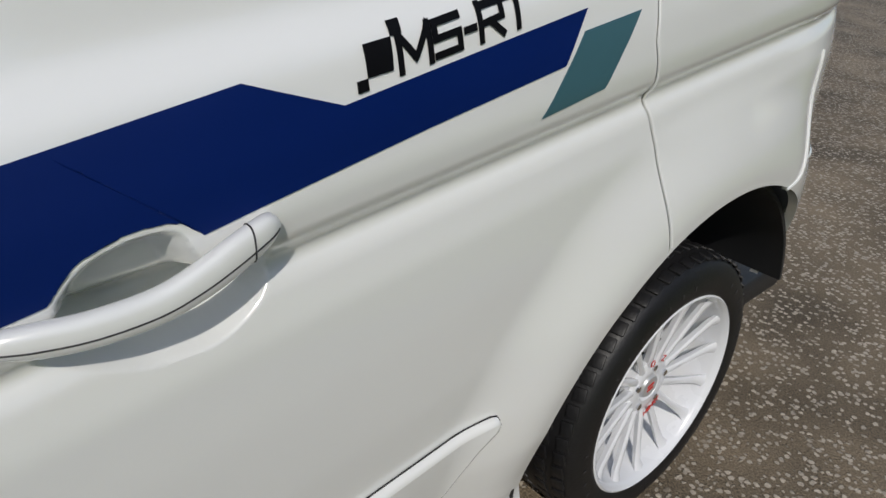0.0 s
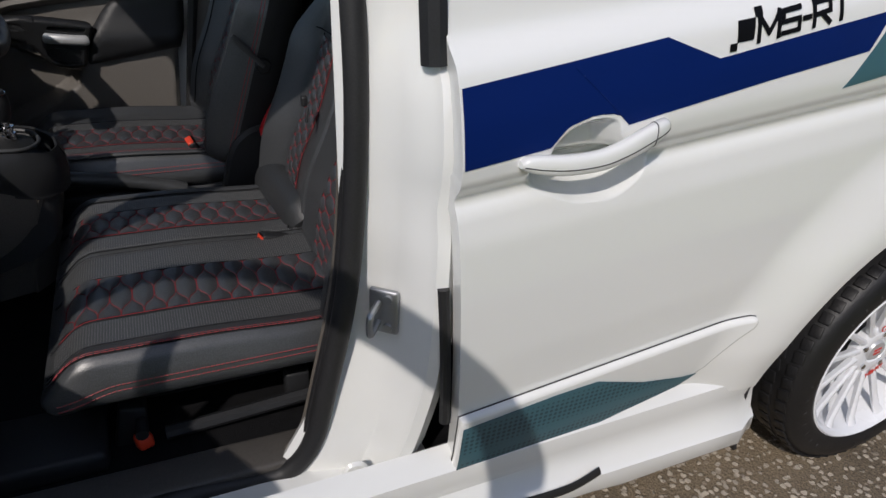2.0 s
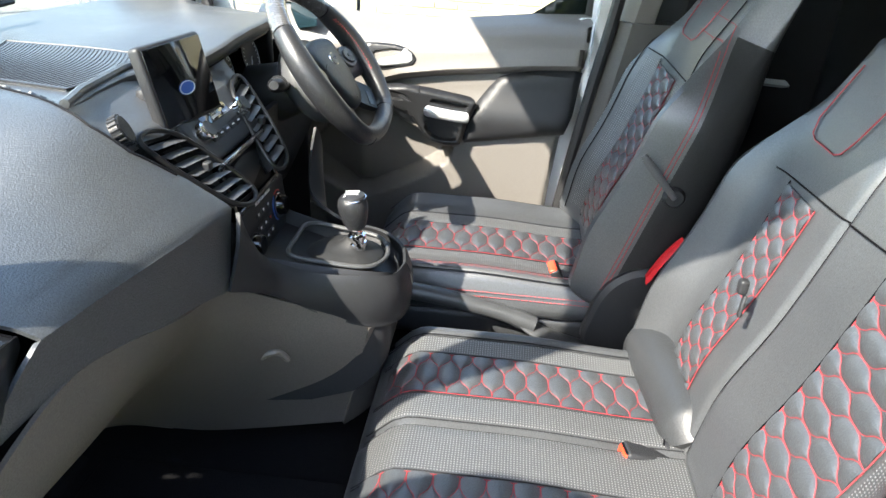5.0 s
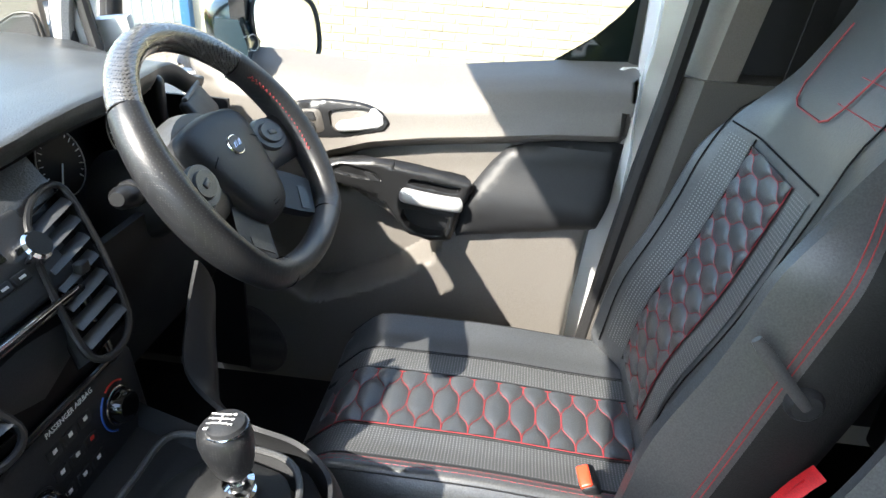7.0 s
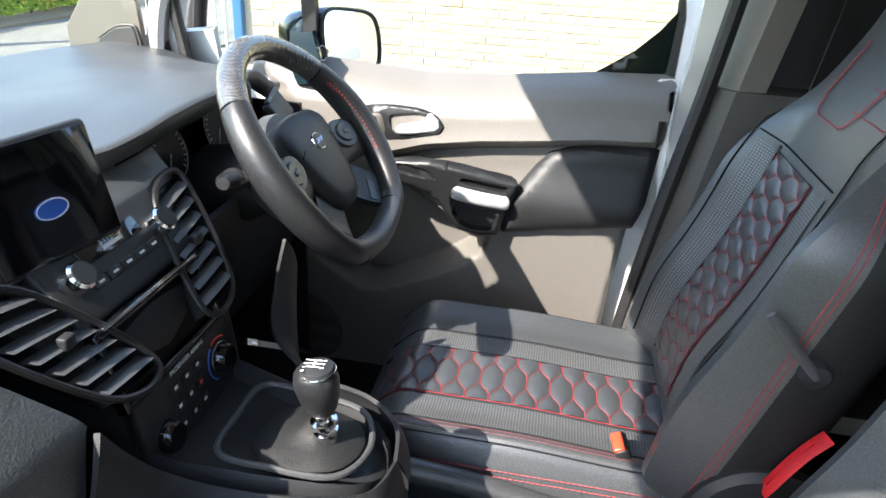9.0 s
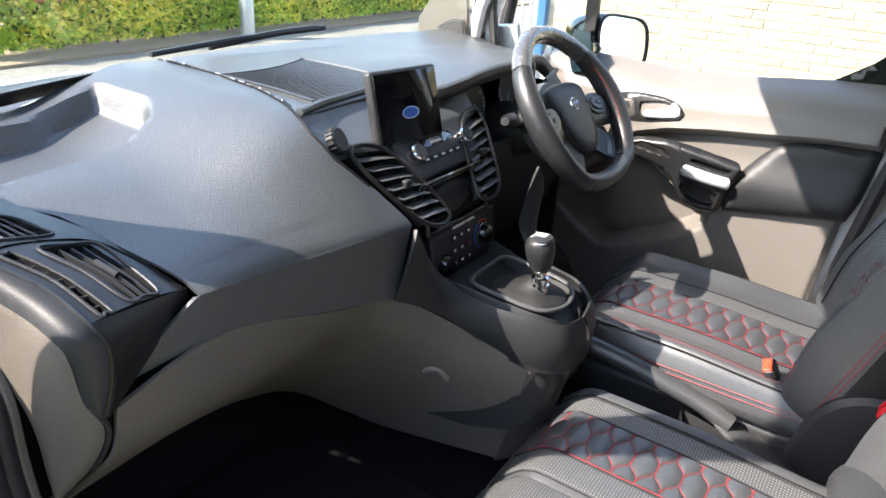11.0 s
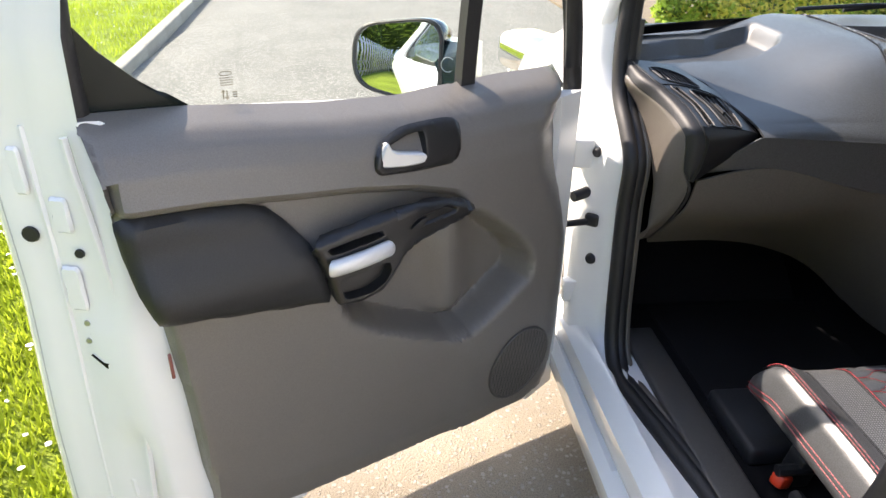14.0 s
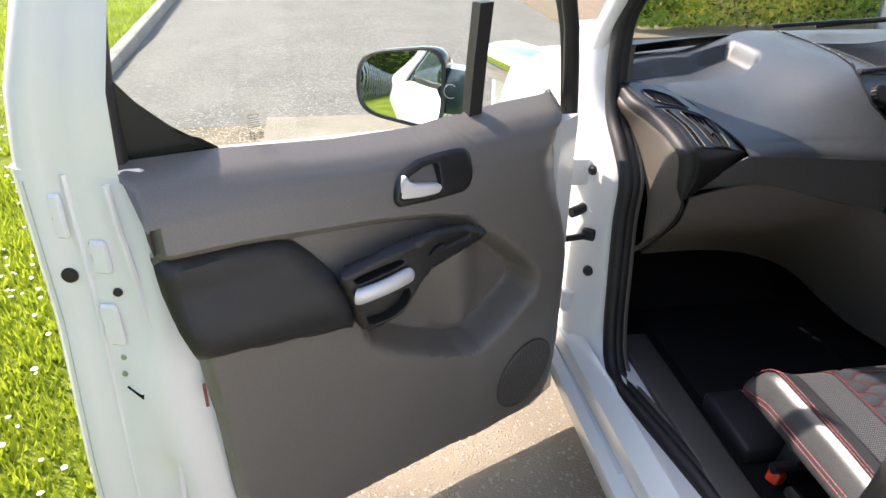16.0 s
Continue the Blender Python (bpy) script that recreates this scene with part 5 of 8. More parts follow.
    # loudspeaker grille with its pierced rings
    def ell(a, r):
        return (.236 + r * (.080 * math.cos(a) + .0 * math.sin(a)), .396 + r * (.093 * math.sin(a) - .016 * math.cos(a)))
    rim = [W(*(lambda p: (p[0], trim_n(*p) + .006, p[1]))(ell(2 * math.pi * k / 48, 1.0))) for k in range(48)]
    sp = add("speaker_rim", tube(rim, .004, 8, closed=True), DOORD, "speaker rim")
    gb = sheet(lambda s, t: W(*(lambda p: (p[0], trim_n(*p) + .006, p[1]))(ell(2 * math.pi * s, max(.02, t) * .97))), 48, 8)
    add("speaker_grille", thicken(gb, .002), dotted(mat("grille_plastic", (.10, .092, .084), .55), 230, .32, (.008, .008, .008), .8), "pierced speaker grille", sp)
    return lining


DO = Vector((-0.87, 0.94, 0))
DU, DN = Vector((-0.890, -0.456, 0)).normalized(), Vector((0.456, -0.890, 0)).normalized()


def WP(u, n, z):
    return DO + DU * u + DN * n + Vector((0, 0, z))


def WD(u, n, z):
    return Vector((0.878 - n, 1.158 - u, z))


pdoor = thing("passenger_door", "open front passenger door, white outside with grey lining", "door", tuple(WP(0.5, -0.05, 0.2)))
PINV = Matrix.Translation(-WP(0.5, -0.05, 0.2))
ddoor = thing("driver_door", "closed driver's door with grey lining and black armrest", "door", tuple(WD(0.5, -0.05, 0.2)))
DINV = Matrix.Translation(-WD(0.5, -0.05, 0.2))
door_lining(pdoor, WP, PINV, True)
door_lining(ddoor, WD, DINV, False)


def add_to(root, inv):
    def add(name, bm, material, label="", parent=None, smooth=True):
        ob = part(name, bm, material, parent or root, label, smooth)
        if parent is None:
            ob.matrix_parent_inverse = inv
        return ob
    return add


def door_shell(root, inv, W, passenger):
    add = add_to(root, inv)
    # lower shell: a hollow-looking box with a stepped rear end
    rings = []
    for k in range(34):
        z = lerp(.205, 1.078, k / 33)
        foot = 1 - sstep(.205, .34, z)
        ru = table([(.2, .028), (.28, .024), (.5, .018), (.8, .0), (1.08, 0)], z)
        st = .010 * sstep(.48, .52, z) * (1 - sstep(.72, .78, z))          # step round the latch
        iu = table([(.2, -.06), (.26, -.02), (.33, .0), (.5, .012), (.64, .018), (.8, .008), (1.08, 0)], z)
        belly = .02 * math.sin(math.pi * (z - .2) / .9)
        sec = [(.12 + foot * .03, .0), (.16 + foot * .03, -.058), (.70, -.058), (.76, .0), (.90 + iu - foot * .02, .004), (1.0 + iu, .004), (1.018 + iu, -.004), (1.030 + iu + st, -.022), (1.046 + iu + st, -.040), (1.066 + ru * .6 + st, -.050), (1.086 + ru * .8, -.066), (1.104 + ru, -.084), (1.128 + ru, -.094), (1.146 + ru, -.102), (1.156 + ru, -.118), (1.160 + ru, -.134), (1.158 + ru, -.146), (1.140 + ru, -.150 - belly * .2), (.8, -.160 - belly), (.4, -.158 - belly), (.05, -.140), (.0, -.11), (.04, -.03)]
        rings.append([W(u, n - (0.02 * sstep(.95, 1.08, z) if n > -.02 else 0) - .045 * sstep(1.0, 1.078, z) * (n > -.02 and u < 1.0), (z - .14 * sstep(.80, 1.078, z)) if n < -.06 and u < 1.02 else (min(z, 1.0 + .02 * (z - 1)) if u < 1.0 else z)) for u, n in sec])
    shell = add("door_shell", loft(rings), PAINT2, "white pressed steel door shell")
    if not passenger:
        return shell
    add("door_seam", tube([W(1.150 + table([(.2, .028), (.28, .024), (.5, .018), (.8, 0), (1.1, 0)], z), -.1085, z) for z in (.24, .35, .5, .65, .8, .95, 1.06)], .0016, 6), mat("sealed_seam", (.42, .43, .42), .5), "fine sealed seam", shell)
    # latch mouth, plugs and bolts in the rear end
    add("inner_ridge", tube(smoothed([W(1.040 + .012 * math.sin(7 * z), -.020, z) for z in (.30, .40, .50, .58, .72, .80, .86, .92, 1.0, 1.06)], 40), [.006] * 40, 8, flat=(.8, 1.0)), PAINT2, "pressed ridge", shell)
    add("channel_ridge", tube(smoothed([W(1.098 + table([(.2, .02), (.5, .012), (.8, 0)], z), -.078, z) for z in (.26, .40, .55, .70, .85, 1.0, 1.07)], 40), .0055, 8, flat=(.8, 1.0)), PAINT2, "pressed ridge", shell)
    tau = (W(1.020, .004, .6) - W(1.130, -.096, .6)).normalized()
    out_n = tau.cross(Vector((0, 0, 1))).normalized()
    if out_n.dot(W(1.2, .1, .6) - W(1.1, -.08, .6)) < 0:
        out_n = -out_n

    def on_end(u, n, z, off=0.0):
        return Matrix.Translation(W(u, n, z) + out_n * off) @ Matrix(((tau.x, 0, out_n.x, 0), (tau.y, 0, out_n.y, 0), (0, 1, 0, 0), (0, 0, 0, 1)))
    for u, n, z, w, h in ((1.085, -.060, .80, .030, .075), (1.078, -.056, .93, .028, .055), (1.060, -.040, .585, .030, .060), (1.10, -.076, .50, .034, .10), (1.09, -.066, .36, .05, .05), (1.118, -.088, 1.0, .020, .07)):
        add("pressed_pad", moved(plate([(-w / 2, -h / 2), (0, -h * .54), (w / 2, -h / 2), (w * .55, 0), (w / 2, h / 2), (0, h * .54), (-w / 2, h / 2), (-w * .55, 0)], .0055, .0045, 32), on_end(u, n, z, -.001)), PAINT2, "pressed pad", shell)
    add("latch_mouth", moved(plate([(-.034, .016), (-.012, .002), (.010, .004), (.030, .012), (.033, -.010), (.004, -.016), (-.010, -.008)], .005), on_end(1.058, -.036, .657, .003)), BLACKV, "black latch mouth", shell)
    def stud(u, n, z, r, material, nm, dep=.004):
        d = (W(1.02, -.03, z) - W(1.13, -.10, z)).cross(Vector((0, 0, 1))).normalized()
        q = d.to_track_quat("Z", "Y").to_matrix().to_4x4()
        if (W(1.2, .1, z) - W(1.1, -.08, z)).dot(d) < 0:
            d = -d
            q = d.to_track_quat("Z", "Y").to_matrix().to_4x4()
        return add(nm, moved(disc(r, dep, 16, r * .9), Matrix.Translation(W(u, n, z)) @ q), material, "", shell)
    stud(1.124, -.0925, .895, .014, BLACKP, "plug")
    stud(1.066, -.0480, .865, .008, BLACKP, "plug")
    for (u, n, z) in ((1.080, -.056, .735), (1.076, -.055, .712), (1.084, -.058, .700), (1.080, -.057, .59)):
        stud(u, n, z, .0055, GALV, "bolt")
    add("reflector", moved(rbox(.006, .004, .052, .002, 2), Matrix.Translation(W(.978, .030, .660)) @ Matrix(((DU.x, DN.x, 0, 0), (DU.y, DN.y, 0, 0), (0, 0, 1, 0), (0, 0, 0, 1)))), mat("red_reflector", (.20, .07, .06), .25), "dull red reflector", shell)
    return shell


door_shell(pdoor, PINV, WP, True)
door_shell(ddoor, DINV, WD, False)


def lean(z):
    return .13 * max(0, z - 1.06)


def window_frame(root, inv, W, passenger):
    add = add_to(root, inv)
    def bar(pts, r, flat):
        return tube(smoothed([W(u, n + lean(z), z) for u, n, z in pts], 24), r, 10, flat=flat)
    post = [(1.030, -.022), (1.046, -.040), (1.066, -.050), (1.086, -.066), (1.104, -.084), (1.128, -.094), (1.146, -.102), (1.156, -.118), (1.160, -.134), (1.156, -.146), (1.10, -.150), (1.03, -.10)]
    rings = []
    for z in (1.045, 1.07, 1.12, 1.20, 1.28, 1.36, 1.44, 1.50):
        k = table([(1.04, 1.0), (1.12, .95), (1.28, .82), (1.5, .66)], z)
        du = table([(1.04, 0), (1.20, -.004), (1.36, -.035), (1.5, -.085)], z)
        rings.append([W(1.03 + (u - 1.03) * k + du, n * lerp(1, k, .5) + lean(z), z) for u, n in post])
    add("frame_post", loft(rings, caps=False), PAINT2, "white pressed steel frame post")
    fr = add("window_frame", bar([(1.055, -.093, 1.40), (1.04, -.092, 1.455), (.96, -.09, 1.53), (.80, -.09, 1.565), (.60, -.09, 1.56)], .046, (.8, 1.0)), PAINT2, "white window frame")
    add("frame_seal", bar([(1.022, -.052, 1.065), (1.022, -.052, 1.25), (.99, -.052, 1.40), (.91, -.052, 1.49), (.78, -.052, 1.52), (.55, -.052, 1.54), (.35, -.052, 1.50), (.20, -.052, 1.40), (.10, -.052, 1.24), (.055, -.052, 1.05)], .017, (.8, 1.0)), RUBBER, "black frame seal", fr)
    add("front_seal", bar([(.62, -.085, 1.565), (.45, -.085, 1.545), (.30, -.085, 1.48), (.17, -.085, 1.38), (.075, -.08, 1.22), (.03, -.075, 1.03), (.025, -.075, .96)], .024, (.8, 1.0)), RUBBER, "black seal strip", fr)
    add("divider_bar", moved(loft([[W(u, n + lean(z), z) for u, n in ((.329, -.030), (.361, -.030), (.361, -.055), (.329, -.055))] for z in (1.03, 1.15, 1.27)]), Matrix()), RUBBER, "black divider bar", fr)
    def pane(s, t):
        u = lerp(.10, 1.02, s)
        z = lerp(1.04, table([(.05, 1.06), (.10, 1.24), (.20, 1.40), (.35, 1.50), (.55, 1.54), (.78, 1.52), (.93, 1.49), (1.02, 1.38)], u), t)
        return W(u, -.058 + lean(z), z)
    g = add("window_pane", thicken(sheet(pane, 16, 10), .004), GLASS, "clear side glass")
    g.visible_shadow = False
    # black corner patch at the rear of the pane
    tri = smoothed([(1.018, 1.06, 0), (1.018, 1.222, 0), (.983, 1.172, 0), (.94, 1.128, 0), (.90, 1.092, 0), (.86, 1.066, 0)], 6)
    outl = [(p.x, p.y) for p in tri]
    bm = lattice(outl, .03, .03)
    for v in bm.verts:
        v.co = W(v.co.x, -.050 + lean(v.co.z), v.co.z)
    add("corner_patch", thicken(bm, .004), mat("black_glass_band", (.004, .008, .007), .22, spec=.25), "black printed glass corner", g)
    if passenger:
        # etched marks in the glass
        zs = []
        mark = lambda u, z: W(.803 + u, -.0555 + lean(z), z)
        zs.append(tube([mark(.010 * math.cos(a), 1.118 + .0035 * math.sin(a)) for a in (2 * math.pi * k / 24 for k in range(24))], .0006, 5, closed=True))
        for k in range(4):
            zs.append(tube([mark(.011 - .0006 * k, 1.111 - .004 * k), mark(-.011, 1.111 - .004 * k)], .0006, 5))
        for u, sg in ((.006, 1), (0, -1)):
            zs.append(tube([mark(u, 1.090), mark(u, 1.076)], .0008, 5))
            zs.append(tube([mark(u - .003, 1.083 + sg * .004), mark(u, 1.083 + sg * .008), mark(u + .003, 1.083 + sg * .004)], .0008, 5))
        for k in range(3):
            zs.append(tube([mark(-.009, 1.086 - .004 * k), mark(-.017, 1.086 - .004 * k)], .0010, 5))
        add("etched_marks", joined(*zs), mat("etched_print", (.16, .12, .08), .7), "small dark etched marks", g)


window_frame(pdoor, PINV, WP, True)
window_frame(ddoor, DINV, lambda u, n, z: WD(u - .12 * (1 - sstep(.40, .95, u)), n, z), False)


def mirror(name, cx, cy, cz, yaw, sgn, label, deep=1.0):
    """A door mirror: dark painted shell, black rim, glass. Built facing -y, the arm on its inner side."""
    root = thing(name, label, "door mirror", (cx, cy, cz), "door mirrors")
    w, h = .218, .170
    def shape(r, y, k=1.0):
        pts = []
        for j in range(40):
            a = 2 * math.pi * j / 40
            c, s = math.cos(a), math.sin(a)
            x = (w / 2) * math.copysign(abs(c) ** .45, c)
            z = (h / 2) * math.copysign(abs(s) ** .55, s)
            z += (.014 if z > 0 else .018) * (x * -sgn / (w / 2)) * (1 if z > 0 else -.9) * -1
            pts.append((x * r, y, z * r * k))
        return pts
    rings = [shape(1.0, 0.0), shape(1.045, .012), shape(1.05, .04 * deep), shape(1.0, .075 * deep), shape(.86, .105 * deep), shape(.6, .122 * deep), shape(.2, .128 * deep)]
    part("mirror_shell", loft(rings), PETROL, root, "dark glossy painted shell")
    part("mirror_rim", loft([shape(1.035, .004), shape(1.04, -.004), shape(1.0, -.007), shape(.955, -.004), shape(.945, .004)], caps=False), BLACKP, root, "black rim")
    part("mirror_glass", loft([shape(.955, .0), shape(.95, -.001), shape(.8, -.0032), shape(.6, -.0056), shape(.4, -.0074), shape(.2, -.0084), shape(.01, -.0088)]), MIRROR, root, "convex mirror glass")
    arm = part("mirror_arm", loft([[(sgn * x, y, z) for y, z in ((-.005 + o, -.055), (.06 + o, -.06), (.075 + o, -.01), (.06 + o, .055), (.0 + o, .05), (-.012 + o, 0))] for x, o in ((.09, .01), (.125, .005), (.165, -.02), (.20, -.05))]), PETROL, root, "dark mirror arm")
    part("arm_badge", tube([(sgn * .130 + .0 + .016 * math.cos(a), -.011 - .003, .0 + .016 * math.sin(a)) for a in (2 * math.pi * k / 24 for k in range(24))], .0009, 5, closed=True), GALV, arm)
    root.rotation_euler = (radians(-7), 0, radians(yaw))
    return root


mirror("door_mirror", -1.318, 1.105, 1.035, -25, 1, "dark door mirror with convex glass on the open door")
mirror("door_mirror", 1.015, .868, 1.070, -20, -1, "dark door mirror outside the driver's window", 1.4)


# ---- dashboard ----
dash = thing("dashboard", "dark grained dashboard over taupe lower panels", "dashboard", (0, 1.1, 0.35))
QINV = Matrix.Translation((0, -1.1, -0.35))


def dpart(name, bm, material, label="", parent=None, smooth=True):
    ob = part(name, bm, material, parent or dash, label, smooth)
    if parent is None:
        ob.matrix_parent_inverse = QINV
    return ob


def table3(P, t):
    """A smooth curve through P, t from 0 to 1."""
    m = len(P)
    x = max(0.0, min(1.0, t)) * (m - 1)
    i = min(int(x), m - 2)
    k = x - i
    a, b, c, d = (Vector(P[max(0, min(m - 1, i + j))]) for j in (-1, 0, 1, 2))
    return 0.5 * (2 * b + (c - a) * k + (2 * a - 5 * b + 4 * c - d) * k * k + (3 * b - a - 3 * c + d) * k ** 3)


def lip(x):
    """The dash's rear edge at each width: place along the van and height."""
    rear = [(-.75, .855), (-.66, .815), (-.58, .800), (-.45, .782), (-.25, .742), (-.18, .738)]
    y = sum(table(rear, x + .015 * k) for k in range(-3, 4)) / 7
    z = table([(-.75, .935), (-.58, .935), (-.40, .933), (-.25, .931), (-.18, .926)], x)
    return y, z


def edge_x(y):
    """Where the passenger's pad ends against the centre panel."""
    return table([(.73, -.194), (.745, -.200), (.85, -.254), (.90, -.256), (.94, -.243), (1.0, -.215), (1.10, -.185), (1.25, -.160), (1.5, -.15)], y)


RISE_L = [(0, 0), (.010, .014), (.025, .024), (.06, .038), (.12, .055), (.20, .070), (.32, .087), (.45, .10), (.6, .11), (.75, .112)]
RISE_P = [(0, 0), (.034, .013), (.06, .024), (.115, .034), (.16, .050), (.21, .066), (.25, .080), (.32, .088), (.45, .10), (.6, .11), (.75, .112)]
RISE_R = [(0, 0), (.008, .012), (.05, .052), (.108, .102), (.15, .136), (.19, .150), (.35, .160), (.6, .162), (.75, .160)]


def bin_depth(x, y):
    """The storage hollow on the passenger's side."""
    y0 = table([(-.74, 1.10), (-.667, 1.115), (-.5, 1.125), (-.42, 1.135), (-.36, 1.16), (-.335, 1.20)], x)
    y1 = table([(-.74, 1.24), (-.69, 1.262), (-.45, 1.32), (-.335, 1.345)], x)
    if x > -.325 or y < y0 or y > y1 + .03:
        return 0.0
    return .042 * sstep(0, .022, y - y0) * sstep(0, .03, -.325 - x) * (1 - sstep(y1, y1 + .022, y))


def top_z(x, y, right=False):
    """Height of the dash's upper surface ahead of the lip."""
    ly, lz = lip(x)
    d = max(0.0, y - ly)
    if right and x > -.24:
        d = lerp(d, max(d, .24), sstep(-.24, -.12, x))
    w = sstep(-.50, -.22, x)
    z, e = lz, min(d, .035)
    for k in (-1, -.6, -.2, .2, .6, 1):
        q = d + e * k
        z += lerp(lerp(table(RISE_P, q), table(RISE_L, q), sstep(-.62, -.43, x)), table(RISE_R, q), w) / 6
    b = math.exp(-((x - .34) / .20) ** 4)                   # hood over the instruments
    z += .032 * b * (1 - sstep(.86, 1.24, y))
    z -= .05 * sstep(.62, .76, x) * (1 - sstep(1.0, 1.3, y))
    return z - bin_depth(x, y)


def pad_left(s, t):
    if t < .14:                       # the face under the lip
        k = t / .14
        x = lerp(lerp(-.668, -.566, k), -.200, s)
        ly, lz = lip(x)
        drop = table([(-.70, .094), (-.62, .076), (-.56, .068), (-.44, .086), (-.29, .112), (-.19, .124)], x)
        return (x - .03 * (1 - k) * sstep(-.30, -.2, x), ly + .002 * (1 - k), lz - drop * (1 - k))
    k = (t - .14) / .86
    x = lerp(-.566, -.200, s)
    ly, lz = lip(x)
    y = lerp(ly, 1.44 - .12 * ((-.735 + .535 * s) / .75) ** 2, k ** 1.5)
    xl = table([(.80, -.562), (.826, -.564), (.86, -.572), (.915, -.585), (.965, -.596), (1.01, -.612), (1.06, -.650), (1.10, -.70), (1.14, -.745)], y)
    x = lerp(xl, edge_x(y), s)
    return (x, y, top_z(x, y) if k > 0 else lz)


def yf(x):
    return table([(-.26, .95), (-.22, .945), (-.15, .955), (-.05, .96), (.05, .93), (.10, .895), (.16, .874), (.22, .862), (.30, .857), (.37, .858), (.44, .872), (.50, .897), (.55, .93), (.60, .945), (.76, .95)], x)


def pad_right(s, t):
    x = lerp(-.262, .76, s)
    y0 = yf(x)
    if t < .10:
        k = t / .10
        return (x, y0 + .020 * (1 - k) ** 2, top_z(x, y0 + .012, True) - .004 - .034 * (1 - k))
    k = (t - .10) / .90
    y = lerp(y0, 1.44 - .12 * (x / .75) ** 2, k ** 1.3)
    x = max(x, edge_x(y)) if s > 0 else edge_x(y)
    return (x, y, top_z(x, y, True) - .004 * (1 - sstep(0, .03, k)) - .0015)


dpart("dash_pad", thicken(sheet(pad_left, 110, 110), 0.006), DASHP, "dark grey grained upper dash")
dpart("dash_pad", thicken(sheet(pad_right, 90, 60), 0.006), DASHP, "dark grained pad rising to a hood")
dpart("dash_seam", tube([(edge_x(y) - .004, y, top_z(edge_x(y) - .004, y) + .0012) for y in (.80 + .01 * k for k in range(60))], .0018, 6), BLACKV, "fine joint")

# taupe glovebox panel, running on into the console's side
KT = [(-.692, .802, .842), (-.53, .800, .868), (-.35, .768, .830), (-.236, .746, .808), (-.125, .688, .726), (-.070, .560, .658)]
KM = [(-.700, .812, .775), (-.53, .812, .760), (-.35, .800, .755), (-.25, .770, .735), (-.140, .700, .650), (-.072, .570, .600)]
KN = [(-.708, .875, .700), (-.53, .880, .692), (-.37, .875, .670), (-.25, .850, .620), (-.132, .735, .550), (-.070, .585, .520)]
KB = [(-.712, .945, .628), (-.53, .955, .622), (-.38, .965, .590), (-.25, .955, .530), (-.125, .850, .420), (-.060, .600, .420)]


def knee(s, t):
    return table3([table3(K, s) for K in (KT, KM, KN, KB)], t)


gl = dpart("knee_panel", thicken(sheet(knee, 60, 40), .006), GREYP, "taupe glovebox panel")
dpart("panel_lip", tube([knee(k / 40 * .72, 1.0) for k in range(41)], .007, 8), GREYP, "rounded lower lip", gl)
cq = [knee(s, t) for s, t in ((.30, .40), (.37, .36), (.44, .26), (.455, .22), (.40, .34), (.33, .46))]
dpart("glovebox_catch", loft([[p + Vector((0, -.001, 0)) for p in cq], [p * .9 + sum(cq, Vector()) / 6 * .1 + Vector((0, -.007, .002)) for p in cq]]), GREYS, "taupe glovebox catch", gl)

# side vent pod at the door end: a trim that rolls over the edge, a top with two outlets, a folded front
PL = [(-.778, 1.06, 1.042), (-.757, .965, 1.021), (-.734, .915, 1.004), (-.712, .86, .985), (-.703, .800, .960), (-.693, .786, .930), (-.697, .786, .885), (-.709, .791, .843)]
PO = [(-.790, 1.06, 1.022), (-.788, .990, 1.004), (-.762, .935, .985), (-.743, .865, .966), (-.735, .808, .944), (-.728, .800, .918), (-.725, .800, .865), (-.711, .793, .842)]
PR = [(-.650, 1.06, 1.018), (-.596, .965, .986), (-.585, .915, .970), (-.572, .86, .951), (-.563, .826, .936)]


def pod_top(s, t):
    return table3(PL[:5], t).lerp(table3(PR, t), s) + Vector((0, 0, .005 * math.sin(math.pi * s)))


def pod_frame(s, t, d):
    e = .01
    n = (pod_top(s + e, t) - pod_top(s - e, t)).cross(pod_top(s, t + e) - pod_top(s, t - e)).normalized()
    return pod_top(s, t) + (n if n.z > 0 else -n) * d


def vent_hole(s, t):
    return (lerp(.40, .42, t) < s < lerp(.86, .72, t) and .42 < t < .945) or (.13 < s < .225 and .42 < t < .965) or (.20 < s < .66 and .12 < t < .27)


vp = dpart("vent_pod", thicken(sheet(pod_top, 64, 84, lambda s, t: not vent_hole(s, t)), .008), BLACKG, "dark vent pod")
dpart("pod_trim", thicken(sheet(lambda s, t: table3(PO, t).lerp(table3(PL, t), s) + Vector((-.45, -.45, .6)) * (.009 * math.sin(math.pi * s)), 10, 60), .006), BLACKP, "dark grained edge trim", vp)
dpart("pod_front", thicken(sheet(lambda s, t: table3(PL[4:], t).lerp(Vector(PR[4]) + Vector((.002, .004, -.012 * t)), s * .985), 24, 24), .005), BLACKG, "folded dark front", vp)
for k in range(5):
    a, b = table3(PL[4:], .14).lerp(Vector(PR[4]), .42 + .085 * k), table3(PL[4:], .86).lerp(Vector(PR[4]), .36 + .095 * k)
    dpart("front_groove", tube([a.lerp(b, .1) + Vector((0, -.0015, 0)), a.lerp(b, .9) + Vector((0, -.0015, 0))], .0016, 5), BLACKV, "", vp)
dpart("pod_ridge", tube([table3(PL, k / 50) for k in range(51)], .0026, 8), BLACKG, "rounded ridge", vp)
dpart("vent_back", sheet(lambda s, t: pod_frame(lerp(.06, .94, s), lerp(.05, .99, t), -.030), 6, 8), BLACKV, "", vp)
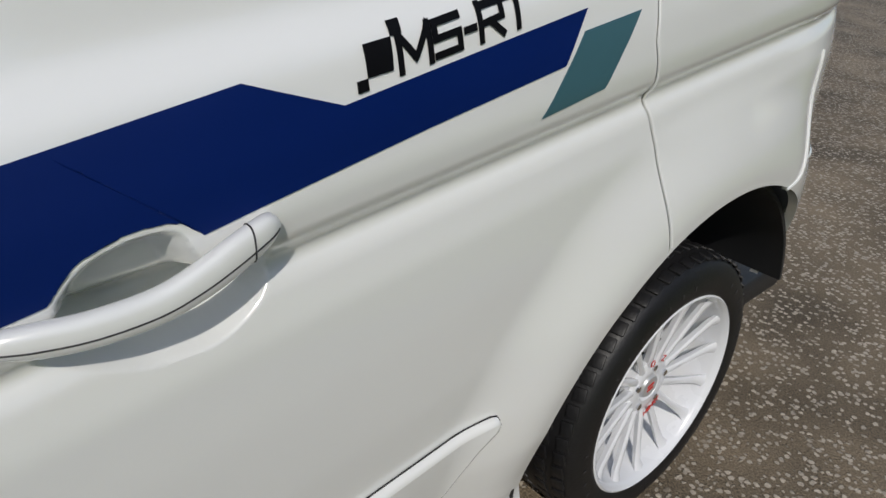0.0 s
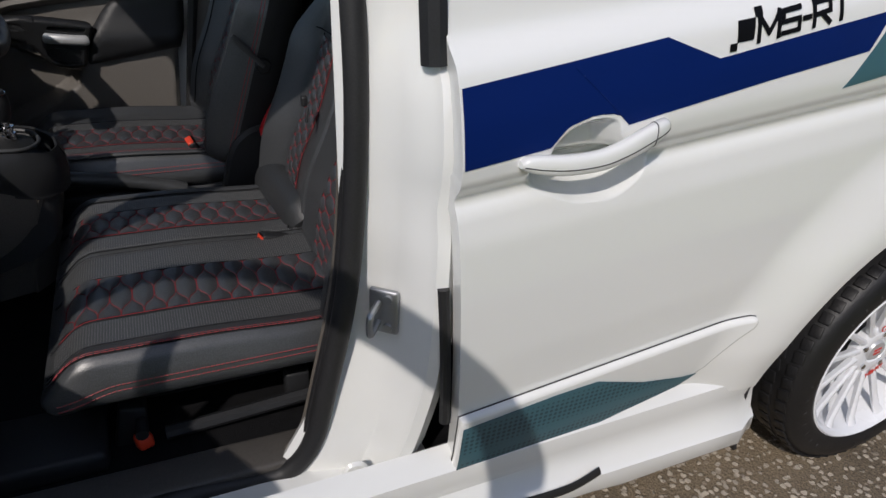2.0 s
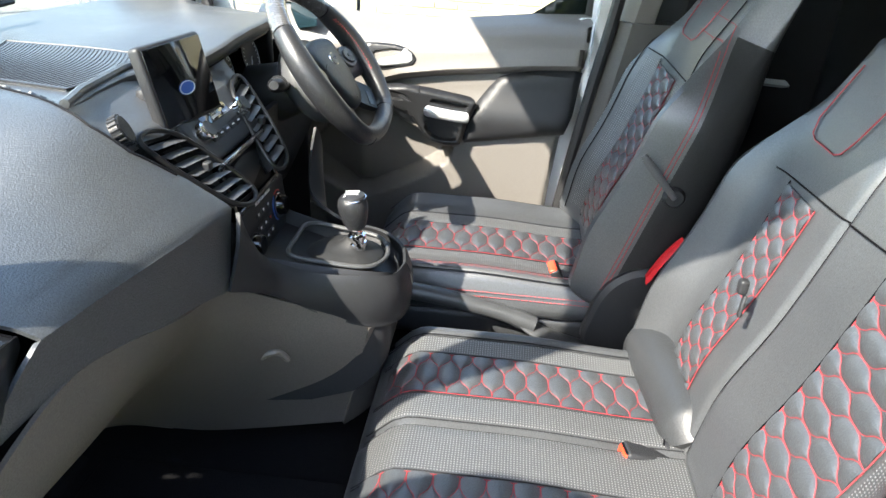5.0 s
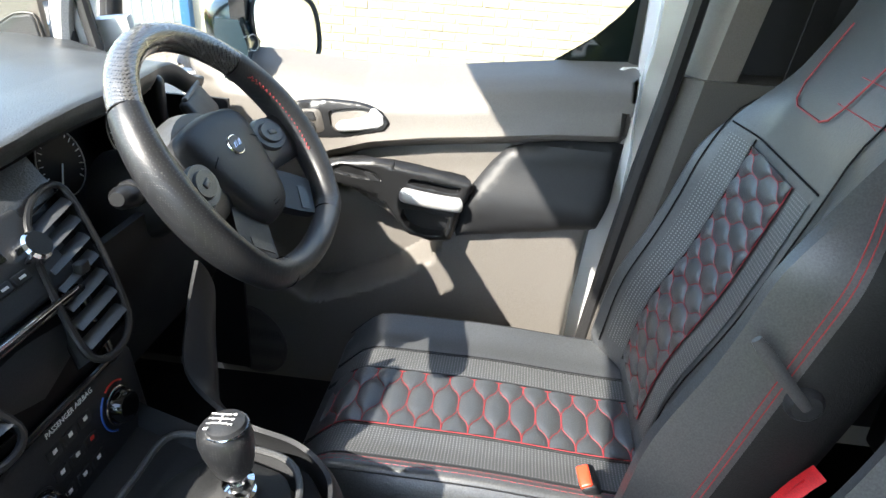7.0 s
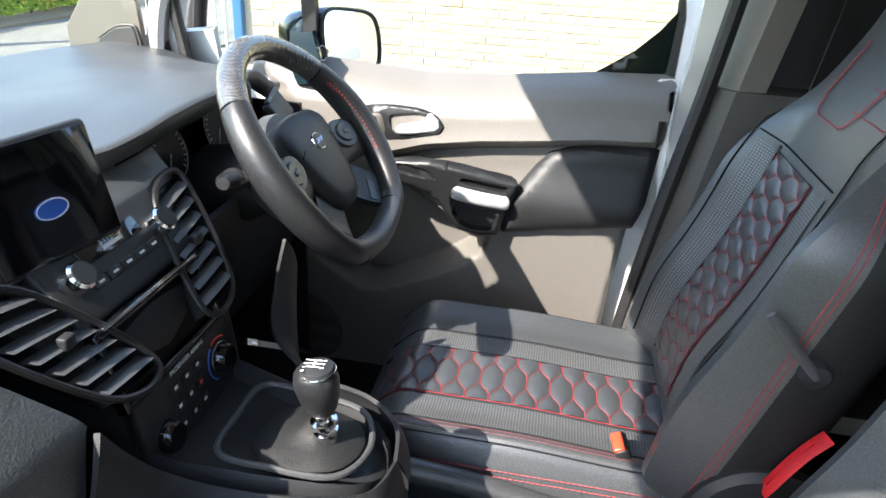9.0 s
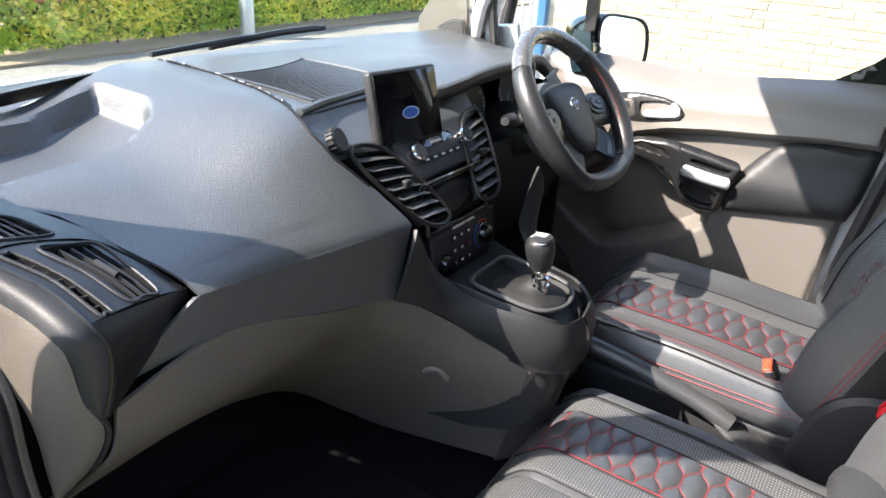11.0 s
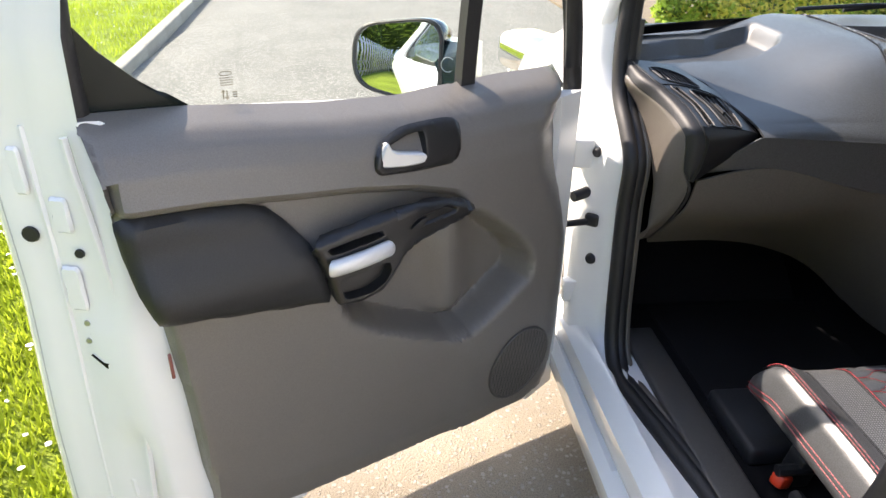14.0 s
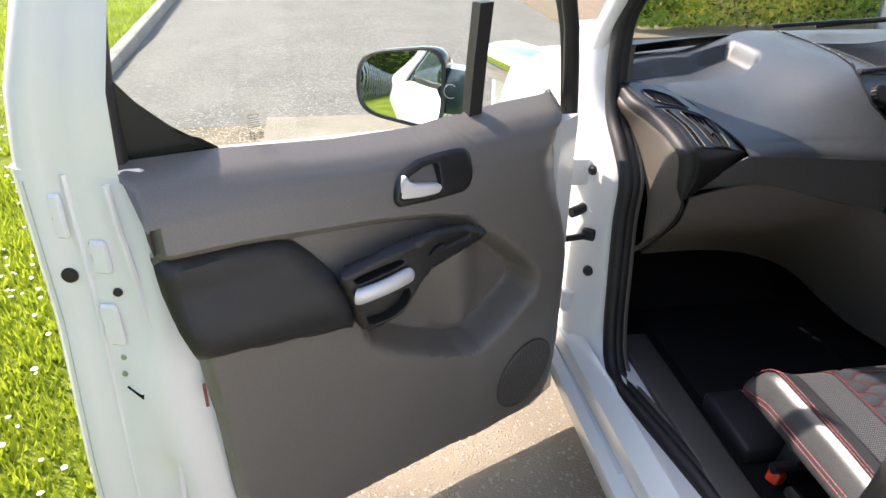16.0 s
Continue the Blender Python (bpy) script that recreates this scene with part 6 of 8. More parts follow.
for k in range(4):
    c = [pod_frame(lerp(lerp(.40, .42, t), lerp(.86, .72, t), (k + .5) / 4), t, -.010) for t in (lerp(.42, .945, j / 10) for j in range(11))]
    dpart("vent_slat", tube(c, .0052, 6, flat=(.45, 1.7)), BLACKP, "", vp)
for k in range(7):
    t0 = .47 + k * .072
    dpart("vent_slat", tube([pod_frame(.12, t0, -.006), pod_frame(.235, t0, -.006)], .0024, 6), BLACKP, "", vp)
dpart("vent_slat", tube([pod_frame(.178, lerp(.42, .965, j / 8), -.010) for j in range(9)], .003, 6), BLACKP, "", vp)
for t0 in (.60, .80):
    dpart("vent_slat", tube([pod_frame(.40, t0, -.016), pod_frame(.80, t0, -.016)], .0022, 6), BLACKP, "", vp)
dpart("vent_tab", tube([pod_frame(.615, .60, -.001), pod_frame(.605, .74, -.001)], .0042, 8), BLACKP, "", vp)
for pts in (((.40, .415), (.62, .405), (.86, .42), (.80, .68), (.725, .95), (.57, .955), (.42, .95), (.40, .68)), ((.125, .415), (.178, .41), (.23, .415), (.23, .70), (.23, .965), (.178, .97), (.125, .965), (.125, .70)), ((.19, .115), (.43, .105), (.67, .14), (.675, .22), (.66, .275), (.42, .28), (.20, .25), (.175, .18))):
    dpart("vent_rim", tube(smoothed([pod_frame(*p, .0008) for p in pts], 44, True), .0022, 6, closed=True), BLACKP, "", vp)
dpart("pod_joint", tube(smoothed([pod_frame(*p, .0006) for p in ((.03, .36), (.30, .33), (.62, .335), (.86, .38), (.95, .55), (.955, .80), (.965, .985))], 40), .0013, 5), BLACKV, "fine joint line", vp)
for k in range(6):
    s0 = lerp(.26, .62, k / 5)
    dpart("grille_bar", tube([pod_frame(s0, .11, -.002), pod_frame(s0 - .05, .275, -.002)], .0016, 5), BLACKP, "", vp)
for t0 in (.165, .22):
    dpart("grille_bar", tube([pod_frame(.18, t0 - .01, -.003), pod_frame(.67, t0 + .01, -.003)], .0016, 5), BLACKP, "", vp)
# hidden black block, added to stop light showing through the pod's gap
dpart("pod_core", moved(rbox(.09, .05, .06, .01, 2), pose(-.635, .90, .905)), BLACKV, "", vp)
# end cheek of the dash by the door
PE = [(-.788, 1.06, 1.018), (-.786, .990, 1.001), (-.759, .935, .982), (-.740, .866, .963), (-.732, .809, .940), (-.724, .802, .865), (-.708, .801, .815), (-.710, .851, .731), (-.711, .947, .633)]
PD = [(-.795, 1.14, 1.0), (-.778, 1.09, .972), (-.757, 1.03, .933), (-.750, .982, .896), (-.748, .921, .846), (-.748, .887, .80), (-.748, .882, .74), (-.748, .886, .679), (-.748, .97, .610)]
dpart("end_cheek", thicken(sheet(lambda s, t: table3(PE, t).lerp(table3(PD, t), s) + Vector((-.007, -.003, 0)) * math.sin(math.pi * s) ** .5, 16, 48), .006), GREYP, "taupe end panel")
dpart("end_joint", tube([table3(PE, lerp(.60, 1.0, k / 20)) + Vector((.004, -.002, 0)) for k in range(21)], .0035, 6), RUBBER, "dark joint")


# ---- centre panel ----
def stack_y(z):
    return table([(.72, .765), (.80, .785), (.88, .785), (.925, .788), (.985, .842), (1.012, .868), (1.03, .88), (1.10, .93)], z)


SX = [(.70, -.075, .110), (.80, -.100, .135), (.86, -.112, .118), (.92, -.130, .122), (1.00, -.180, .168), (1.022, -.19, .19)]
rings = []
for k in range(20):
    z = lerp(.70, 1.020, k / 19)
    x0, x1 = table([(a, b) for a, b, c in SX], z), table([(a, c) for a, b, c in SX], z)
    y = stack_y(z)
    rings.append([(x0 - .008, y + .10, z), (x0, y + .016, z), (x0 + .012, y + .002, z), (lerp(x0, x1, .5), y - .004, z), (x1 - .012, y + .002, z), (x1, y + .016, z), (x1 + .008, y + .10, z)])
stack = dpart("centre_panel", loft(rings, closed=False), BLACKP, "black centre panel")


def shoulder(s, t):
    y = lerp(.866 - .012 * math.sin(math.pi * s), table([(0, .945), (.15, .965), (.5, .98), (.8, .95), (1, .90)], s), t)
    xl, xr = edge_x(y) + .002, .185
    z = table([(0, 1.014), (.10, 1.026), (.45, 1.042), (.75, 1.058), (.92, 1.072), (1, 1.078)], t)
    return (lerp(xl, xr, s), y, z + .004 * (1 - t) * (1 - math.sin(math.pi * s)))


dpart("panel_shoulder", thicken(sheet(shoulder, 40, 20), .006), DASHP, "dark shoulder round the screen")
dpart("shoulder_ridge", tube([Vector(shoulder(k / 24 * .62, 1.0)) + Vector((0, -.002, .004)) for k in range(25)], .007, 8), DASHP, "rounded ridge")


# grooved loudspeaker cover, flush in the top
def spk(s, t):
    x = lerp(-.168, .075, s)
    y = lerp(.985, 1.225, t) - .025 * math.sin(math.pi * s) + .02 * s
    return Vector((x, y, top_z(x, y, True) + .0018))


sg = dpart("speaker_cover", thicken(sheet(spk, 24, 10), .004), DASHP, "grooved loudspeaker cover")
for k in range(34):
    dpart("groove", tube([spk(lerp(.04, .96, j / 12), (k + .5) / 34) for j in range(13)], .0011, 5), BLACKP, "", sg)
dpart("cover_joint", tube([spk(0, k / 10) for k in range(11)] + [spk(k / 10, 1) for k in range(1, 11)] + [spk(1, 1 - k / 10) for k in range(1, 11)] + [spk(1 - k / 10, 0) for k in range(1, 10)], .0018, 5, closed=True), BLACKP, "", sg)


def angled(x0, x1, z0, z1, off=0.0):
    """The plane of the stack's face between two heights; returns its frame."""
    y0, y1 = stack_y(z0) - off, stack_y(z1) - off
    o = Vector(((x0 + x1) / 2, (y0 + y1) / 2, (z0 + z1) / 2))
    up = Vector((0, y1 - y0, z1 - z0))
    h = up.length
    up.normalize()
    return Matrix((((1, 0, 0, o.x)), (0, up.y, -up.z, o.y), (0, up.z, up.y, o.z), (0, 0, 0, 1))), x1 - x0, h


# screen (local x right, y up its face, z towards the seats)
def facing(o, tilt, yaw=0):
    return Matrix.Translation(o) @ pose(0, 0, 0, 0, 0, yaw) @ pose(0, 0, 0, 90 - tilt, 0, 0)


SM = facing((-.050, .872, 1.074), 14, -8)
sc = dpart("infotainment_screen", moved(rbox(.164, .132, .022, .008, 3), SM), BLACKP, "black tablet screen with a blue oval badge")
dpart("screen_glass", moved(rbox(.152, .120, .003, .0012, 2), SM @ pose(0, 0, .0112)), SCREEN, "glossy black glass", sc)
oval = disc(1, .0012, 32)
dpart("badge_oval", moved(moved(oval, Matrix.Diagonal((.021, .011, 1, 1))), SM @ pose(-.0, -.012, .0128)), BLUEMARK, "blue oval mark", sc)
dpart("badge_ring", tube([SM @ Vector((.0 + .0195 * math.cos(a), -.012 + .0097 * math.sin(a), .0142)) for a in (2 * math.pi * k / 28 for k in range(28))], .0007, 5, closed=True), WHITEMARK, "", sc)
dpart("screen_stand", moved(rbox(.10, .05, .05, .012, 2), pose(-.03, .91, 1.04)), BLACKP, "", sc)
# radio strip with two knobs
RM, rw, rh = angled(-.152, .141, .945, 1.02)
rd = dpart("radio_panel", moved(rbox(.225, rh * .95, .018, .007, 3), RM @ pose(.012, .004, .004)), BLACKP, "black radio panel")
for x in (-.078, .078):
    kn = dpart("radio_knob", moved(disc(.0185, .020, 32, .0165, .003), RM @ pose(x + .012, .004, .012)), CHROME, "silver-edged knob", rd)
    dpart("radio_knob_face", moved(disc(.0135, .002, 28), RM @ pose(x + .012, .004, .0325)), BLACKP, "", rd)
for k in range(5):
    dpart("radio_button", moved(rbox(.022, .012, .004, .0018, 2), RM @ pose(-.040 + k * .025, -.012, .0135)), BLACKP, "", rd)
    dpart("button_mark", moved(rbox(.009, .0028, .001, .0003, 1), RM @ pose(-.040 + k * .025, -.012, .0162)), WHITEMARK, "", rd)
dpart("radio_bar", moved(rbox(.105, .022, .003, .001, 2), RM @ pose(.012, .020, .0135)), PIANO, "", rd)
dpart("radio_mark", moved(rbox(.035, .0045, .001, .0003, 1), RM @ pose(.012, .016, .0155)), WHITEMARK, "", rd)
# shiny lower edge and the open cubby, its shade a flat black sheet
CM, cw, ch = angled(-.120, .118, .862, .945)
fr = dpart("cubby_surround", joined(moved(rbox(.205, .012, .016, .004, 2), CM @ pose(0, .045, .008)), moved(rbox(.205, .010, .016, .004, 2), CM @ pose(0, -.042, .008)), moved(rbox(.012, .098, .016, .004, 2), CM @ pose(-.100, 0, .008)), moved(rbox(.012, .098, .016, .004, 2), CM @ pose(.100, 0, .008))), PIANO, "gloss black cubby surround")
dpart("cubby_hollow", moved(rbox(.190, .078, .004, .002, 1), CM @ pose(0, 0, .0065)), BLACKV, "dark cubby", fr)
dpart("chrome_line", moved(rbox(.185, .004, .004, .001, 1), CM @ pose(0, .050, .017)), CHROME, "", fr)


# slanted vents beside the screen
def slant_vent(sgn):
    xo = -.010
    P = [Vector(p) for p in ((-.214, .862, 1.024), (-.128, .850, 1.014), (-.060, .756, .902), (-.140, .758, .906))]
    if sgn > 0:
        P = [Vector((2 * xo - p.x, p.y, p.z)) for p in P]
    nrm = (P[1] - P[0]).cross(P[3] - P[0]).normalized()
    if nrm.y > 0:
        nrm = -nrm
    c0 = sum(P, Vector()) / 4
    rim = dpart("vent_surround", tube(smoothed([c0.lerp(p, .95) + nrm * .002 for p in P], 36, True), .0042, 8, closed=True), BLACKG, "gloss black vent surround")
    dpart("vent_well", loft([[p - nrm * .014 for p in P], [p - nrm * .020 for p in P]]), BLACKV, "", rim)
    dpart("vent_wall", loft([[p - nrm * .018 for p in P], [p + nrm * .001 for p in P]], caps=False), BLACKP, "", rim)
    for k in range(7):
        t = (k + .7) / 7.4
        a, b = P[0].lerp(P[3], t), P[1].lerp(P[2], t)
        along = (P[3] - P[0]).normalized()
        ax = (along * .80 + nrm * .60).normalized()
        q = [a.lerp(b, .05), a.lerp(b, .5) + nrm * .003, a.lerp(b, .95)]
        dpart("vent_slat", loft([[p + ax * .0095, p + nrm * .0018 , p - ax * .0095, p - nrm * .0018] for p in q]), VENTP, "", rim)
    dpart("vent_tab", moved(rbox(.016, .012, .014, .003, 2), Matrix.Translation(P[0].lerp(P[2], .52) + nrm * .010)), BLACKP, "", rim)


slant_vent(-1)
slant_vent(1)
# climate panel with dials
HM, hw, hh = angled(-.09, .135, .745, .862)
cp = dpart("climate_panel", moved(rbox(.235, hh * .98, .016, .012, 3), HM @ pose(0, 0, .004)), BLACKP, "black climate panel")
for x, c in ((-.078, "plain"), (.060, "dial")):
    dpart("climate_dial", moved(disc(.021, .018, 32, .019, .003), HM @ pose(x, .006 if c == "dial" else -.012, .011)), PIANO, "round black dial", cp)
    dpart("dial_ring", tube([HM @ Vector((x + .0215 * math.cos(a), (.006 if c == "dial" else -.012) + .0215 * math.sin(a), .014)) for a in (2 * math.pi * k / 28 for k in range(28))], .0016, 6, closed=True), CHROME if c == "dial" else BLACKP, "", cp)
for cc, a0, a1 in ((BLUEMARK, 2.2, 4.3), (REDV, .9, 2.0)):
    dpart("dial_scale", tube([HM @ Vector((.060 + .0285 * math.cos(lerp(a0, a1, k / 12)), .006 + .0285 * math.sin(lerp(a0, a1, k / 12)), .0125)) for k in range(13)], .0013, 5), cc, "coloured scale", cp)
for k in range(3):
    for j in range(3):
        dpart("climate_button", moved(rbox(.020, .013, .003, .001, 1), HM @ pose(-.042 + k * .025, .028 - j * .026, .0125)), BLACKP, "", cp)
        dpart("button_mark", moved(rbox(.006, .0045, .001, .0003, 1), HM @ pose(-.042 + k * .025, .030 - j * .026, .0143)), WHITEMARK if (k, j) != (2, 1) else REDV, "", cp)


def letters_on(name, text, size, M, material, parent, label):
    cu = bpy.data.curves.new("text", "FONT")
    cu.body, cu.size, cu.extrude, cu.resolution_u = text, size, .0003, 2
    tmp = new("text_tmp", cu)
    me = bpy.data.meshes.new_from_object(tmp)
    bpy.data.objects.remove(tmp)
    bm = bmesh.new()
    bm.from_mesh(me)
    bpy.data.meshes.remove(me)
    ob = part(name, moved(bm, M), material, parent, label, smooth=False)
    return ob


letters_on("panel_lettering", "PASSENGER AIRBAG", .0085, HM @ pose(-.045, .047, .0128), WHITEMARK, cp, "white lettering PASSENGER AIRBAG")
letters_on("radio_lettering", "SYNC", .013, RM @ pose(-.006, .020, .0160), WHITEMARK, rd, "white lettering SYNC")
# thumb wheel on the stack's shoulder
tw = dpart("thumb_wheel", moved(disc(.022, .016, 28, .022, .003), pose(-.222, .886, 1.040, 62, 0, 18)), BLACKP, "ribbed thumb wheel")
for k in range(18):
    a = 2 * math.pi * k / 18
    dpart("wheel_rib", moved(rbox(.003, .003, .014, .001, 1), pose(-.222, .886, 1.040, 62, 0, 18) @ pose(.0222 * math.cos(a), .0222 * math.sin(a), .008)), BLACKP, "", tw)


# ---- instruments ----
dpart("instrument_face", thicken(sheet(lambda s, t: (lerp(.13, .60, s), lerp(.955, .992, t), lerp(.90, 1.078, t)), 4, 4), .004), FRIT, "black instrument face")
dpart("hood_lining", thicken(sheet(lambda s, t: (lerp(.12, .575, s), lerp(yf(lerp(.12, .575, s)) + .014, .995, t), lerp(top_z(lerp(.12, .575, s), yf(lerp(.12, .575, s)) + .012, True) - .032, 1.066, t)), 30, 6), .004), BLACKV, "black lining under the hood")
dpart("hood_end", rbox(.026, .085, .105, .012, 4, lambda q: Vector((.552 + q.x + .25 * (q.y + .04) * .4, .962 + q.y, 1.020 + q.z)), (1, 3, 3)), BLACKG, "rounded black end of the hood")
for cx in (.311, .470):
    CMx = facing((cx, .948, 1.004), 14)
    g = dpart("gauge", moved(disc(.044, .003, 40), CMx), BLACKV, "round dial")
    for k in range(21):
        a = radians(225 - k * 13.5)
        dpart("gauge_mark", moved(rbox(.0075 if k % 2 == 0 else .004, .0012, .001, .0003, 1), CMx @ Matrix.Rotation(a, 4, "Z") @ pose(.038, 0, .0038)), WHITEMARK, "", g)
    dpart("needle", moved(rbox(.034, .0018, .002, .0006, 1), CMx @ Matrix.Rotation(radians(238), 4, "Z") @ pose(.018, 0, .005)), WHITEMARK, "", g)
    dpart("gauge_ring", tube([CMx @ Vector((.045 * math.cos(a), .045 * math.sin(a), .003)) for a in (2 * math.pi * k / 36 for k in range(36))], .0012, 5, closed=True), GALV, "", g)
# silver plate whose pale colour stands in for the display's brightness
dpart("instrument_trim", moved(rbox(.026, .006, .052, .003, 2), pose(.168, .925, 1.045, -14, 0, 22)), SILVER, "silver trim at the hood's side")
dpart("lower_dash_right", thicken(sheet(lambda s, t: (lerp(.17, .76, s), lerp(.835, .98, t ** 1.3), lerp(.955, .60, t)), 12, 14), .01), BLACKP, "black lower dash")
dpart("driver_kick_panel", thicken(sheet(lambda s, t: (.752 + .01 * math.sin(3 * s), lerp(.90, 1.42, s), lerp(.37, .99, t)), 8, 10), .008), BLACKP, "dark panel at the footwell's side")
dvt = dpart("driver_vent", moved(rbox(.15, .02, .07, .015, 3), pose(.640, .905, 1.000, -38, 0, 16)), BLACKP, "black outer vent")
for k in range(4):
    dpart("vent_slat", moved(rbox(.13, .012, .008, .003, 2), pose(.640, .892 + k * .009, .982 + k * .015, -38, 0, 16)), DASHP, "", dvt)
dpart("column_shroud", loft([[(.352 + .052 * math.cos(a) * r, y + .01 * math.sin(a), zc + .050 * math.sin(a) * r) for a in (2 * math.pi * k / 20 for k in range(20))] for y, zc, r in ((.90, .945, 1.3), (.84, .958, 1.25), (.79, .975, 1.1), (.765, .985, .9))]), BLACKP, "black column shroud")
for sgn in (-1, 1):
    st = tube(smoothed([(.352 + sgn * .05, .81, .985), (.352 + sgn * .10, .80, 1.0), (.352 + sgn * .155, .80, 1.012)], 10), [.011, .011, .011, .012, .013, .015, .017, .0175, .0165, .010], 12, flat=(1.0, .85))
    sk = dpart("stalk", st, BLACKG, "black column stalk")
    dpart("stalk_ring", moved(disc(.0178, .010, 24, .0172, .002), Matrix.Translation((.352 + sgn * .128, .80, 1.007)) @ Matrix.Rotation(radians(90), 4, "Y")), BLACKP, "", sk)

# corner speakers in the pillar foot
MESH = dotted(mat("tweeter_mesh", (.05, .05, .05), .5), 330, .27, (.008, .008, .008), .8)
base = Matrix(((0, 0, 1, -.735), (-1, 0, 0, 1.375), (0, 1, 0, 1.035), (0, 0, 0, 1)))
cs = dpart("corner_panel", moved(plate([(-.02, -.03), (.20, -.03), (.185, .11), (.11, .11)], .01, .003), base @ pose(0, 0, -.012)), DOORD, "dark corner panel")
dpart("tweeter_grille", moved(plate([(.0, 0), (.155, .012), (.158, .075), (.145, .088), (.115, .086)], .012, .004), base), MESH, "pierced tweeter grille", cs)
base = Matrix(((0, 0, -1, .748), (-1, 0, 0, 1.36), (0, 1, 0, 1.02), (0, 0, 0, 1)))
cs = dpart("corner_panel", moved(plate([(-.06, -.03), (.127, -.03), (.115, .14), (.095, .24), (.02, .20), (-.06, .09)], .010, .004), base), GREYP, "taupe corner panel")
dpart("tweeter_grille", moved(plate([(.0, .003), (.098, .010), (.118, .018), (.106, .094), (.096, .101), (.062, .097), (.018, .071)], .010, .004), base @ pose(0, 0, .008)), MESH, "pierced tweeter grille", cs)
dpart("tweeter_rim", tube([base @ Vector((x, y, .014)) for x, y in smoothed_2d([(.0, .001), (.05, .004), (.100, .008), (.120, .018), (.114, .06), (.107, .096), (.096, .103), (.062, .099), (.018, .073)], 40)], .0022, 6), DOORD, "", cs)

# ---- console, gear lever, handbrake ----
cons = thing("centre_console", "dark centre console with a gear lever gaiter", "console", (0.0, 0.65, 0.35))
CINV = Matrix.Translation((0, -.65, -.35))


def cpart(name, bm, material, label="", parent=None):
    ob = part(name, bm, material, parent or cons, label)
    if parent is None:
        ob.matrix_parent_inverse = CINV
    return ob


def con_ring(y, w0, w1, zt, zb, cx):
    return [(cx - w1, y, zb), (cx - w0 - .012, y, lerp(zb, zt, .62)), (cx - w0 - .006, y, zt - .022), (cx - w0 + .008, y, zt), (cx - w0 + .020, y, zt - .026), (cx + w0 - .020, y, zt - .026), (cx + w0 - .008, y, zt), (cx + w0 + .006, y, zt - .022), (cx + w0 + .012, y, lerp(zb, zt, .62)), (cx + w1, y, zb)]


cr = [con_ring(y, *a) for y, *a in ((.80, .11, .15, .80, .55, .018), (.74, .105, .14, .782, .50, .018), (.66, .092, .125, .768, .50, .018), (.58, .078, .11, .758, .52, .018), (.545, .066, .095, .752, .55, .018), (.525, .045, .07, .742, .58, .018), (.518, .02, .03, .728, .62, .018))]
cpart("console_shell", loft(cr, closed=True), BLACKP, "dark console")
FT = [(-.199, .734, .922), (-.165, .736, .864), (-.124, .724, .803), (-.092, .655, .768), (-.072, .570, .760), (-.040, .524, .748), (.018, .510, .742)]
FB = [(-.237, .742, .806), (-.180, .716, .772), (-.127, .686, .726), (-.092, .625, .682), (-.070, .556, .656), (-.035, .512, .652), (.018, .500, .650)]


def flank(sgn):
    def f(s, t):
        a, b = table3(FT, s), table3(FB, s)
        p = a.lerp(b, t) + Vector((-.006, -.008, .004)) * math.sin(math.pi * min(1, t * 1.1)) ** .8
        return p if sgn < 0 else Vector((.036 - p.x, p.y, p.z))
    return f


for sgn in (-1, 1):
    cpart("console_flank", thicken(sheet(flank(sgn), 60, 16), .006), BLACKP, "dark grained console edge")
cpart("console_skirt", thicken(sheet(lambda s, t: (lerp(.17, .10, s ** .7), lerp(.86, .535, s), lerp(.40 + .16 * s, lerp(.735, .668, s), t)), 20, 16), .008), BLACKP, "dark console side")
cpart("console_front", thicken(sheet(lambda s, t: (lerp(-.072, .108, s), .560 - .045 * math.sin(math.pi * s) + .05 * (1 - t), lerp(.42, .654, t)), 16, 8), .006), GREYP, "taupe console end")
cpart("coat_hook", tube(smoothed([(-.158, .735, .622), (-.160, .718, .636), (-.152, .700, .636), (-.138, .690, .612)], 12), .006, 8), GREYS, "moulded bag hook")
cpart("gaiter_frame", tube(smoothed([(-.050, .705, .777), (.018, .712, .778), (.082, .705, .777), (.088, .64, .770), (.078, .565, .762), (.018, .540, .758), (-.042, .565, .762), (-.054, .64, .770)], 48, True), .0042, 8, closed=True), MATTED, "satin gaiter frame")
cpart("gaiter", loft([[(.018 + r * .062 * math.cos(a) * (1 + .06 * math.sin(5 * a + k)), .62 + dy + r * .072 * math.sin(a), z) for a in (2 * math.pi * j / 28 for j in range(28))] for k, (r, z, dy) in enumerate(((1, .757, 0), (.88, .763, 0), (.6, .768, -.004), (.38, .774, -.010), (.27, .781, -.014), (.22, .790, -.018)))]), SEATSIDE, "black leather gaiter")
gear = thing("gear_lever", "gear lever with a metal collar and black knob", "gear lever", (.010, .600, .81))
GM = pose(.010, .592, .770, -6, -4, 0)
GI = Matrix.Translation((-.010, -.600, -.81))


def gpart(name, bm, material, label=""):
    ob = part(name, moved(bm, GM), material, gear, label)
    ob.matrix_parent_inverse = GI
    return ob


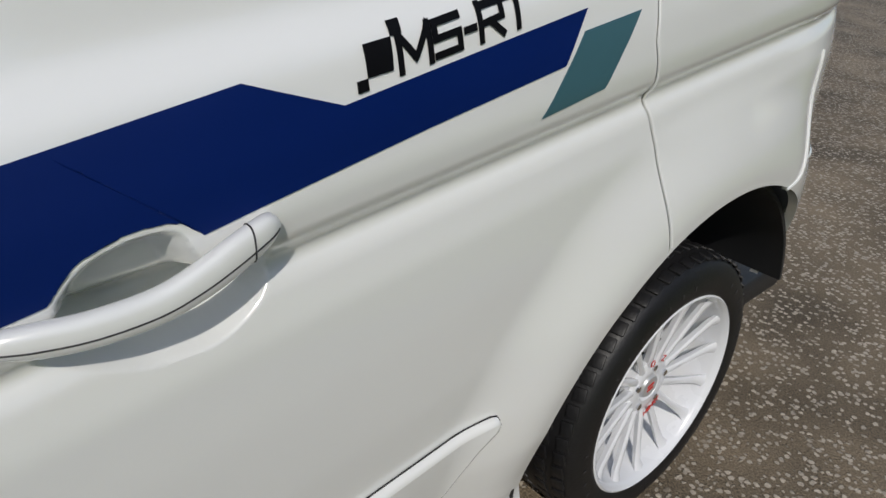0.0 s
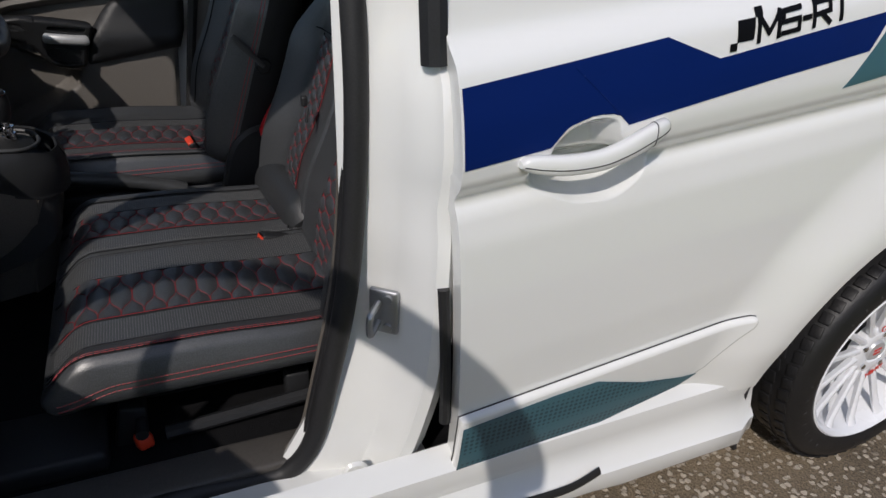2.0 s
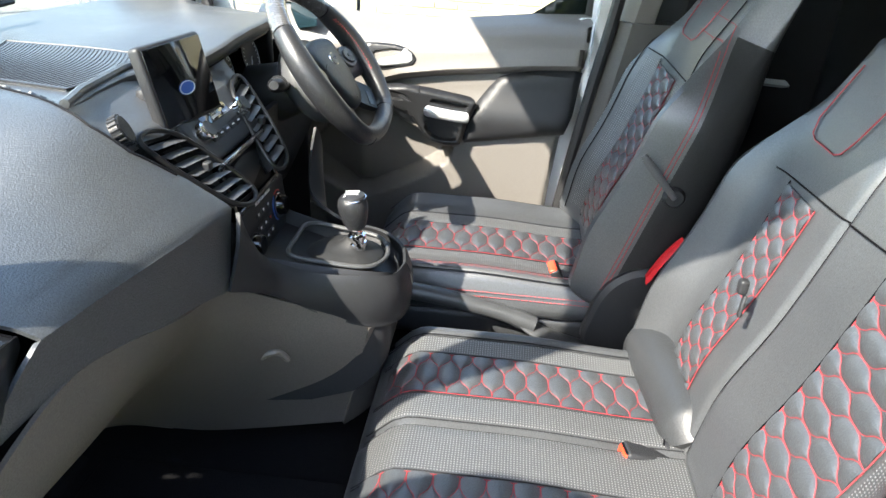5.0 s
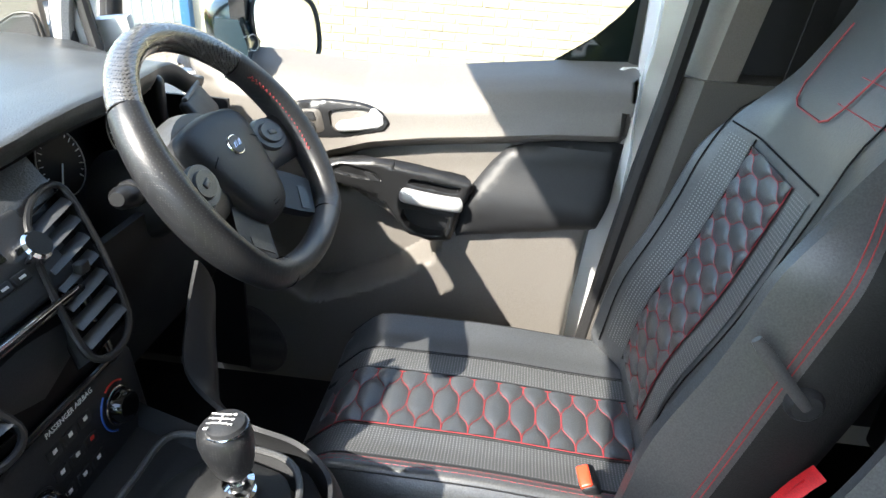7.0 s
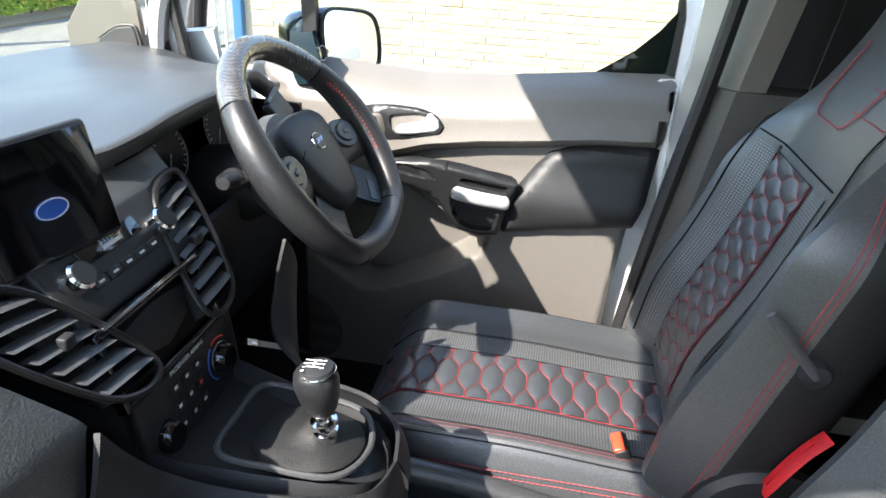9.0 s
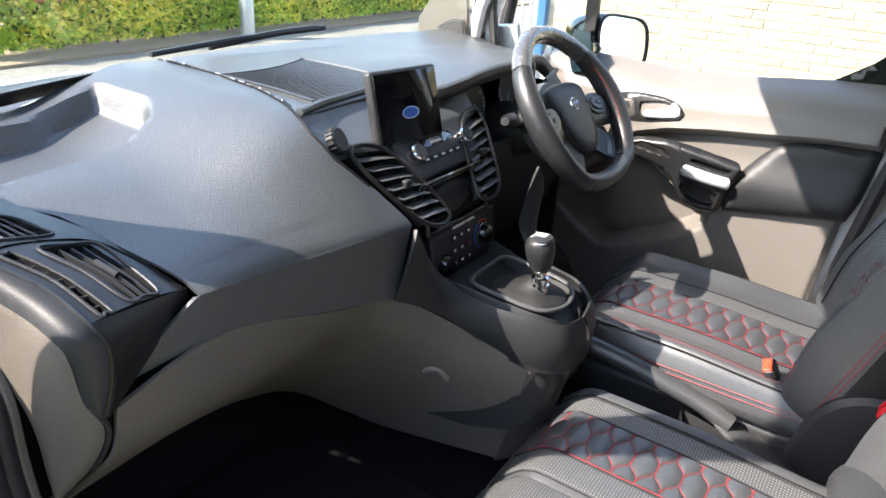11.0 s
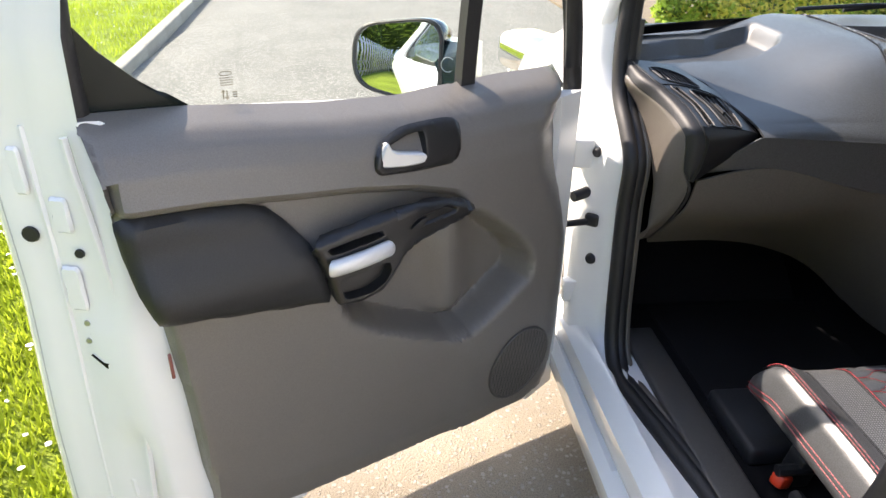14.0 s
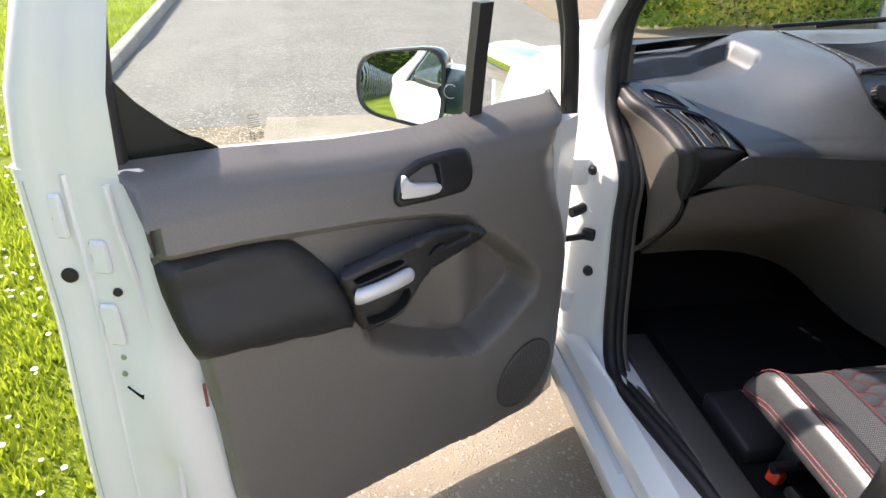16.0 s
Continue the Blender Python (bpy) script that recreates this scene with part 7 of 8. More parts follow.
gpart("lever_collar", loft([[(r * math.cos(a), r * math.sin(a), z) for a in (2 * math.pi * k / 24 for k in range(24))] for r, z in ((.0135, -.01), (.0135, .006), (.0155, .008), (.0155, .014), (.012, .016), (.012, .022), (.0165, .024), (.0165, .030), (.0105, .032), (.0105, .046))]), CHROME, "ribbed metal collar")
gpart("gear_knob", loft([[(r * math.cos(a), r * 1.08 * math.sin(a), z) for a in (2 * math.pi * k / 28 for k in range(28))] for r, z in ((.014, .043), (.018, .05), (.0215, .062), (.0245, .078), (.0255, .090), (.0235, .101), (.018, .108), (.009, .111), (.001, .1115))]), GRIP, "black leather knob")
gpart("knob_cap", loft([[(r * math.cos(a), -.004 + r * 1.05 * math.sin(a), z) for a in (2 * math.pi * k / 28 for k in range(28))] for r, z in ((.0205, .1055), (.0185, .110), (.010, .1135), (.001, .1142))]), BLACKP, "black cap")
gate = [tube([(x, -.010, .1148), (x, .006, .1148)], .0007, 5) for x in (-.006, 0, .006)] + [tube([(-.006, -.002, .1150), (.006, -.002, .1150)], .0007, 5)]
for tx, x, y in (("1", -.0085, .0065), ("3", -.0018, .0065), ("5", .0050, .0065), ("2", -.0085, -.0150), ("4", -.0018, -.0150), ("6", .0050, -.0150), ("R", -.0155, .0065)):
    o = letters_on("knob_numeral", tx, .0062, GM @ pose(x, y, .1146), WHITEMARK, gear, "white numeral")
    o.matrix_parent_inverse = GI
gpart("gate_marks", joined(*gate), WHITEMARK, "white shift pattern")
gpart("knob_ring", tube([(.0206 * math.cos(a), -.004 + .0216 * math.sin(a), .1052) for a in (2 * math.pi * k / 28 for k in range(28))], .0012, 6, closed=True), CHROME, "thin silver ring")

hb = thing("handbrake", "black handbrake lever between the seats", "handbrake", (.17, .30, .45))
HI = Matrix.Translation((-.17, -.30, -.45))
b1 = tube(smoothed([(.151, .565, .607), (.155, .52, .603), (.163, .45, .590), (.172, .38, .572), (.182, .30, .548), (.186, .24, .525)], 24), [.012, .017, .0185] + [.019] * 12 + [.018] * 5 + [.020] * 4, 12)
o1 = part("grip", b1, LEATHER, hb, "black leather grip")
o2 = part("button", tube([(.150, .568, .607), (.149, .584, .609)], .008, 10), CHROME, hb, "silver button")
o3 = part("gaiter", loft([[(.186 + r * math.cos(a), y + .02 * math.sin(a), .50 + r * .8 * math.sin(a) + dz) for a in (2 * math.pi * k / 16 for k in range(16))] for r, y, dz in ((.022, .26, .02), (.032, .22, .0), (.04, .16, -.03), (.045, .10, -.05))]), LEATHER, hb, "wrinkled gaiter")
for o in (o1, o2, o3):
    o.matrix_parent_inverse = HI

# ---- steering wheel ----
sw = thing("steering_wheel", "flat-bottomed steering wheel in black leather and carbon", "steering wheel", (.352, .725, 1.02))
SWM = Matrix.Translation((.352, .735, 1.018)) @ pose(0, 0, 0, 53, 0, 0)
SWI = Matrix.Translation((-.352, -.725, -1.02))


def spart(name, bm, material, label="", parent=None):
    ob = part(name, moved(bm, SWM), material, parent or sw, label)
    if parent is None:
        ob.matrix_parent_inverse = SWI
    return ob


def rim_pt(a):
    x, y = .182 * math.cos(a), .182 * math.sin(a)
    if y < -.135:
        y = -.135 - (abs(y) - .135) * .50
    return Vector((x, y - .010, .022 + .004 * math.cos(2 * a)))


def rim_arc(name, a0, a1, r, material, label):
    n = 30
    pts = [rim_pt(radians(lerp(a0, a1, k / n))) for k in range(n + 1)]
    return spart(name, tube(pts, r, 14, flat=(1.0, 1.15)), material, label)


rim_arc("rim_upper", 38, 142, .0185, CARBON, "glossy carbon upper rim")
rim_arc("rim_grip", 142, 238, [.0192 + .0035 * math.sin(math.pi * min(1, k / 24)) for k in range(31)], GRIP, "perforated leather grip")
rim_arc("rim_grip", -58, 38, [.0192 + .0035 * math.sin(math.pi * min(1, (30 - k) / 24)) for k in range(31)], GRIP, "perforated leather grip")
rim_arc("rim_lower", 238, 302, .0188, SKIRTL, "smooth leather lower rim")
for a in (38, 142, 238, 302):
    c, d = rim_pt(radians(a)), (rim_pt(radians(a + 1)) - rim_pt(radians(a - 1))).normalized()
    spart("rim_joint", moved(disc(.0205, .0016, 20), Matrix.Translation(c) @ d.to_track_quat("Z", "Y").to_matrix().to_4x4()), BLACKV, "fine joint")
for a0, a1 in ((150, 200), (-20, 30)):
    pts = [rim_pt(radians(lerp(a0, a1, k / 40))) * 1.0 for k in range(41)]
    pts = [Vector((p.x * .895, p.y * .895, p.z + .010)) for p in pts]
    spart("rim_stitching", joined(*[tube([pts[k], pts[k + 1] + Vector((0, 0, .003 * (-1) ** k))], .0013, 5) for k in range(40)]), THREAD, "red cross stitching")
pad = smoothed([Vector((x, y, 0)) for x, y in ((-.088, .018), (-.084, .044), (-.060, .056), (0, .062), (.060, .056), (.084, .044), (.088, .018), (.076, -.030), (.056, -.078), (.034, -.100), (0, -.106), (-.034, -.100), (-.056, -.078), (-.076, -.030))], 56, True)
pc = Vector((0, -.02, 0))
spart("airbag_pad", loft([[pc + (p - pc) * k + Vector((0, 0, z)) for p in pad] for k, z in ((.96, -.025), (1.0, -.004), (1.0, .004), (.97, .012), (.90, .018), (.70, .0225), (.40, .0245), (.05, .025))]), BLACKP, "black grained airbag pad")
spart("badge", moved(moved(disc(1, .004, 32, .92), Matrix.Diagonal((.0185, .0150, 1, 1))), pose(0, .006, .0225)), CHROME, "silver oval badge")
spart("badge_field", moved(moved(disc(1, .0015, 32), Matrix.Diagonal((.0160, .0125, 1, 1))), pose(0, .006, .0260)), SKIRTL)
spart("badge_mark", joined(*[tube([(x, .002 + y, .0280), (x + .004, .010 + y, .0280)], .0009, 5) for x, y in ((-.010, 0), (-.004, .001), (.002, 0), (.007, .001))]), CHROME)
spart("pad_mark", joined(*[moved(rbox(.016, .0022, .001, .0004, 1), pose(0, -.078 - k * .0045, .0215)) for k in range(3)]), BLACKV, "small moulded mark")
spart("hub_cover", loft([[(r * math.cos(a), r * .92 * math.sin(a) - .01, z) for a in (2 * math.pi * k / 36 for k in range(36))] for r, z in ((.085, -.075), (.098, -.060), (.100, -.030), (.092, -.012))]), MATTED, "dark grey hub cover")
for s in (-1, 1):
    spart("spoke", loft([[(s * x, y + dy, z + dz) for y, z in ((.016, -.014), (.018, .006), (.008, .013), (-.040, .011), (-.056, .004), (-.056, -.014))] for x, dy, dz in ((.060, 0, 0), (.10, -.002, .002), (.140, -.006, .007), (.176, -.010, .012))]), BLACKG, "black spoke")
    q = pose(s * .112, -.010, .013, 0, s * -4, s * -14)
    spart("switch_bezel", moved(moved(disc(1, .007, 36, .92), Matrix.Diagonal((.040, .027, 1, 1))), q), MATTED, "grey switch bezel")
    spart("switch_pad", moved(moved(disc(1, .006, 36, .86), Matrix.Diagonal((.029, .018, 1, 1))), q @ pose(0, 0, .005)), BLACKG, "black switch pad")
    spart("switch_key", moved(rbox(.018, .008, .003, .0015, 2), q @ pose(0, 0, .0115)), MATTED)
    spart("lower_spoke", loft([[(s * x0, y0, z), (s * x1, y1, z), (s * x1, y1, z - .014), (s * x0, y0, z - .014)] for x0, y0, x1, y1, z in ((.030, -.100, .072, -.050, .006), (.055, -.122, .100, -.072, .010), (.080, -.142, .128, -.100, .016))]), BLACKP, "gloss black lower spoke")
    spart("spoke_inset", loft([[(s * x0, y0, z), (s * x1, y1, z), (s * x1, y1, z - .006), (s * x0, y0, z - .006)] for x0, y0, x1, y1, z in ((.064, -.122, .092, -.094, .0125), (.076, -.132, .104, -.105, .0150))]), BLACKG, "dark spoke inset")
    spart("pad_line", tube([(s * .070, -.002, .0215), (s * .052, .006, .0232)], .0010, 5), BLACKV)


# ---- seats ----
def hex_quilt(S, a0, a1, b0, b1, ca, cb, rise=.0042, keep=None):
    """Puffed onion-shaped quilting over the surface S(a, b) -> (point, normal), with raised stitch lines.
    ca: cell width across the strip (a), cb: cell length along it (b). Returns the pads and the thread."""
    V, F = [], []
    lines = []
    nb = int(round((b1 - b0) / cb))
    cb = (b1 - b0) / nb
    na = max(1, int(round((a1 - a0) / ca)))
    ca = (a1 - a0) / na

    def wave(a, k):
        """Wavy seam number k (they run across the strip)."""
        ph = math.pi * (a - a0) / ca
        w = .5 * cb * (abs((ph / math.pi) % 2 - 1) * 2 - 1)
        w = cb * .485 * math.tanh(3.2 * (w / (.5 * cb))) / math.tanh(3.2)
        return b0 + k * cb + w * (1 if k % 2 == 0 else -1)
    NA, NB = na * 7, 5
    for k in range(-1, nb + 1):
        for i in range(NA):
            A0, A1 = lerp(a0, a1, i / NA), lerp(a0, a1, (i + 1) / NA)
            for j in range(NB):
                q = []
                for a, t in ((A0, j / NB), (A1, j / NB), (A1, (j + 1) / NB), (A0, (j + 1) / NB)):
                    lo, hi = wave(a, k), wave(a, k + 1)
                    b = min(b1, max(b0, lerp(lo, hi, t)))
                    gap = max(.12, (hi - lo) / (1.6 * cb))
                    h = rise * min(1.0, gap * 1.2) * math.sin(math.pi * t) ** .6
                    p, n = S(a, b)
                    q.append(p + n * h)
                if (q[0] - q[3]).length + (q[1] - q[2]).length > 1e-6:
                    i0 = len(V)
                    V += q
                    F.append((i0, i0 + 1, i0 + 2, i0 + 3))
    for k in range(0, nb + 1):
        pts = []
        for i in range(NA + 1):
            a = lerp(a0, a1, i / NA)
            b = wave(a, k)
            if b0 <= b <= b1:
                p, n = S(a, b)
                pts.append(p + n * .0010)
        if len(pts) > 3:
            lines.append(tube(pts, .00065, 4))
    for a in (a0, a1):
        lines.append(tube([(lambda q: q[0] + q[1] * .0012)(S(a, lerp(b0, b1, i / 30))) for i in range(31)], .0008, 5))
    me = bpy.data.meshes.new("q")
    me.from_pydata(V, [], F)
    bm = bmesh.new()
    bm.from_mesh(me)
    bpy.data.meshes.remove(me)
    weld(bm, 2e-5)
    return bm, joined(*lines)


def strip(S, a0, a1, b0, b1, off, na=8, nb=30):
    """A panel of leather laid on the surface, with softly rolled long edges."""
    def f(s, t):
        a, b = lerp(a0, a1, s), lerp(b0, b1, t)
        p, n = S(a, b)
        return p + n * (off * min(1, 6 * min(s, 1 - s) + .10, 20 * min(t, 1 - t) + .10) ** .5)
    return sheet(f, na, nb, flat=(a1 - a0, b1 - b0))


def seam(S, pts, off=.0015, r=.0014, dash=None):
    P = [(lambda q: q[0] + q[1] * off)(S(a, b)) for a, b in pts]
    if dash is None:
        return tube(P, r, 5)
    out = []
    for k in range(0, len(P) - 1):
        out.append(tube([P[k].lerp(P[k + 1], .12), P[k].lerp(P[k + 1], .88)], r, 4))
    return joined(*out)


def along(a0, b0, a1, b1, n):
    return [(lerp(a0, a1, k / n), lerp(b0, b1, k / n)) for k in range(n + 1)]


def normal_of(fn):
    """Turns a height map z(a, b) in a frame M into S(a, b) -> point, normal in the world."""
    def S(a, b, M=None):
        z = fn(a, b)
        e = .003
        n = Vector((-(fn(a + e, b) - fn(a - e, b)) / (2 * e), -(fn(a, b + e) - fn(a, b - e)) / (2 * e), 1)).normalized()
        return Vector((a, b, z)), n
    return S


def framed(S, M):
    R = M.to_3x3()
    return lambda a, b: (lambda q: (M @ q[0], R @ q[1]))(S(a, b))


def cushion(x0, x1, y0, y1, zb, top, M, r=.045, div=(22, 22, 4)):
    """A padded block whose upper side follows top(x, y); lower side flat at zb."""
    cx, cy = (x0 + x1) / 2, (y0 + y1) / 2
    h = .10
    def fn(q):
        x, y = q.x + cx, q.y + cy
        t = (q.z + h / 2) / h
        zt = top(min(max(x, x0), x1), min(max(y, y0), y1))
        return M @ Vector((x, y, lerp(zb, zt, t)))
    return rbox(x1 - x0, y1 - y0, h, r, 4, fn, div)


def seat(name, label, columns, x0, x1, y0, y1, zt, bx0, bx1, by, bz, tilt, btop, bcolumns, side_x0, extra=None, head=True, bench_split=None, back_split=None, base_in=.02, thick=.105):
    root = thing(name, label, "seat", ((x0 + x1) / 2, (y0 + y1) / 2, .36), "front seats")
    inv = Matrix.Translation((-(x0 + x1) / 2, -(y0 + y1) / 2, -.36))
    add = add_to(root, inv)

    def top(x, y):
        """Seat surface: bolsters at the sides, rolled front, dipping to the back."""
        z = zt
        e = min(x - x0, x1 - x)
        z += (.026 if x - x0 == e and bench_split else .018) * (1 - sstep(.0, .10, e)) - .030 * (1 - sstep(0, .035, e)) ** 2
        fr = y1 - y
        z -= .060 * (1 - sstep(0, .11, fr)) ** 2 + .012 * sstep(.25, .5, fr)
        if bench_split:
            z -= .010 * math.exp(-((x - bench_split) / .008) ** 2)
        return z
    S = framed(normal_of(top), Matrix())
    body = add("seat_cushion", cushion(x0, x1, y0, y1, zt - thick, lambda x, y: top(x, y) - .0018, Matrix(), .048, (44, 44, 4)), LEATHER, "black leather cushion")
    add("seat_base", cushion(x0 + base_in, x1 - .02, y0 + .02, y1 - .035 - base_in, zt - .175, lambda x, y: zt - .095, Matrix(), .025, (6, 6, 2)), SKIRTL, "dark seat pan")
    yb = y0 + .02
    for kind, a0, a1 in columns:
        if kind == "hex":
            q, th = hex_quilt(S, a0, a1, yb, y1 - .03, (a1 - a0) / 2.0, .0205)
            add("quilted_panel", q, QUILT, "hexagon-quilted panel", body)
            add("quilt_stitching", th, THREAD, "red stitching", body)
        elif kind == "perf":
            add("perforated_panel", strip(S, a0, a1, yb, y1 - .022, .0014), PERF, "perforated panel", body)
        elif kind == "plain":
            add("leather_panel", strip(S, a0, a1, yb, y1 - .022, .0016), LEATHER, "", body)
    for a in sorted({c[1] for c in columns} | {c[2] for c in columns}):
        add("seam", seam(S, along(a, yb, a, y1 - .012, 24), .0002, .0012), BLACKP, "", body)
    # twin stitching round the outer bolster
    ys = along(0, yb, 0, y1 - .03, 46)
    for dx in (.030, .040):
        a = x0 + dx if side_x0 else x1 - dx
        add("bolster_stitching", seam(S, [(a, b) for _, b in ys], .001, .0010, dash=True), THREAD, "red stitching", body)
    for dz in (.030, .042):
        xx = x0 - .001 if side_x0 else x1 + .001
        pts = [Vector((xx + (.012 if dz > .035 else .004) * 0, lerp(y0 + .03, y1 - .03, k / 60), zt - dz - .022 * sstep(.8, 1, k / 60))) for k in range(61)]
        pts += [Vector((xx + .01 + (.4) * (k / 30) * (x1 - x0) * (1 if side_x0 else -1), y1 + .0005 - .008 * (1 - sstep(0, .2, k / 30)), zt - dz - .026)) for k in range(1, 31)]
        add("side_stitching", joined(*[tube([pts[k].lerp(pts[k + 1], .1), pts[k].lerp(pts[k + 1], .85)], .0011, 4) for k in range(60)]), THREAD, "red stitching", body)
    # back
    BM = Matrix.Translation((0, by, bz)) @ Matrix(((1, 0, 0, 0), (0, -math.sin(radians(tilt)), math.cos(radians(tilt)), 0), (0, math.cos(radians(tilt)), math.sin(radians(tilt)), 0), (0, 0, 0, 1)))

    def btopf(x, y):
        w0, w1 = bx0 + .05 * sstep(.42, .62, y), bx1 - .05 * sstep(.42, .62, y)
        z = .0
        e = min(x - w0, w1 - x)
        z += .060 * (1 - sstep(.02, .115, e)) * (1 - sstep(.40, .60, y)) - .050 * (1 - sstep(0, .04, e)) ** 2
        z += .016 * math.exp(-((y - .16) / .10) ** 2) - .03 * sstep(.52, .72, y) - .05 * (1 - sstep(0, .05, btop - y)) ** 2
        if back_split:
            z -= .010 * math.exp(-((x - back_split) / .007) ** 2)
        return z
    Sb = framed(normal_of(btopf), BM)

    cx, cy = (bx0 + bx1) / 2, btop / 2
    def bfn(q):
        y = q.y + cy
        k = 1 - .05 / ((bx1 - bx0) / 2) * sstep(.42, .62, y)
        x = cx + q.x * k
        t = (q.z + .05) / .10
        return BM @ Vector((x, y, lerp(-.13 + .04 * sstep(.3, btop, y), btopf(min(max(x, bx0), bx1), y) - .0018, t)))
    bb = rbox(bx1 - bx0, btop, .10, .04, 4, None, (44, 44, 4))

    def cut(co, no):
        r = bmesh.ops.bisect_plane(bb, geom=bb.verts[:] + bb.edges[:] + bb.faces[:], dist=1e-6, plane_co=co, plane_no=no)
        return [e for e in r["geom_cut"] if isinstance(e, bmesh.types.BMVert)]
    if back_split:
        for dx in (-.014, -.007, 0, .007, .014):
            cut((back_split + dx - cx, 0, 0), (1, 0, 0))
    for v in bb.verts:
        v.co = bfn(v.co)
    ax, ay = BM.to_3x3().col[2], BM.to_3x3().col[1]
    BMI = BM.inverted()
    lines = []
    for zc in (-.008, -.016):
        ring = [BMI @ v.co for v in cut(BM @ Vector((0, 0, zc)), ax)]
        lines.append(sorted([q for q in ring if q.x < cx and .03 < q.y < .62], key=lambda q: q.y))
    cut(BM @ Vector((0, 0, -.024)), ax)
    cut(BM @ Vector((0, .60, 0)), ay)
    for f in bb.faces:
        q = BMI @ f.calc_center_median()
        f.material_index = 1 if q.z < -.024 and q.y < .60 else 0
    back = add("backrest", bb, [LEATHER, SEATSIDE], "black leather backrest with dark cloth sides")
    for pts in lines:
        if len(pts) > 5:
            add("edge_stitching", tube([BM @ (q + Vector((-.0004, 0, .0004))) for q in pts], .0009, 5), THREAD, "red stitching", back)
    for kind, a0, a1, c0, c1 in bcolumns:
        if kind == "hex":
            q, th = hex_quilt(Sb, a0, a1, c0, c1, (a1 - a0) / 3.0, .0185)
            add("quilted_panel", q, QUILT, "hexagon-quilted panel", back)
            add("quilt_stitching", th, THREAD, "red stitching", back)
        elif kind == "perf":
            add("perforated_panel", strip(Sb, a0, a1, c0, c1, .0014), PERF, "perforated panel", back)
        elif kind == "seam":
            add("seam", seam(Sb, along(a0, c0, a1, c1, 24), .0002, .0014), BLACKV, "", back)
        elif kind == "red":
            add("headpatch_stitching", seam(Sb, [(lerp(a0, a1, u), lerp(c0, c1, v)) for u, v in ((0, 1), (.02, .6), (.06, .25), (.14, .06), (.25, 0), (.4, 0), (.6, 0), (.75, 0), (.86, .06), (.94, .25), (.98, .6), (1, 1))], .0012, .0014), THREAD, "red piped patch", back)
    if head:
        hx = (bx0 + bx1) / 2 if not back_split else (bx0 + back_split) / 2
        hp = BM @ Vector((hx, btop + .10, -.055))
        add("headrest", moved(rbox(.27, .17, .10, .045, 4, div=(6, 4, 2)), Matrix.Translation(hp) @ BM.to_3x3().to_4x4()), LEATHER, "black leather headrest")
        for s in (-.06, .06):
            add("headrest_post", tube([BM @ Vector((hx + s, btop - .03, -.06)), BM @ Vector((hx + s, btop + .06, -.055))], .006, 8), CHROME, "steel headrest post")
    return root, S, Sb, add, body, back, top


# double passenger seat
P_COL = [("plain", -.612, -.572), ("perf", -.567, -.490), ("hex", -.484, -.338), ("perf", -.332, -.232), ("perf", -.212, -.152), ("hex", -.146, -.034), ("perf", -.028, .012), ("plain", .018, .045)]
PB = [("perf", -.60, -.525, .04, .52), ("hex", -.517, -.360, .04, .48), ("seam", -.355, -.225, .485, .475), ("seam", -.60, -.355, .50, .485), ("seam", -.356, -.356, .04, .485), ("hex", -.148, -.042, .10, .455), ("seam", -.222, -.222, .03, .70), ("seam", -.038, -.038, .10, .46), ("seam", -.222, .01, .475, .462), ("red", -.50, -.33, .55, .67), ("red", -.14, .0, .53, .65)]
seat("bench_seat", "double black leather passenger seat with red hexagon quilting", P_COL, -.648, .060, -.03, .545, .580, -.650, .105, .015, .545, 16, .73, PB, True, head=True, bench_split=-.222, back_split=-.222, base_in=.11, thick=.092)
# driver's seat
D_COL = [("plain", .212, .240), ("perf", .245, .316), ("hex", .322, .458), ("perf", .464, .520), ("plain", .526, .62)]
DB = [("perf", .318, .366, .06, .47), ("hex", .374, .545, .06, .47), ("perf", .553, .592, .06, .47), ("seam", .312, .60, .485, .485), ("seam", .312, .285, .04, .66), ("seam", .600, .612, .04, .66), ("seam", .549, .549, .05, .48), ("red", .375, .535, .55, .67)]
seat("driver_seat", "black leather driver's seat with red hexagon quilting", D_COL, .195, .655, .06, .645, .622, .165, .66, .135, .59, 17, .76, DB, True, head=True)


# ---- seat fittings ----
def buckle(loc, rot, label, stalk):
    root = thing("belt_buckle", label, "seat belt buckle", loc, "belt buckles")
    part("buckle_body", rbox(.040, .024, .092, .007, 3), BLACKP, root, "black buckle body")
    part("slot", moved(rbox(.030, .004, .003, .001, 1), pose(0, -.007, .0462)), BLACKV, root, "dark tongue slot")
    part("release_button", moved(rbox(.033, .018, .010, .003, 2), pose(0, .003, .044)), REDP, root, "red release button")
    part("stalk", tube([(0, 0, -.03), (0, 0, -.03 - stalk)], .012, 8, flat=(1.1, .5)), BLACKP, root, "black stalk")
    root.rotation_euler = [radians(a) for a in rot]
    return root


buckle((.256, .192, .606), (-24, -14, 12), "black belt buckle with red button beside the driver", .12)
buckle((-.226, .060, .556), (-74, 6, 8), "black belt buckle with red button on the bench", .06)
buckle((-.198, -.006, .542), (-62, -6, -14), "black belt buckle with red button on the bench", .06)
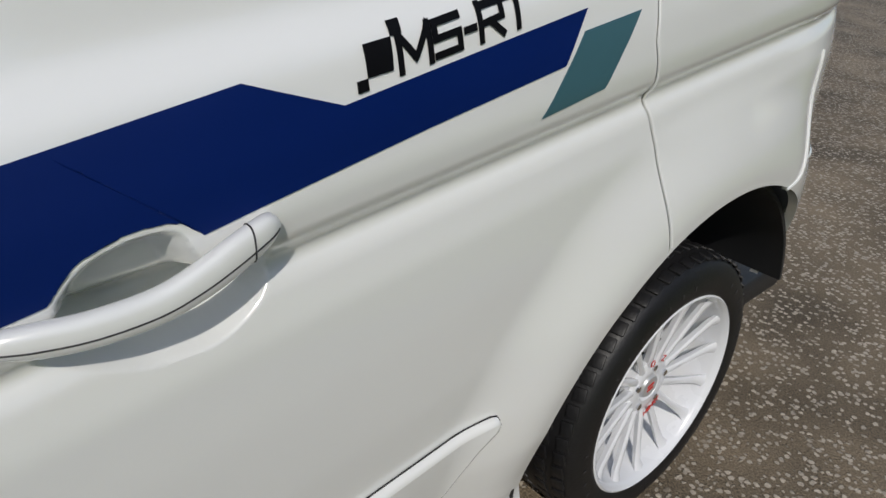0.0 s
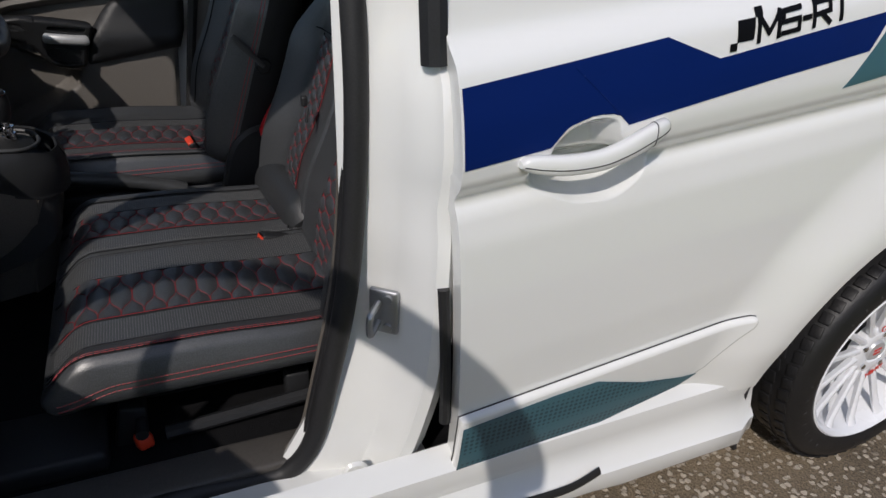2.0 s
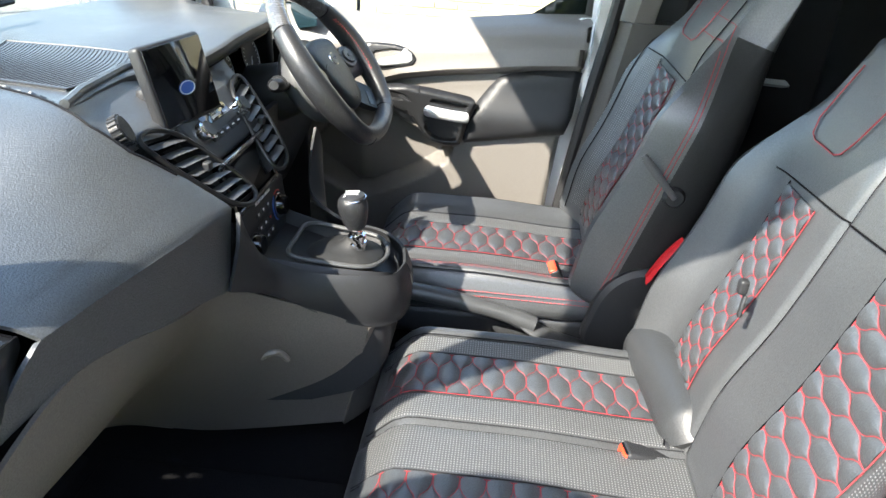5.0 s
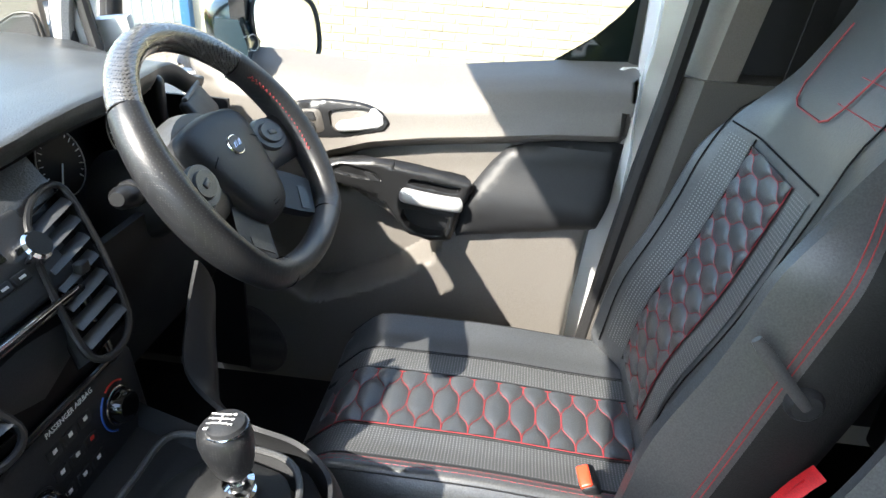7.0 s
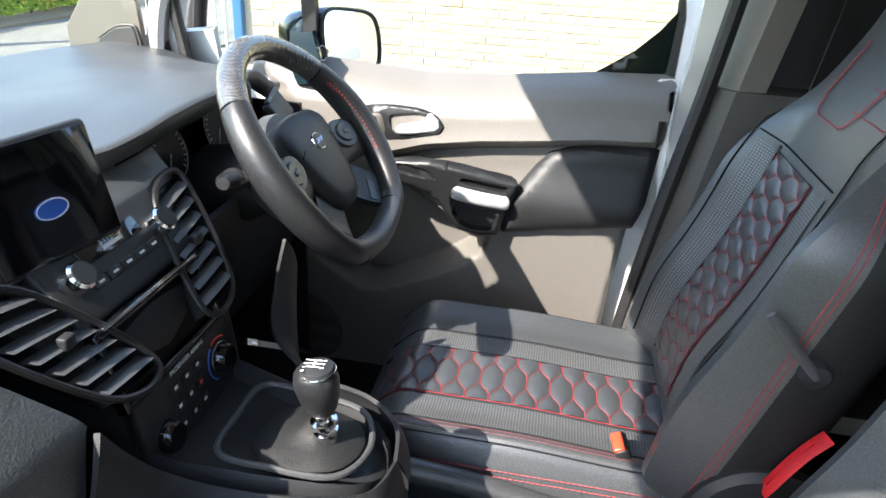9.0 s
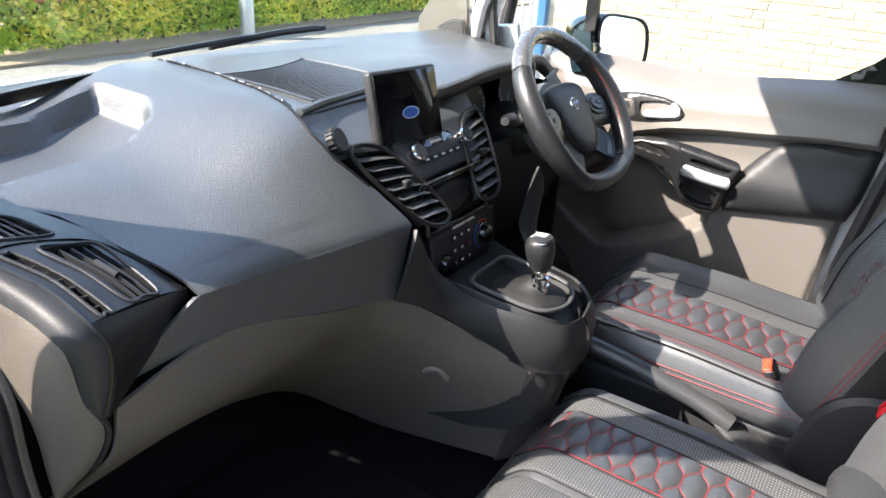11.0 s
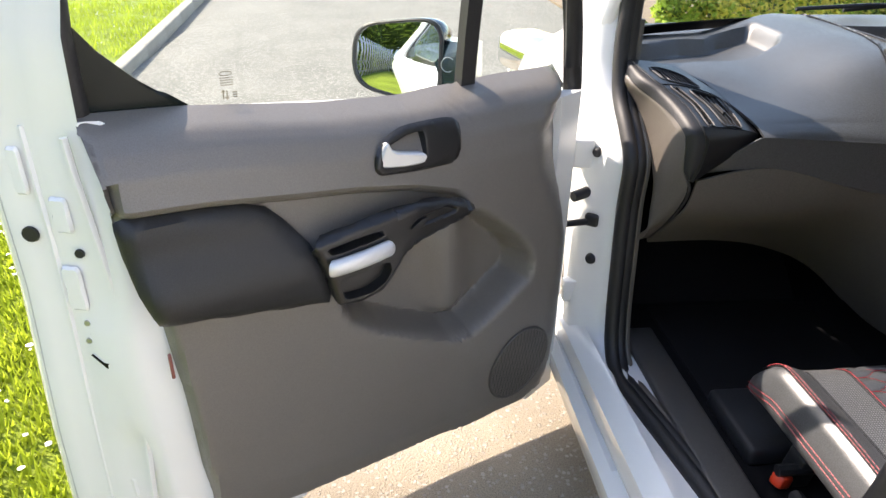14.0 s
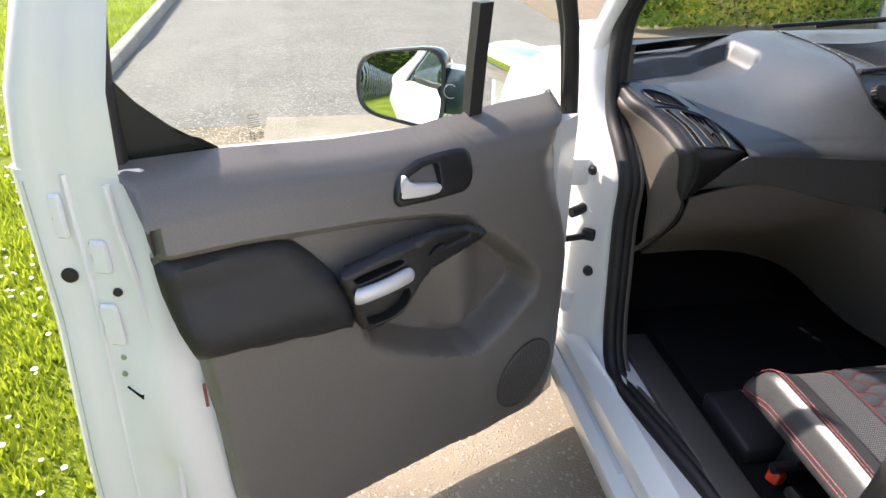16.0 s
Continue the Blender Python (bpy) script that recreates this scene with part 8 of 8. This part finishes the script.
# recliner cover on the driver's seat
rc = thing("seat_recliner", "black recliner cover beside the driver's seat", "seat cover", (.172, .02, .60))
RI = Matrix.Translation((-.172, -.02, -.60))
for nm, bm, m, lb in (("recliner_cover", moved(plate([(-.08, -.10), (.12, -.10), (.13, -.02), (.10, .06), (.04, .10), (-.04, .09), (-.09, .02)], .030, .010, 40), Matrix(((0, 0, -1, .178), (1, 0, 0, .0), (0, 1, 0, .60), (0, 0, 0, 1)))), BLACKP, "black moulded cover"),
                      ("recliner_pivot", moved(disc(.023, .014, 28, .020, .004), Matrix(((0, 0, -1, .170), (1, 0, 0, .005), (0, 1, 0, .862), (0, 0, 0, 1)))), BLACKP, "round pivot boss"),
                      ("recliner_lever", tube(smoothed([(.156, .005, .862), (.154, .04, .900), (.154, .080, .945)], 8), [.006, .007, .007, .0075, .008, .0085, .008, .006], 10, flat=(.6, 1.0)), MATTED, "dark grey lever"),
                      ("pull_tab", tube(smoothed([(.152, -.030, .780), (.146, -.008, .758), (.141, .012, .728), (.139, .026, .700), (.141, .030, .690), (.146, .022, .698), (.151, .004, .728), (.155, -.020, .765)], 30), .0125, 10, flat=(1.0, .16)), REDWEB, "red woven pull loop")):
    o = part(nm, bm, m, rc, lb)
    o.matrix_parent_inverse = RI
# hinge bolster where the bench's small back folds
lb = thing("folding_hinge_cover", "rolled black leather hinge cover on the bench", "seat cover", (-.03, .01, .60))
# darker leather than the seat's: the roll's shade is put into its colour
o = part("hinge_roll", tube(smoothed([(-.168, -.022, .578), (-.160, -.020, .580), (-.10, -.012, .584), (-.03, -.004, .585), (.04, .004, .580), (.085, .010, .572)], 26), [.034, .052, .060] + [.062] * 20 + [.060, .054, .042], 24), SKIRTL, lb, "rolled leather cover")
o.matrix_parent_inverse = Matrix.Translation((.03, -.01, -.60))
hk = thing("belt_guide", "black belt guide clipped to the backrest", "belt guide", (-.199, -.02, .877))
part("guide_clip", rbox(.016, .014, .024, .005, 3), BLACKP, hk)
part("guide_tongue", moved(rbox(.010, .006, .035, .003, 2), pose(-.006, -.004, -.03, 8, 14, 0)), BLACKP, hk)
# frame and mechanism under the bench
uf = thing("floor_bracket", "black steel frame and cables under the bench", "bracket", (-.45, .3, .35))
UI = Matrix.Translation((.45, -.3, -.35))
for nm, bm, m, lb2 in (("frame_leg", moved(rbox(.04, .05, .10, .008, 2), pose(-.56, .42, .385, 12, 0, 0)), BLACKP, "black bracket"), ("frame_leg", moved(rbox(.04, .05, .10, .008, 2), pose(-.56, .10, .385)), BLACKP, "black bracket"),
                       ("cross_bar", tube([(-.62, .40, .40), (-.2, .40, .40)], .012, 8), BLACKP, "black cross bar"), ("jack_handle", tube(smoothed([(-.60, .36, .375), (-.60, .20, .385), (-.605, .06, .40)], 10), .014, 8), BLACKP, "black hose"),
                       ("red_clip", moved(rbox(.035, .030, .030, .008, 2), pose(-.605, .40, .375, 0, 20, 20)), REDP, "red clip"), ("battery_tray", moved(rbox(.16, .20, .05, .015, 3), pose(-.56, .56, .370)), BLACKP, "black plastic tray")):
    o = part(nm, bm, m, uf, lb2)
    o.matrix_parent_inverse = UI
# belt pillar linings on the driver's side
tr = thing("pillar_lining", "grey lining on the pillar behind the driver", "pillar lining", (.74, .02, .4), kind="structure")
TI = Matrix.Translation((-.74, -.02, -.4))
for nm, bm, m in (("lower_lining", loft([[(x, y + o, z) for x, y in ((.70, .10), (.73, .13), (.80, .14), (.82, -.15), (.70, -.15))] for z, o in ((.36, .06), (.6, .03), (.9, -.02), (1.10, -.05))]), DOORD), ("upper_lining", loft([[(x - i, y + o, z) for x, y in ((.71, .10), (.74, .125), (.80, .13), (.82, .05), (.715, .05))] for z, o, i in ((1.10, -.055, 0), (1.3, -.085, .02), (1.55, -.13, .06), (1.68, -.15, .09))]), DOORG),
                  ("inner_side", rbox(.02, .70, 1.32, .006, 1, fn=lambda q: q + Vector((.80, -.28, 1.03))), BLACKP), ("door_rubber", tube(smoothed([(.745, .185, .40), (.745, .165, .6), (.738, .125, .9), (.728, .095, 1.1), (.70, .06, 1.4), (.67, .02, 1.6)], 30), .016, 8), RUBBER)):
    o = part(nm, bm, m, tr)
    o.matrix_parent_inverse = TI
bt = thing("seat_belt", "black webbing seat belt hanging behind the driver's seat", "seat belt", (.70, -.05, .5))
o = part("webbing", thicken(sheet(lambda s, t: (lerp(.690, .672, s) - .03 * t, lerp(-.035, .008, s) - .10 * t, lerp(.55, 1.45, t)), 4, 24), .002), mat("belt_webbing", (.012, .012, .013), .8, bump=.5, bscale=600), bt, "black webbing")
o.matrix_parent_inverse = Matrix.Translation((-.70, .05, -.5))
mt = thing("floor_mat", "black rubber floor mat in the passenger footwell", "floor mat", (-.40, .80, .352))
part("mat_sheet", rbox(.46, .52, .012, .005, 2), mat("mat_rubber", (.012, .012, .013), .7, bump=.6, bscale=300, spec=.1), mt)


# ---- gate and posts beyond the driver's window ----
BLUEP = mat("blue_post_paint", (.03, .11, .24), .4, var=.15)
PALEP = mat("pale_gate_paint", (.55, .57, .56), .45, var=.1)
gt = thing("metal_gate", "pale painted steel gate beside the brick wall", "gate", (5.75, 4.1, 0))
for k in range(13):
    part("bar", moved(rbox(.03, .022, 1.75, .006, 1), pose(0, -.60 + k * .10, .95)), PALEP, gt)
for z in (.12, 1.0, 1.80):
    part("rail", moved(rbox(.035, 1.30, .045, .008, 1), pose(.004, 0, z)), PALEP, gt)
bp_ = thing("gate_post", "blue painted square gate post", "post", (5.72, 3.44, 0))
part("post", moved(rbox(.09, .09, 2.3, .01, 2), pose(0, 0, 1.15)), BLUEP, bp_)
part("post_cap", moved(rbox(.10, .10, .02, .006, 2), pose(0, 0, 2.31)), BLUEP, bp_)
lp = thing("street_lamp", "grey steel street lamp column in front of the hedge", "street lamp", (4.72, 6.8, -.02))
part("column", loft([[(r * math.cos(a), r * math.sin(a), z) for a in (2 * math.pi * k / 16 for k in range(16))] for r, z in ((.085, 0), (.085, 1.3), (.06, 1.36), (.05, 3.5), (.042, 5.4))]), GALV, lp, "tapered steel column")
part("inspection_door", moved(rbox(.09, .012, .45, .004, 2), pose(0, -.083, .75)), GALV, lp)
part("lantern", moved(rbox(.20, .55, .09, .03, 3), pose(0, -.22, 5.42, 8)), GALV, lp, "grey lantern head")


# ---- fence behind the lawn ----
fence = thing("palisade_fence", "grey steel palisade fence beyond the lawn", "fence", (-6.5, -2, 0))
pale = rbox(.06, .02, 1.85, .006, 1)
first = None
for k in range(90):
    y = -9 + k * .145
    if first is None:
        first = part("pale", pale, GALV, fence)
        ob = first
    else:
        ob = new("pale", first.data)
        ob.parent = fence
    ob.location, ob.rotation_euler = (-.0, y + 2, 1.0), (0, 0, radians(90))
for z in (.45, 1.6):
    part("rail", moved(rbox(.04, 13.2, .05, .006, 1), pose(-.03, -.4, z)), GALV, fence, "steel rail")
hedge("shrubbery", -8.6, -7.0, -9, 4.5, 1.9, 14000, 11, "dark shrubs behind the steel fence", lambda k, hi, rng: 3 if rng.random() < .7 else 0, (.05, .10), "x")
# unseen trees, added to cut the sky light entering by the open door
hedge("tree_belt", -10.2, -7.6, -14, -1.2, 5.2, 26000, 17, "tall dark trees behind the steel fence", lambda k, hi, rng: 3 if rng.random() < .8 else 0, (.10, .20), "x")

# ---- bricks, one by one ----
rngb = random.Random(2)
bw, bh, bd = .215, .065, .10
mesh_b = [rbox(bd, bw, bh, .006, 1, fn=lambda q, s=s: q + Vector((.004 * noise.noise((q.y * 20 + s, q.z * 30, s)), .003 * noise.noise((q.y * 9, q.z * 20, s + 5)), .002 * noise.noise((q.y * 10, 3, s))))) for s in (1.0, 7.0, 13.0)]
shared = []
for b in mesh_b:
    me = bpy.data.meshes.new("brick")
    bmesh.ops.recalc_face_normals(b, faces=b.faces[:])
    b.to_mesh(me)
    b.free()
    me.materials.append(BRICK)
    shared.append(me)
near, rest = 0, bmesh.new()
z, course = .0375, 0
while z < WALLZ:
    y = WALLY0 + (bw + .01) / 2 * (1 + course % 2)
    while y < WALLY1 - bw / 2 + .02:
        me = shared[rngb.randrange(3)]
        m = pose(WALLX + .056 + rngb.uniform(-.003, .003), y + rngb.uniform(-.002, .002), z, rngb.uniform(-.4, .4), 0, rngb.uniform(-.5, .5))
        if near < 300 and -.3 < y < WALLY1 and .0 < z < 1.9:
            ob = new("brick", me)
            ob.parent = wall
            ob.matrix_basis = m
            near += 1
        else:
            k0 = len(rest.verts)
            rest.from_mesh(me)
            rest.verts.ensure_lookup_table()
            bmesh.ops.transform(rest, matrix=m, verts=rest.verts[k0:])
        y += bw + .01
    z += bh + .0105
    course += 1
part("brickwork", rest, BRICK, wall, kind="stuff")
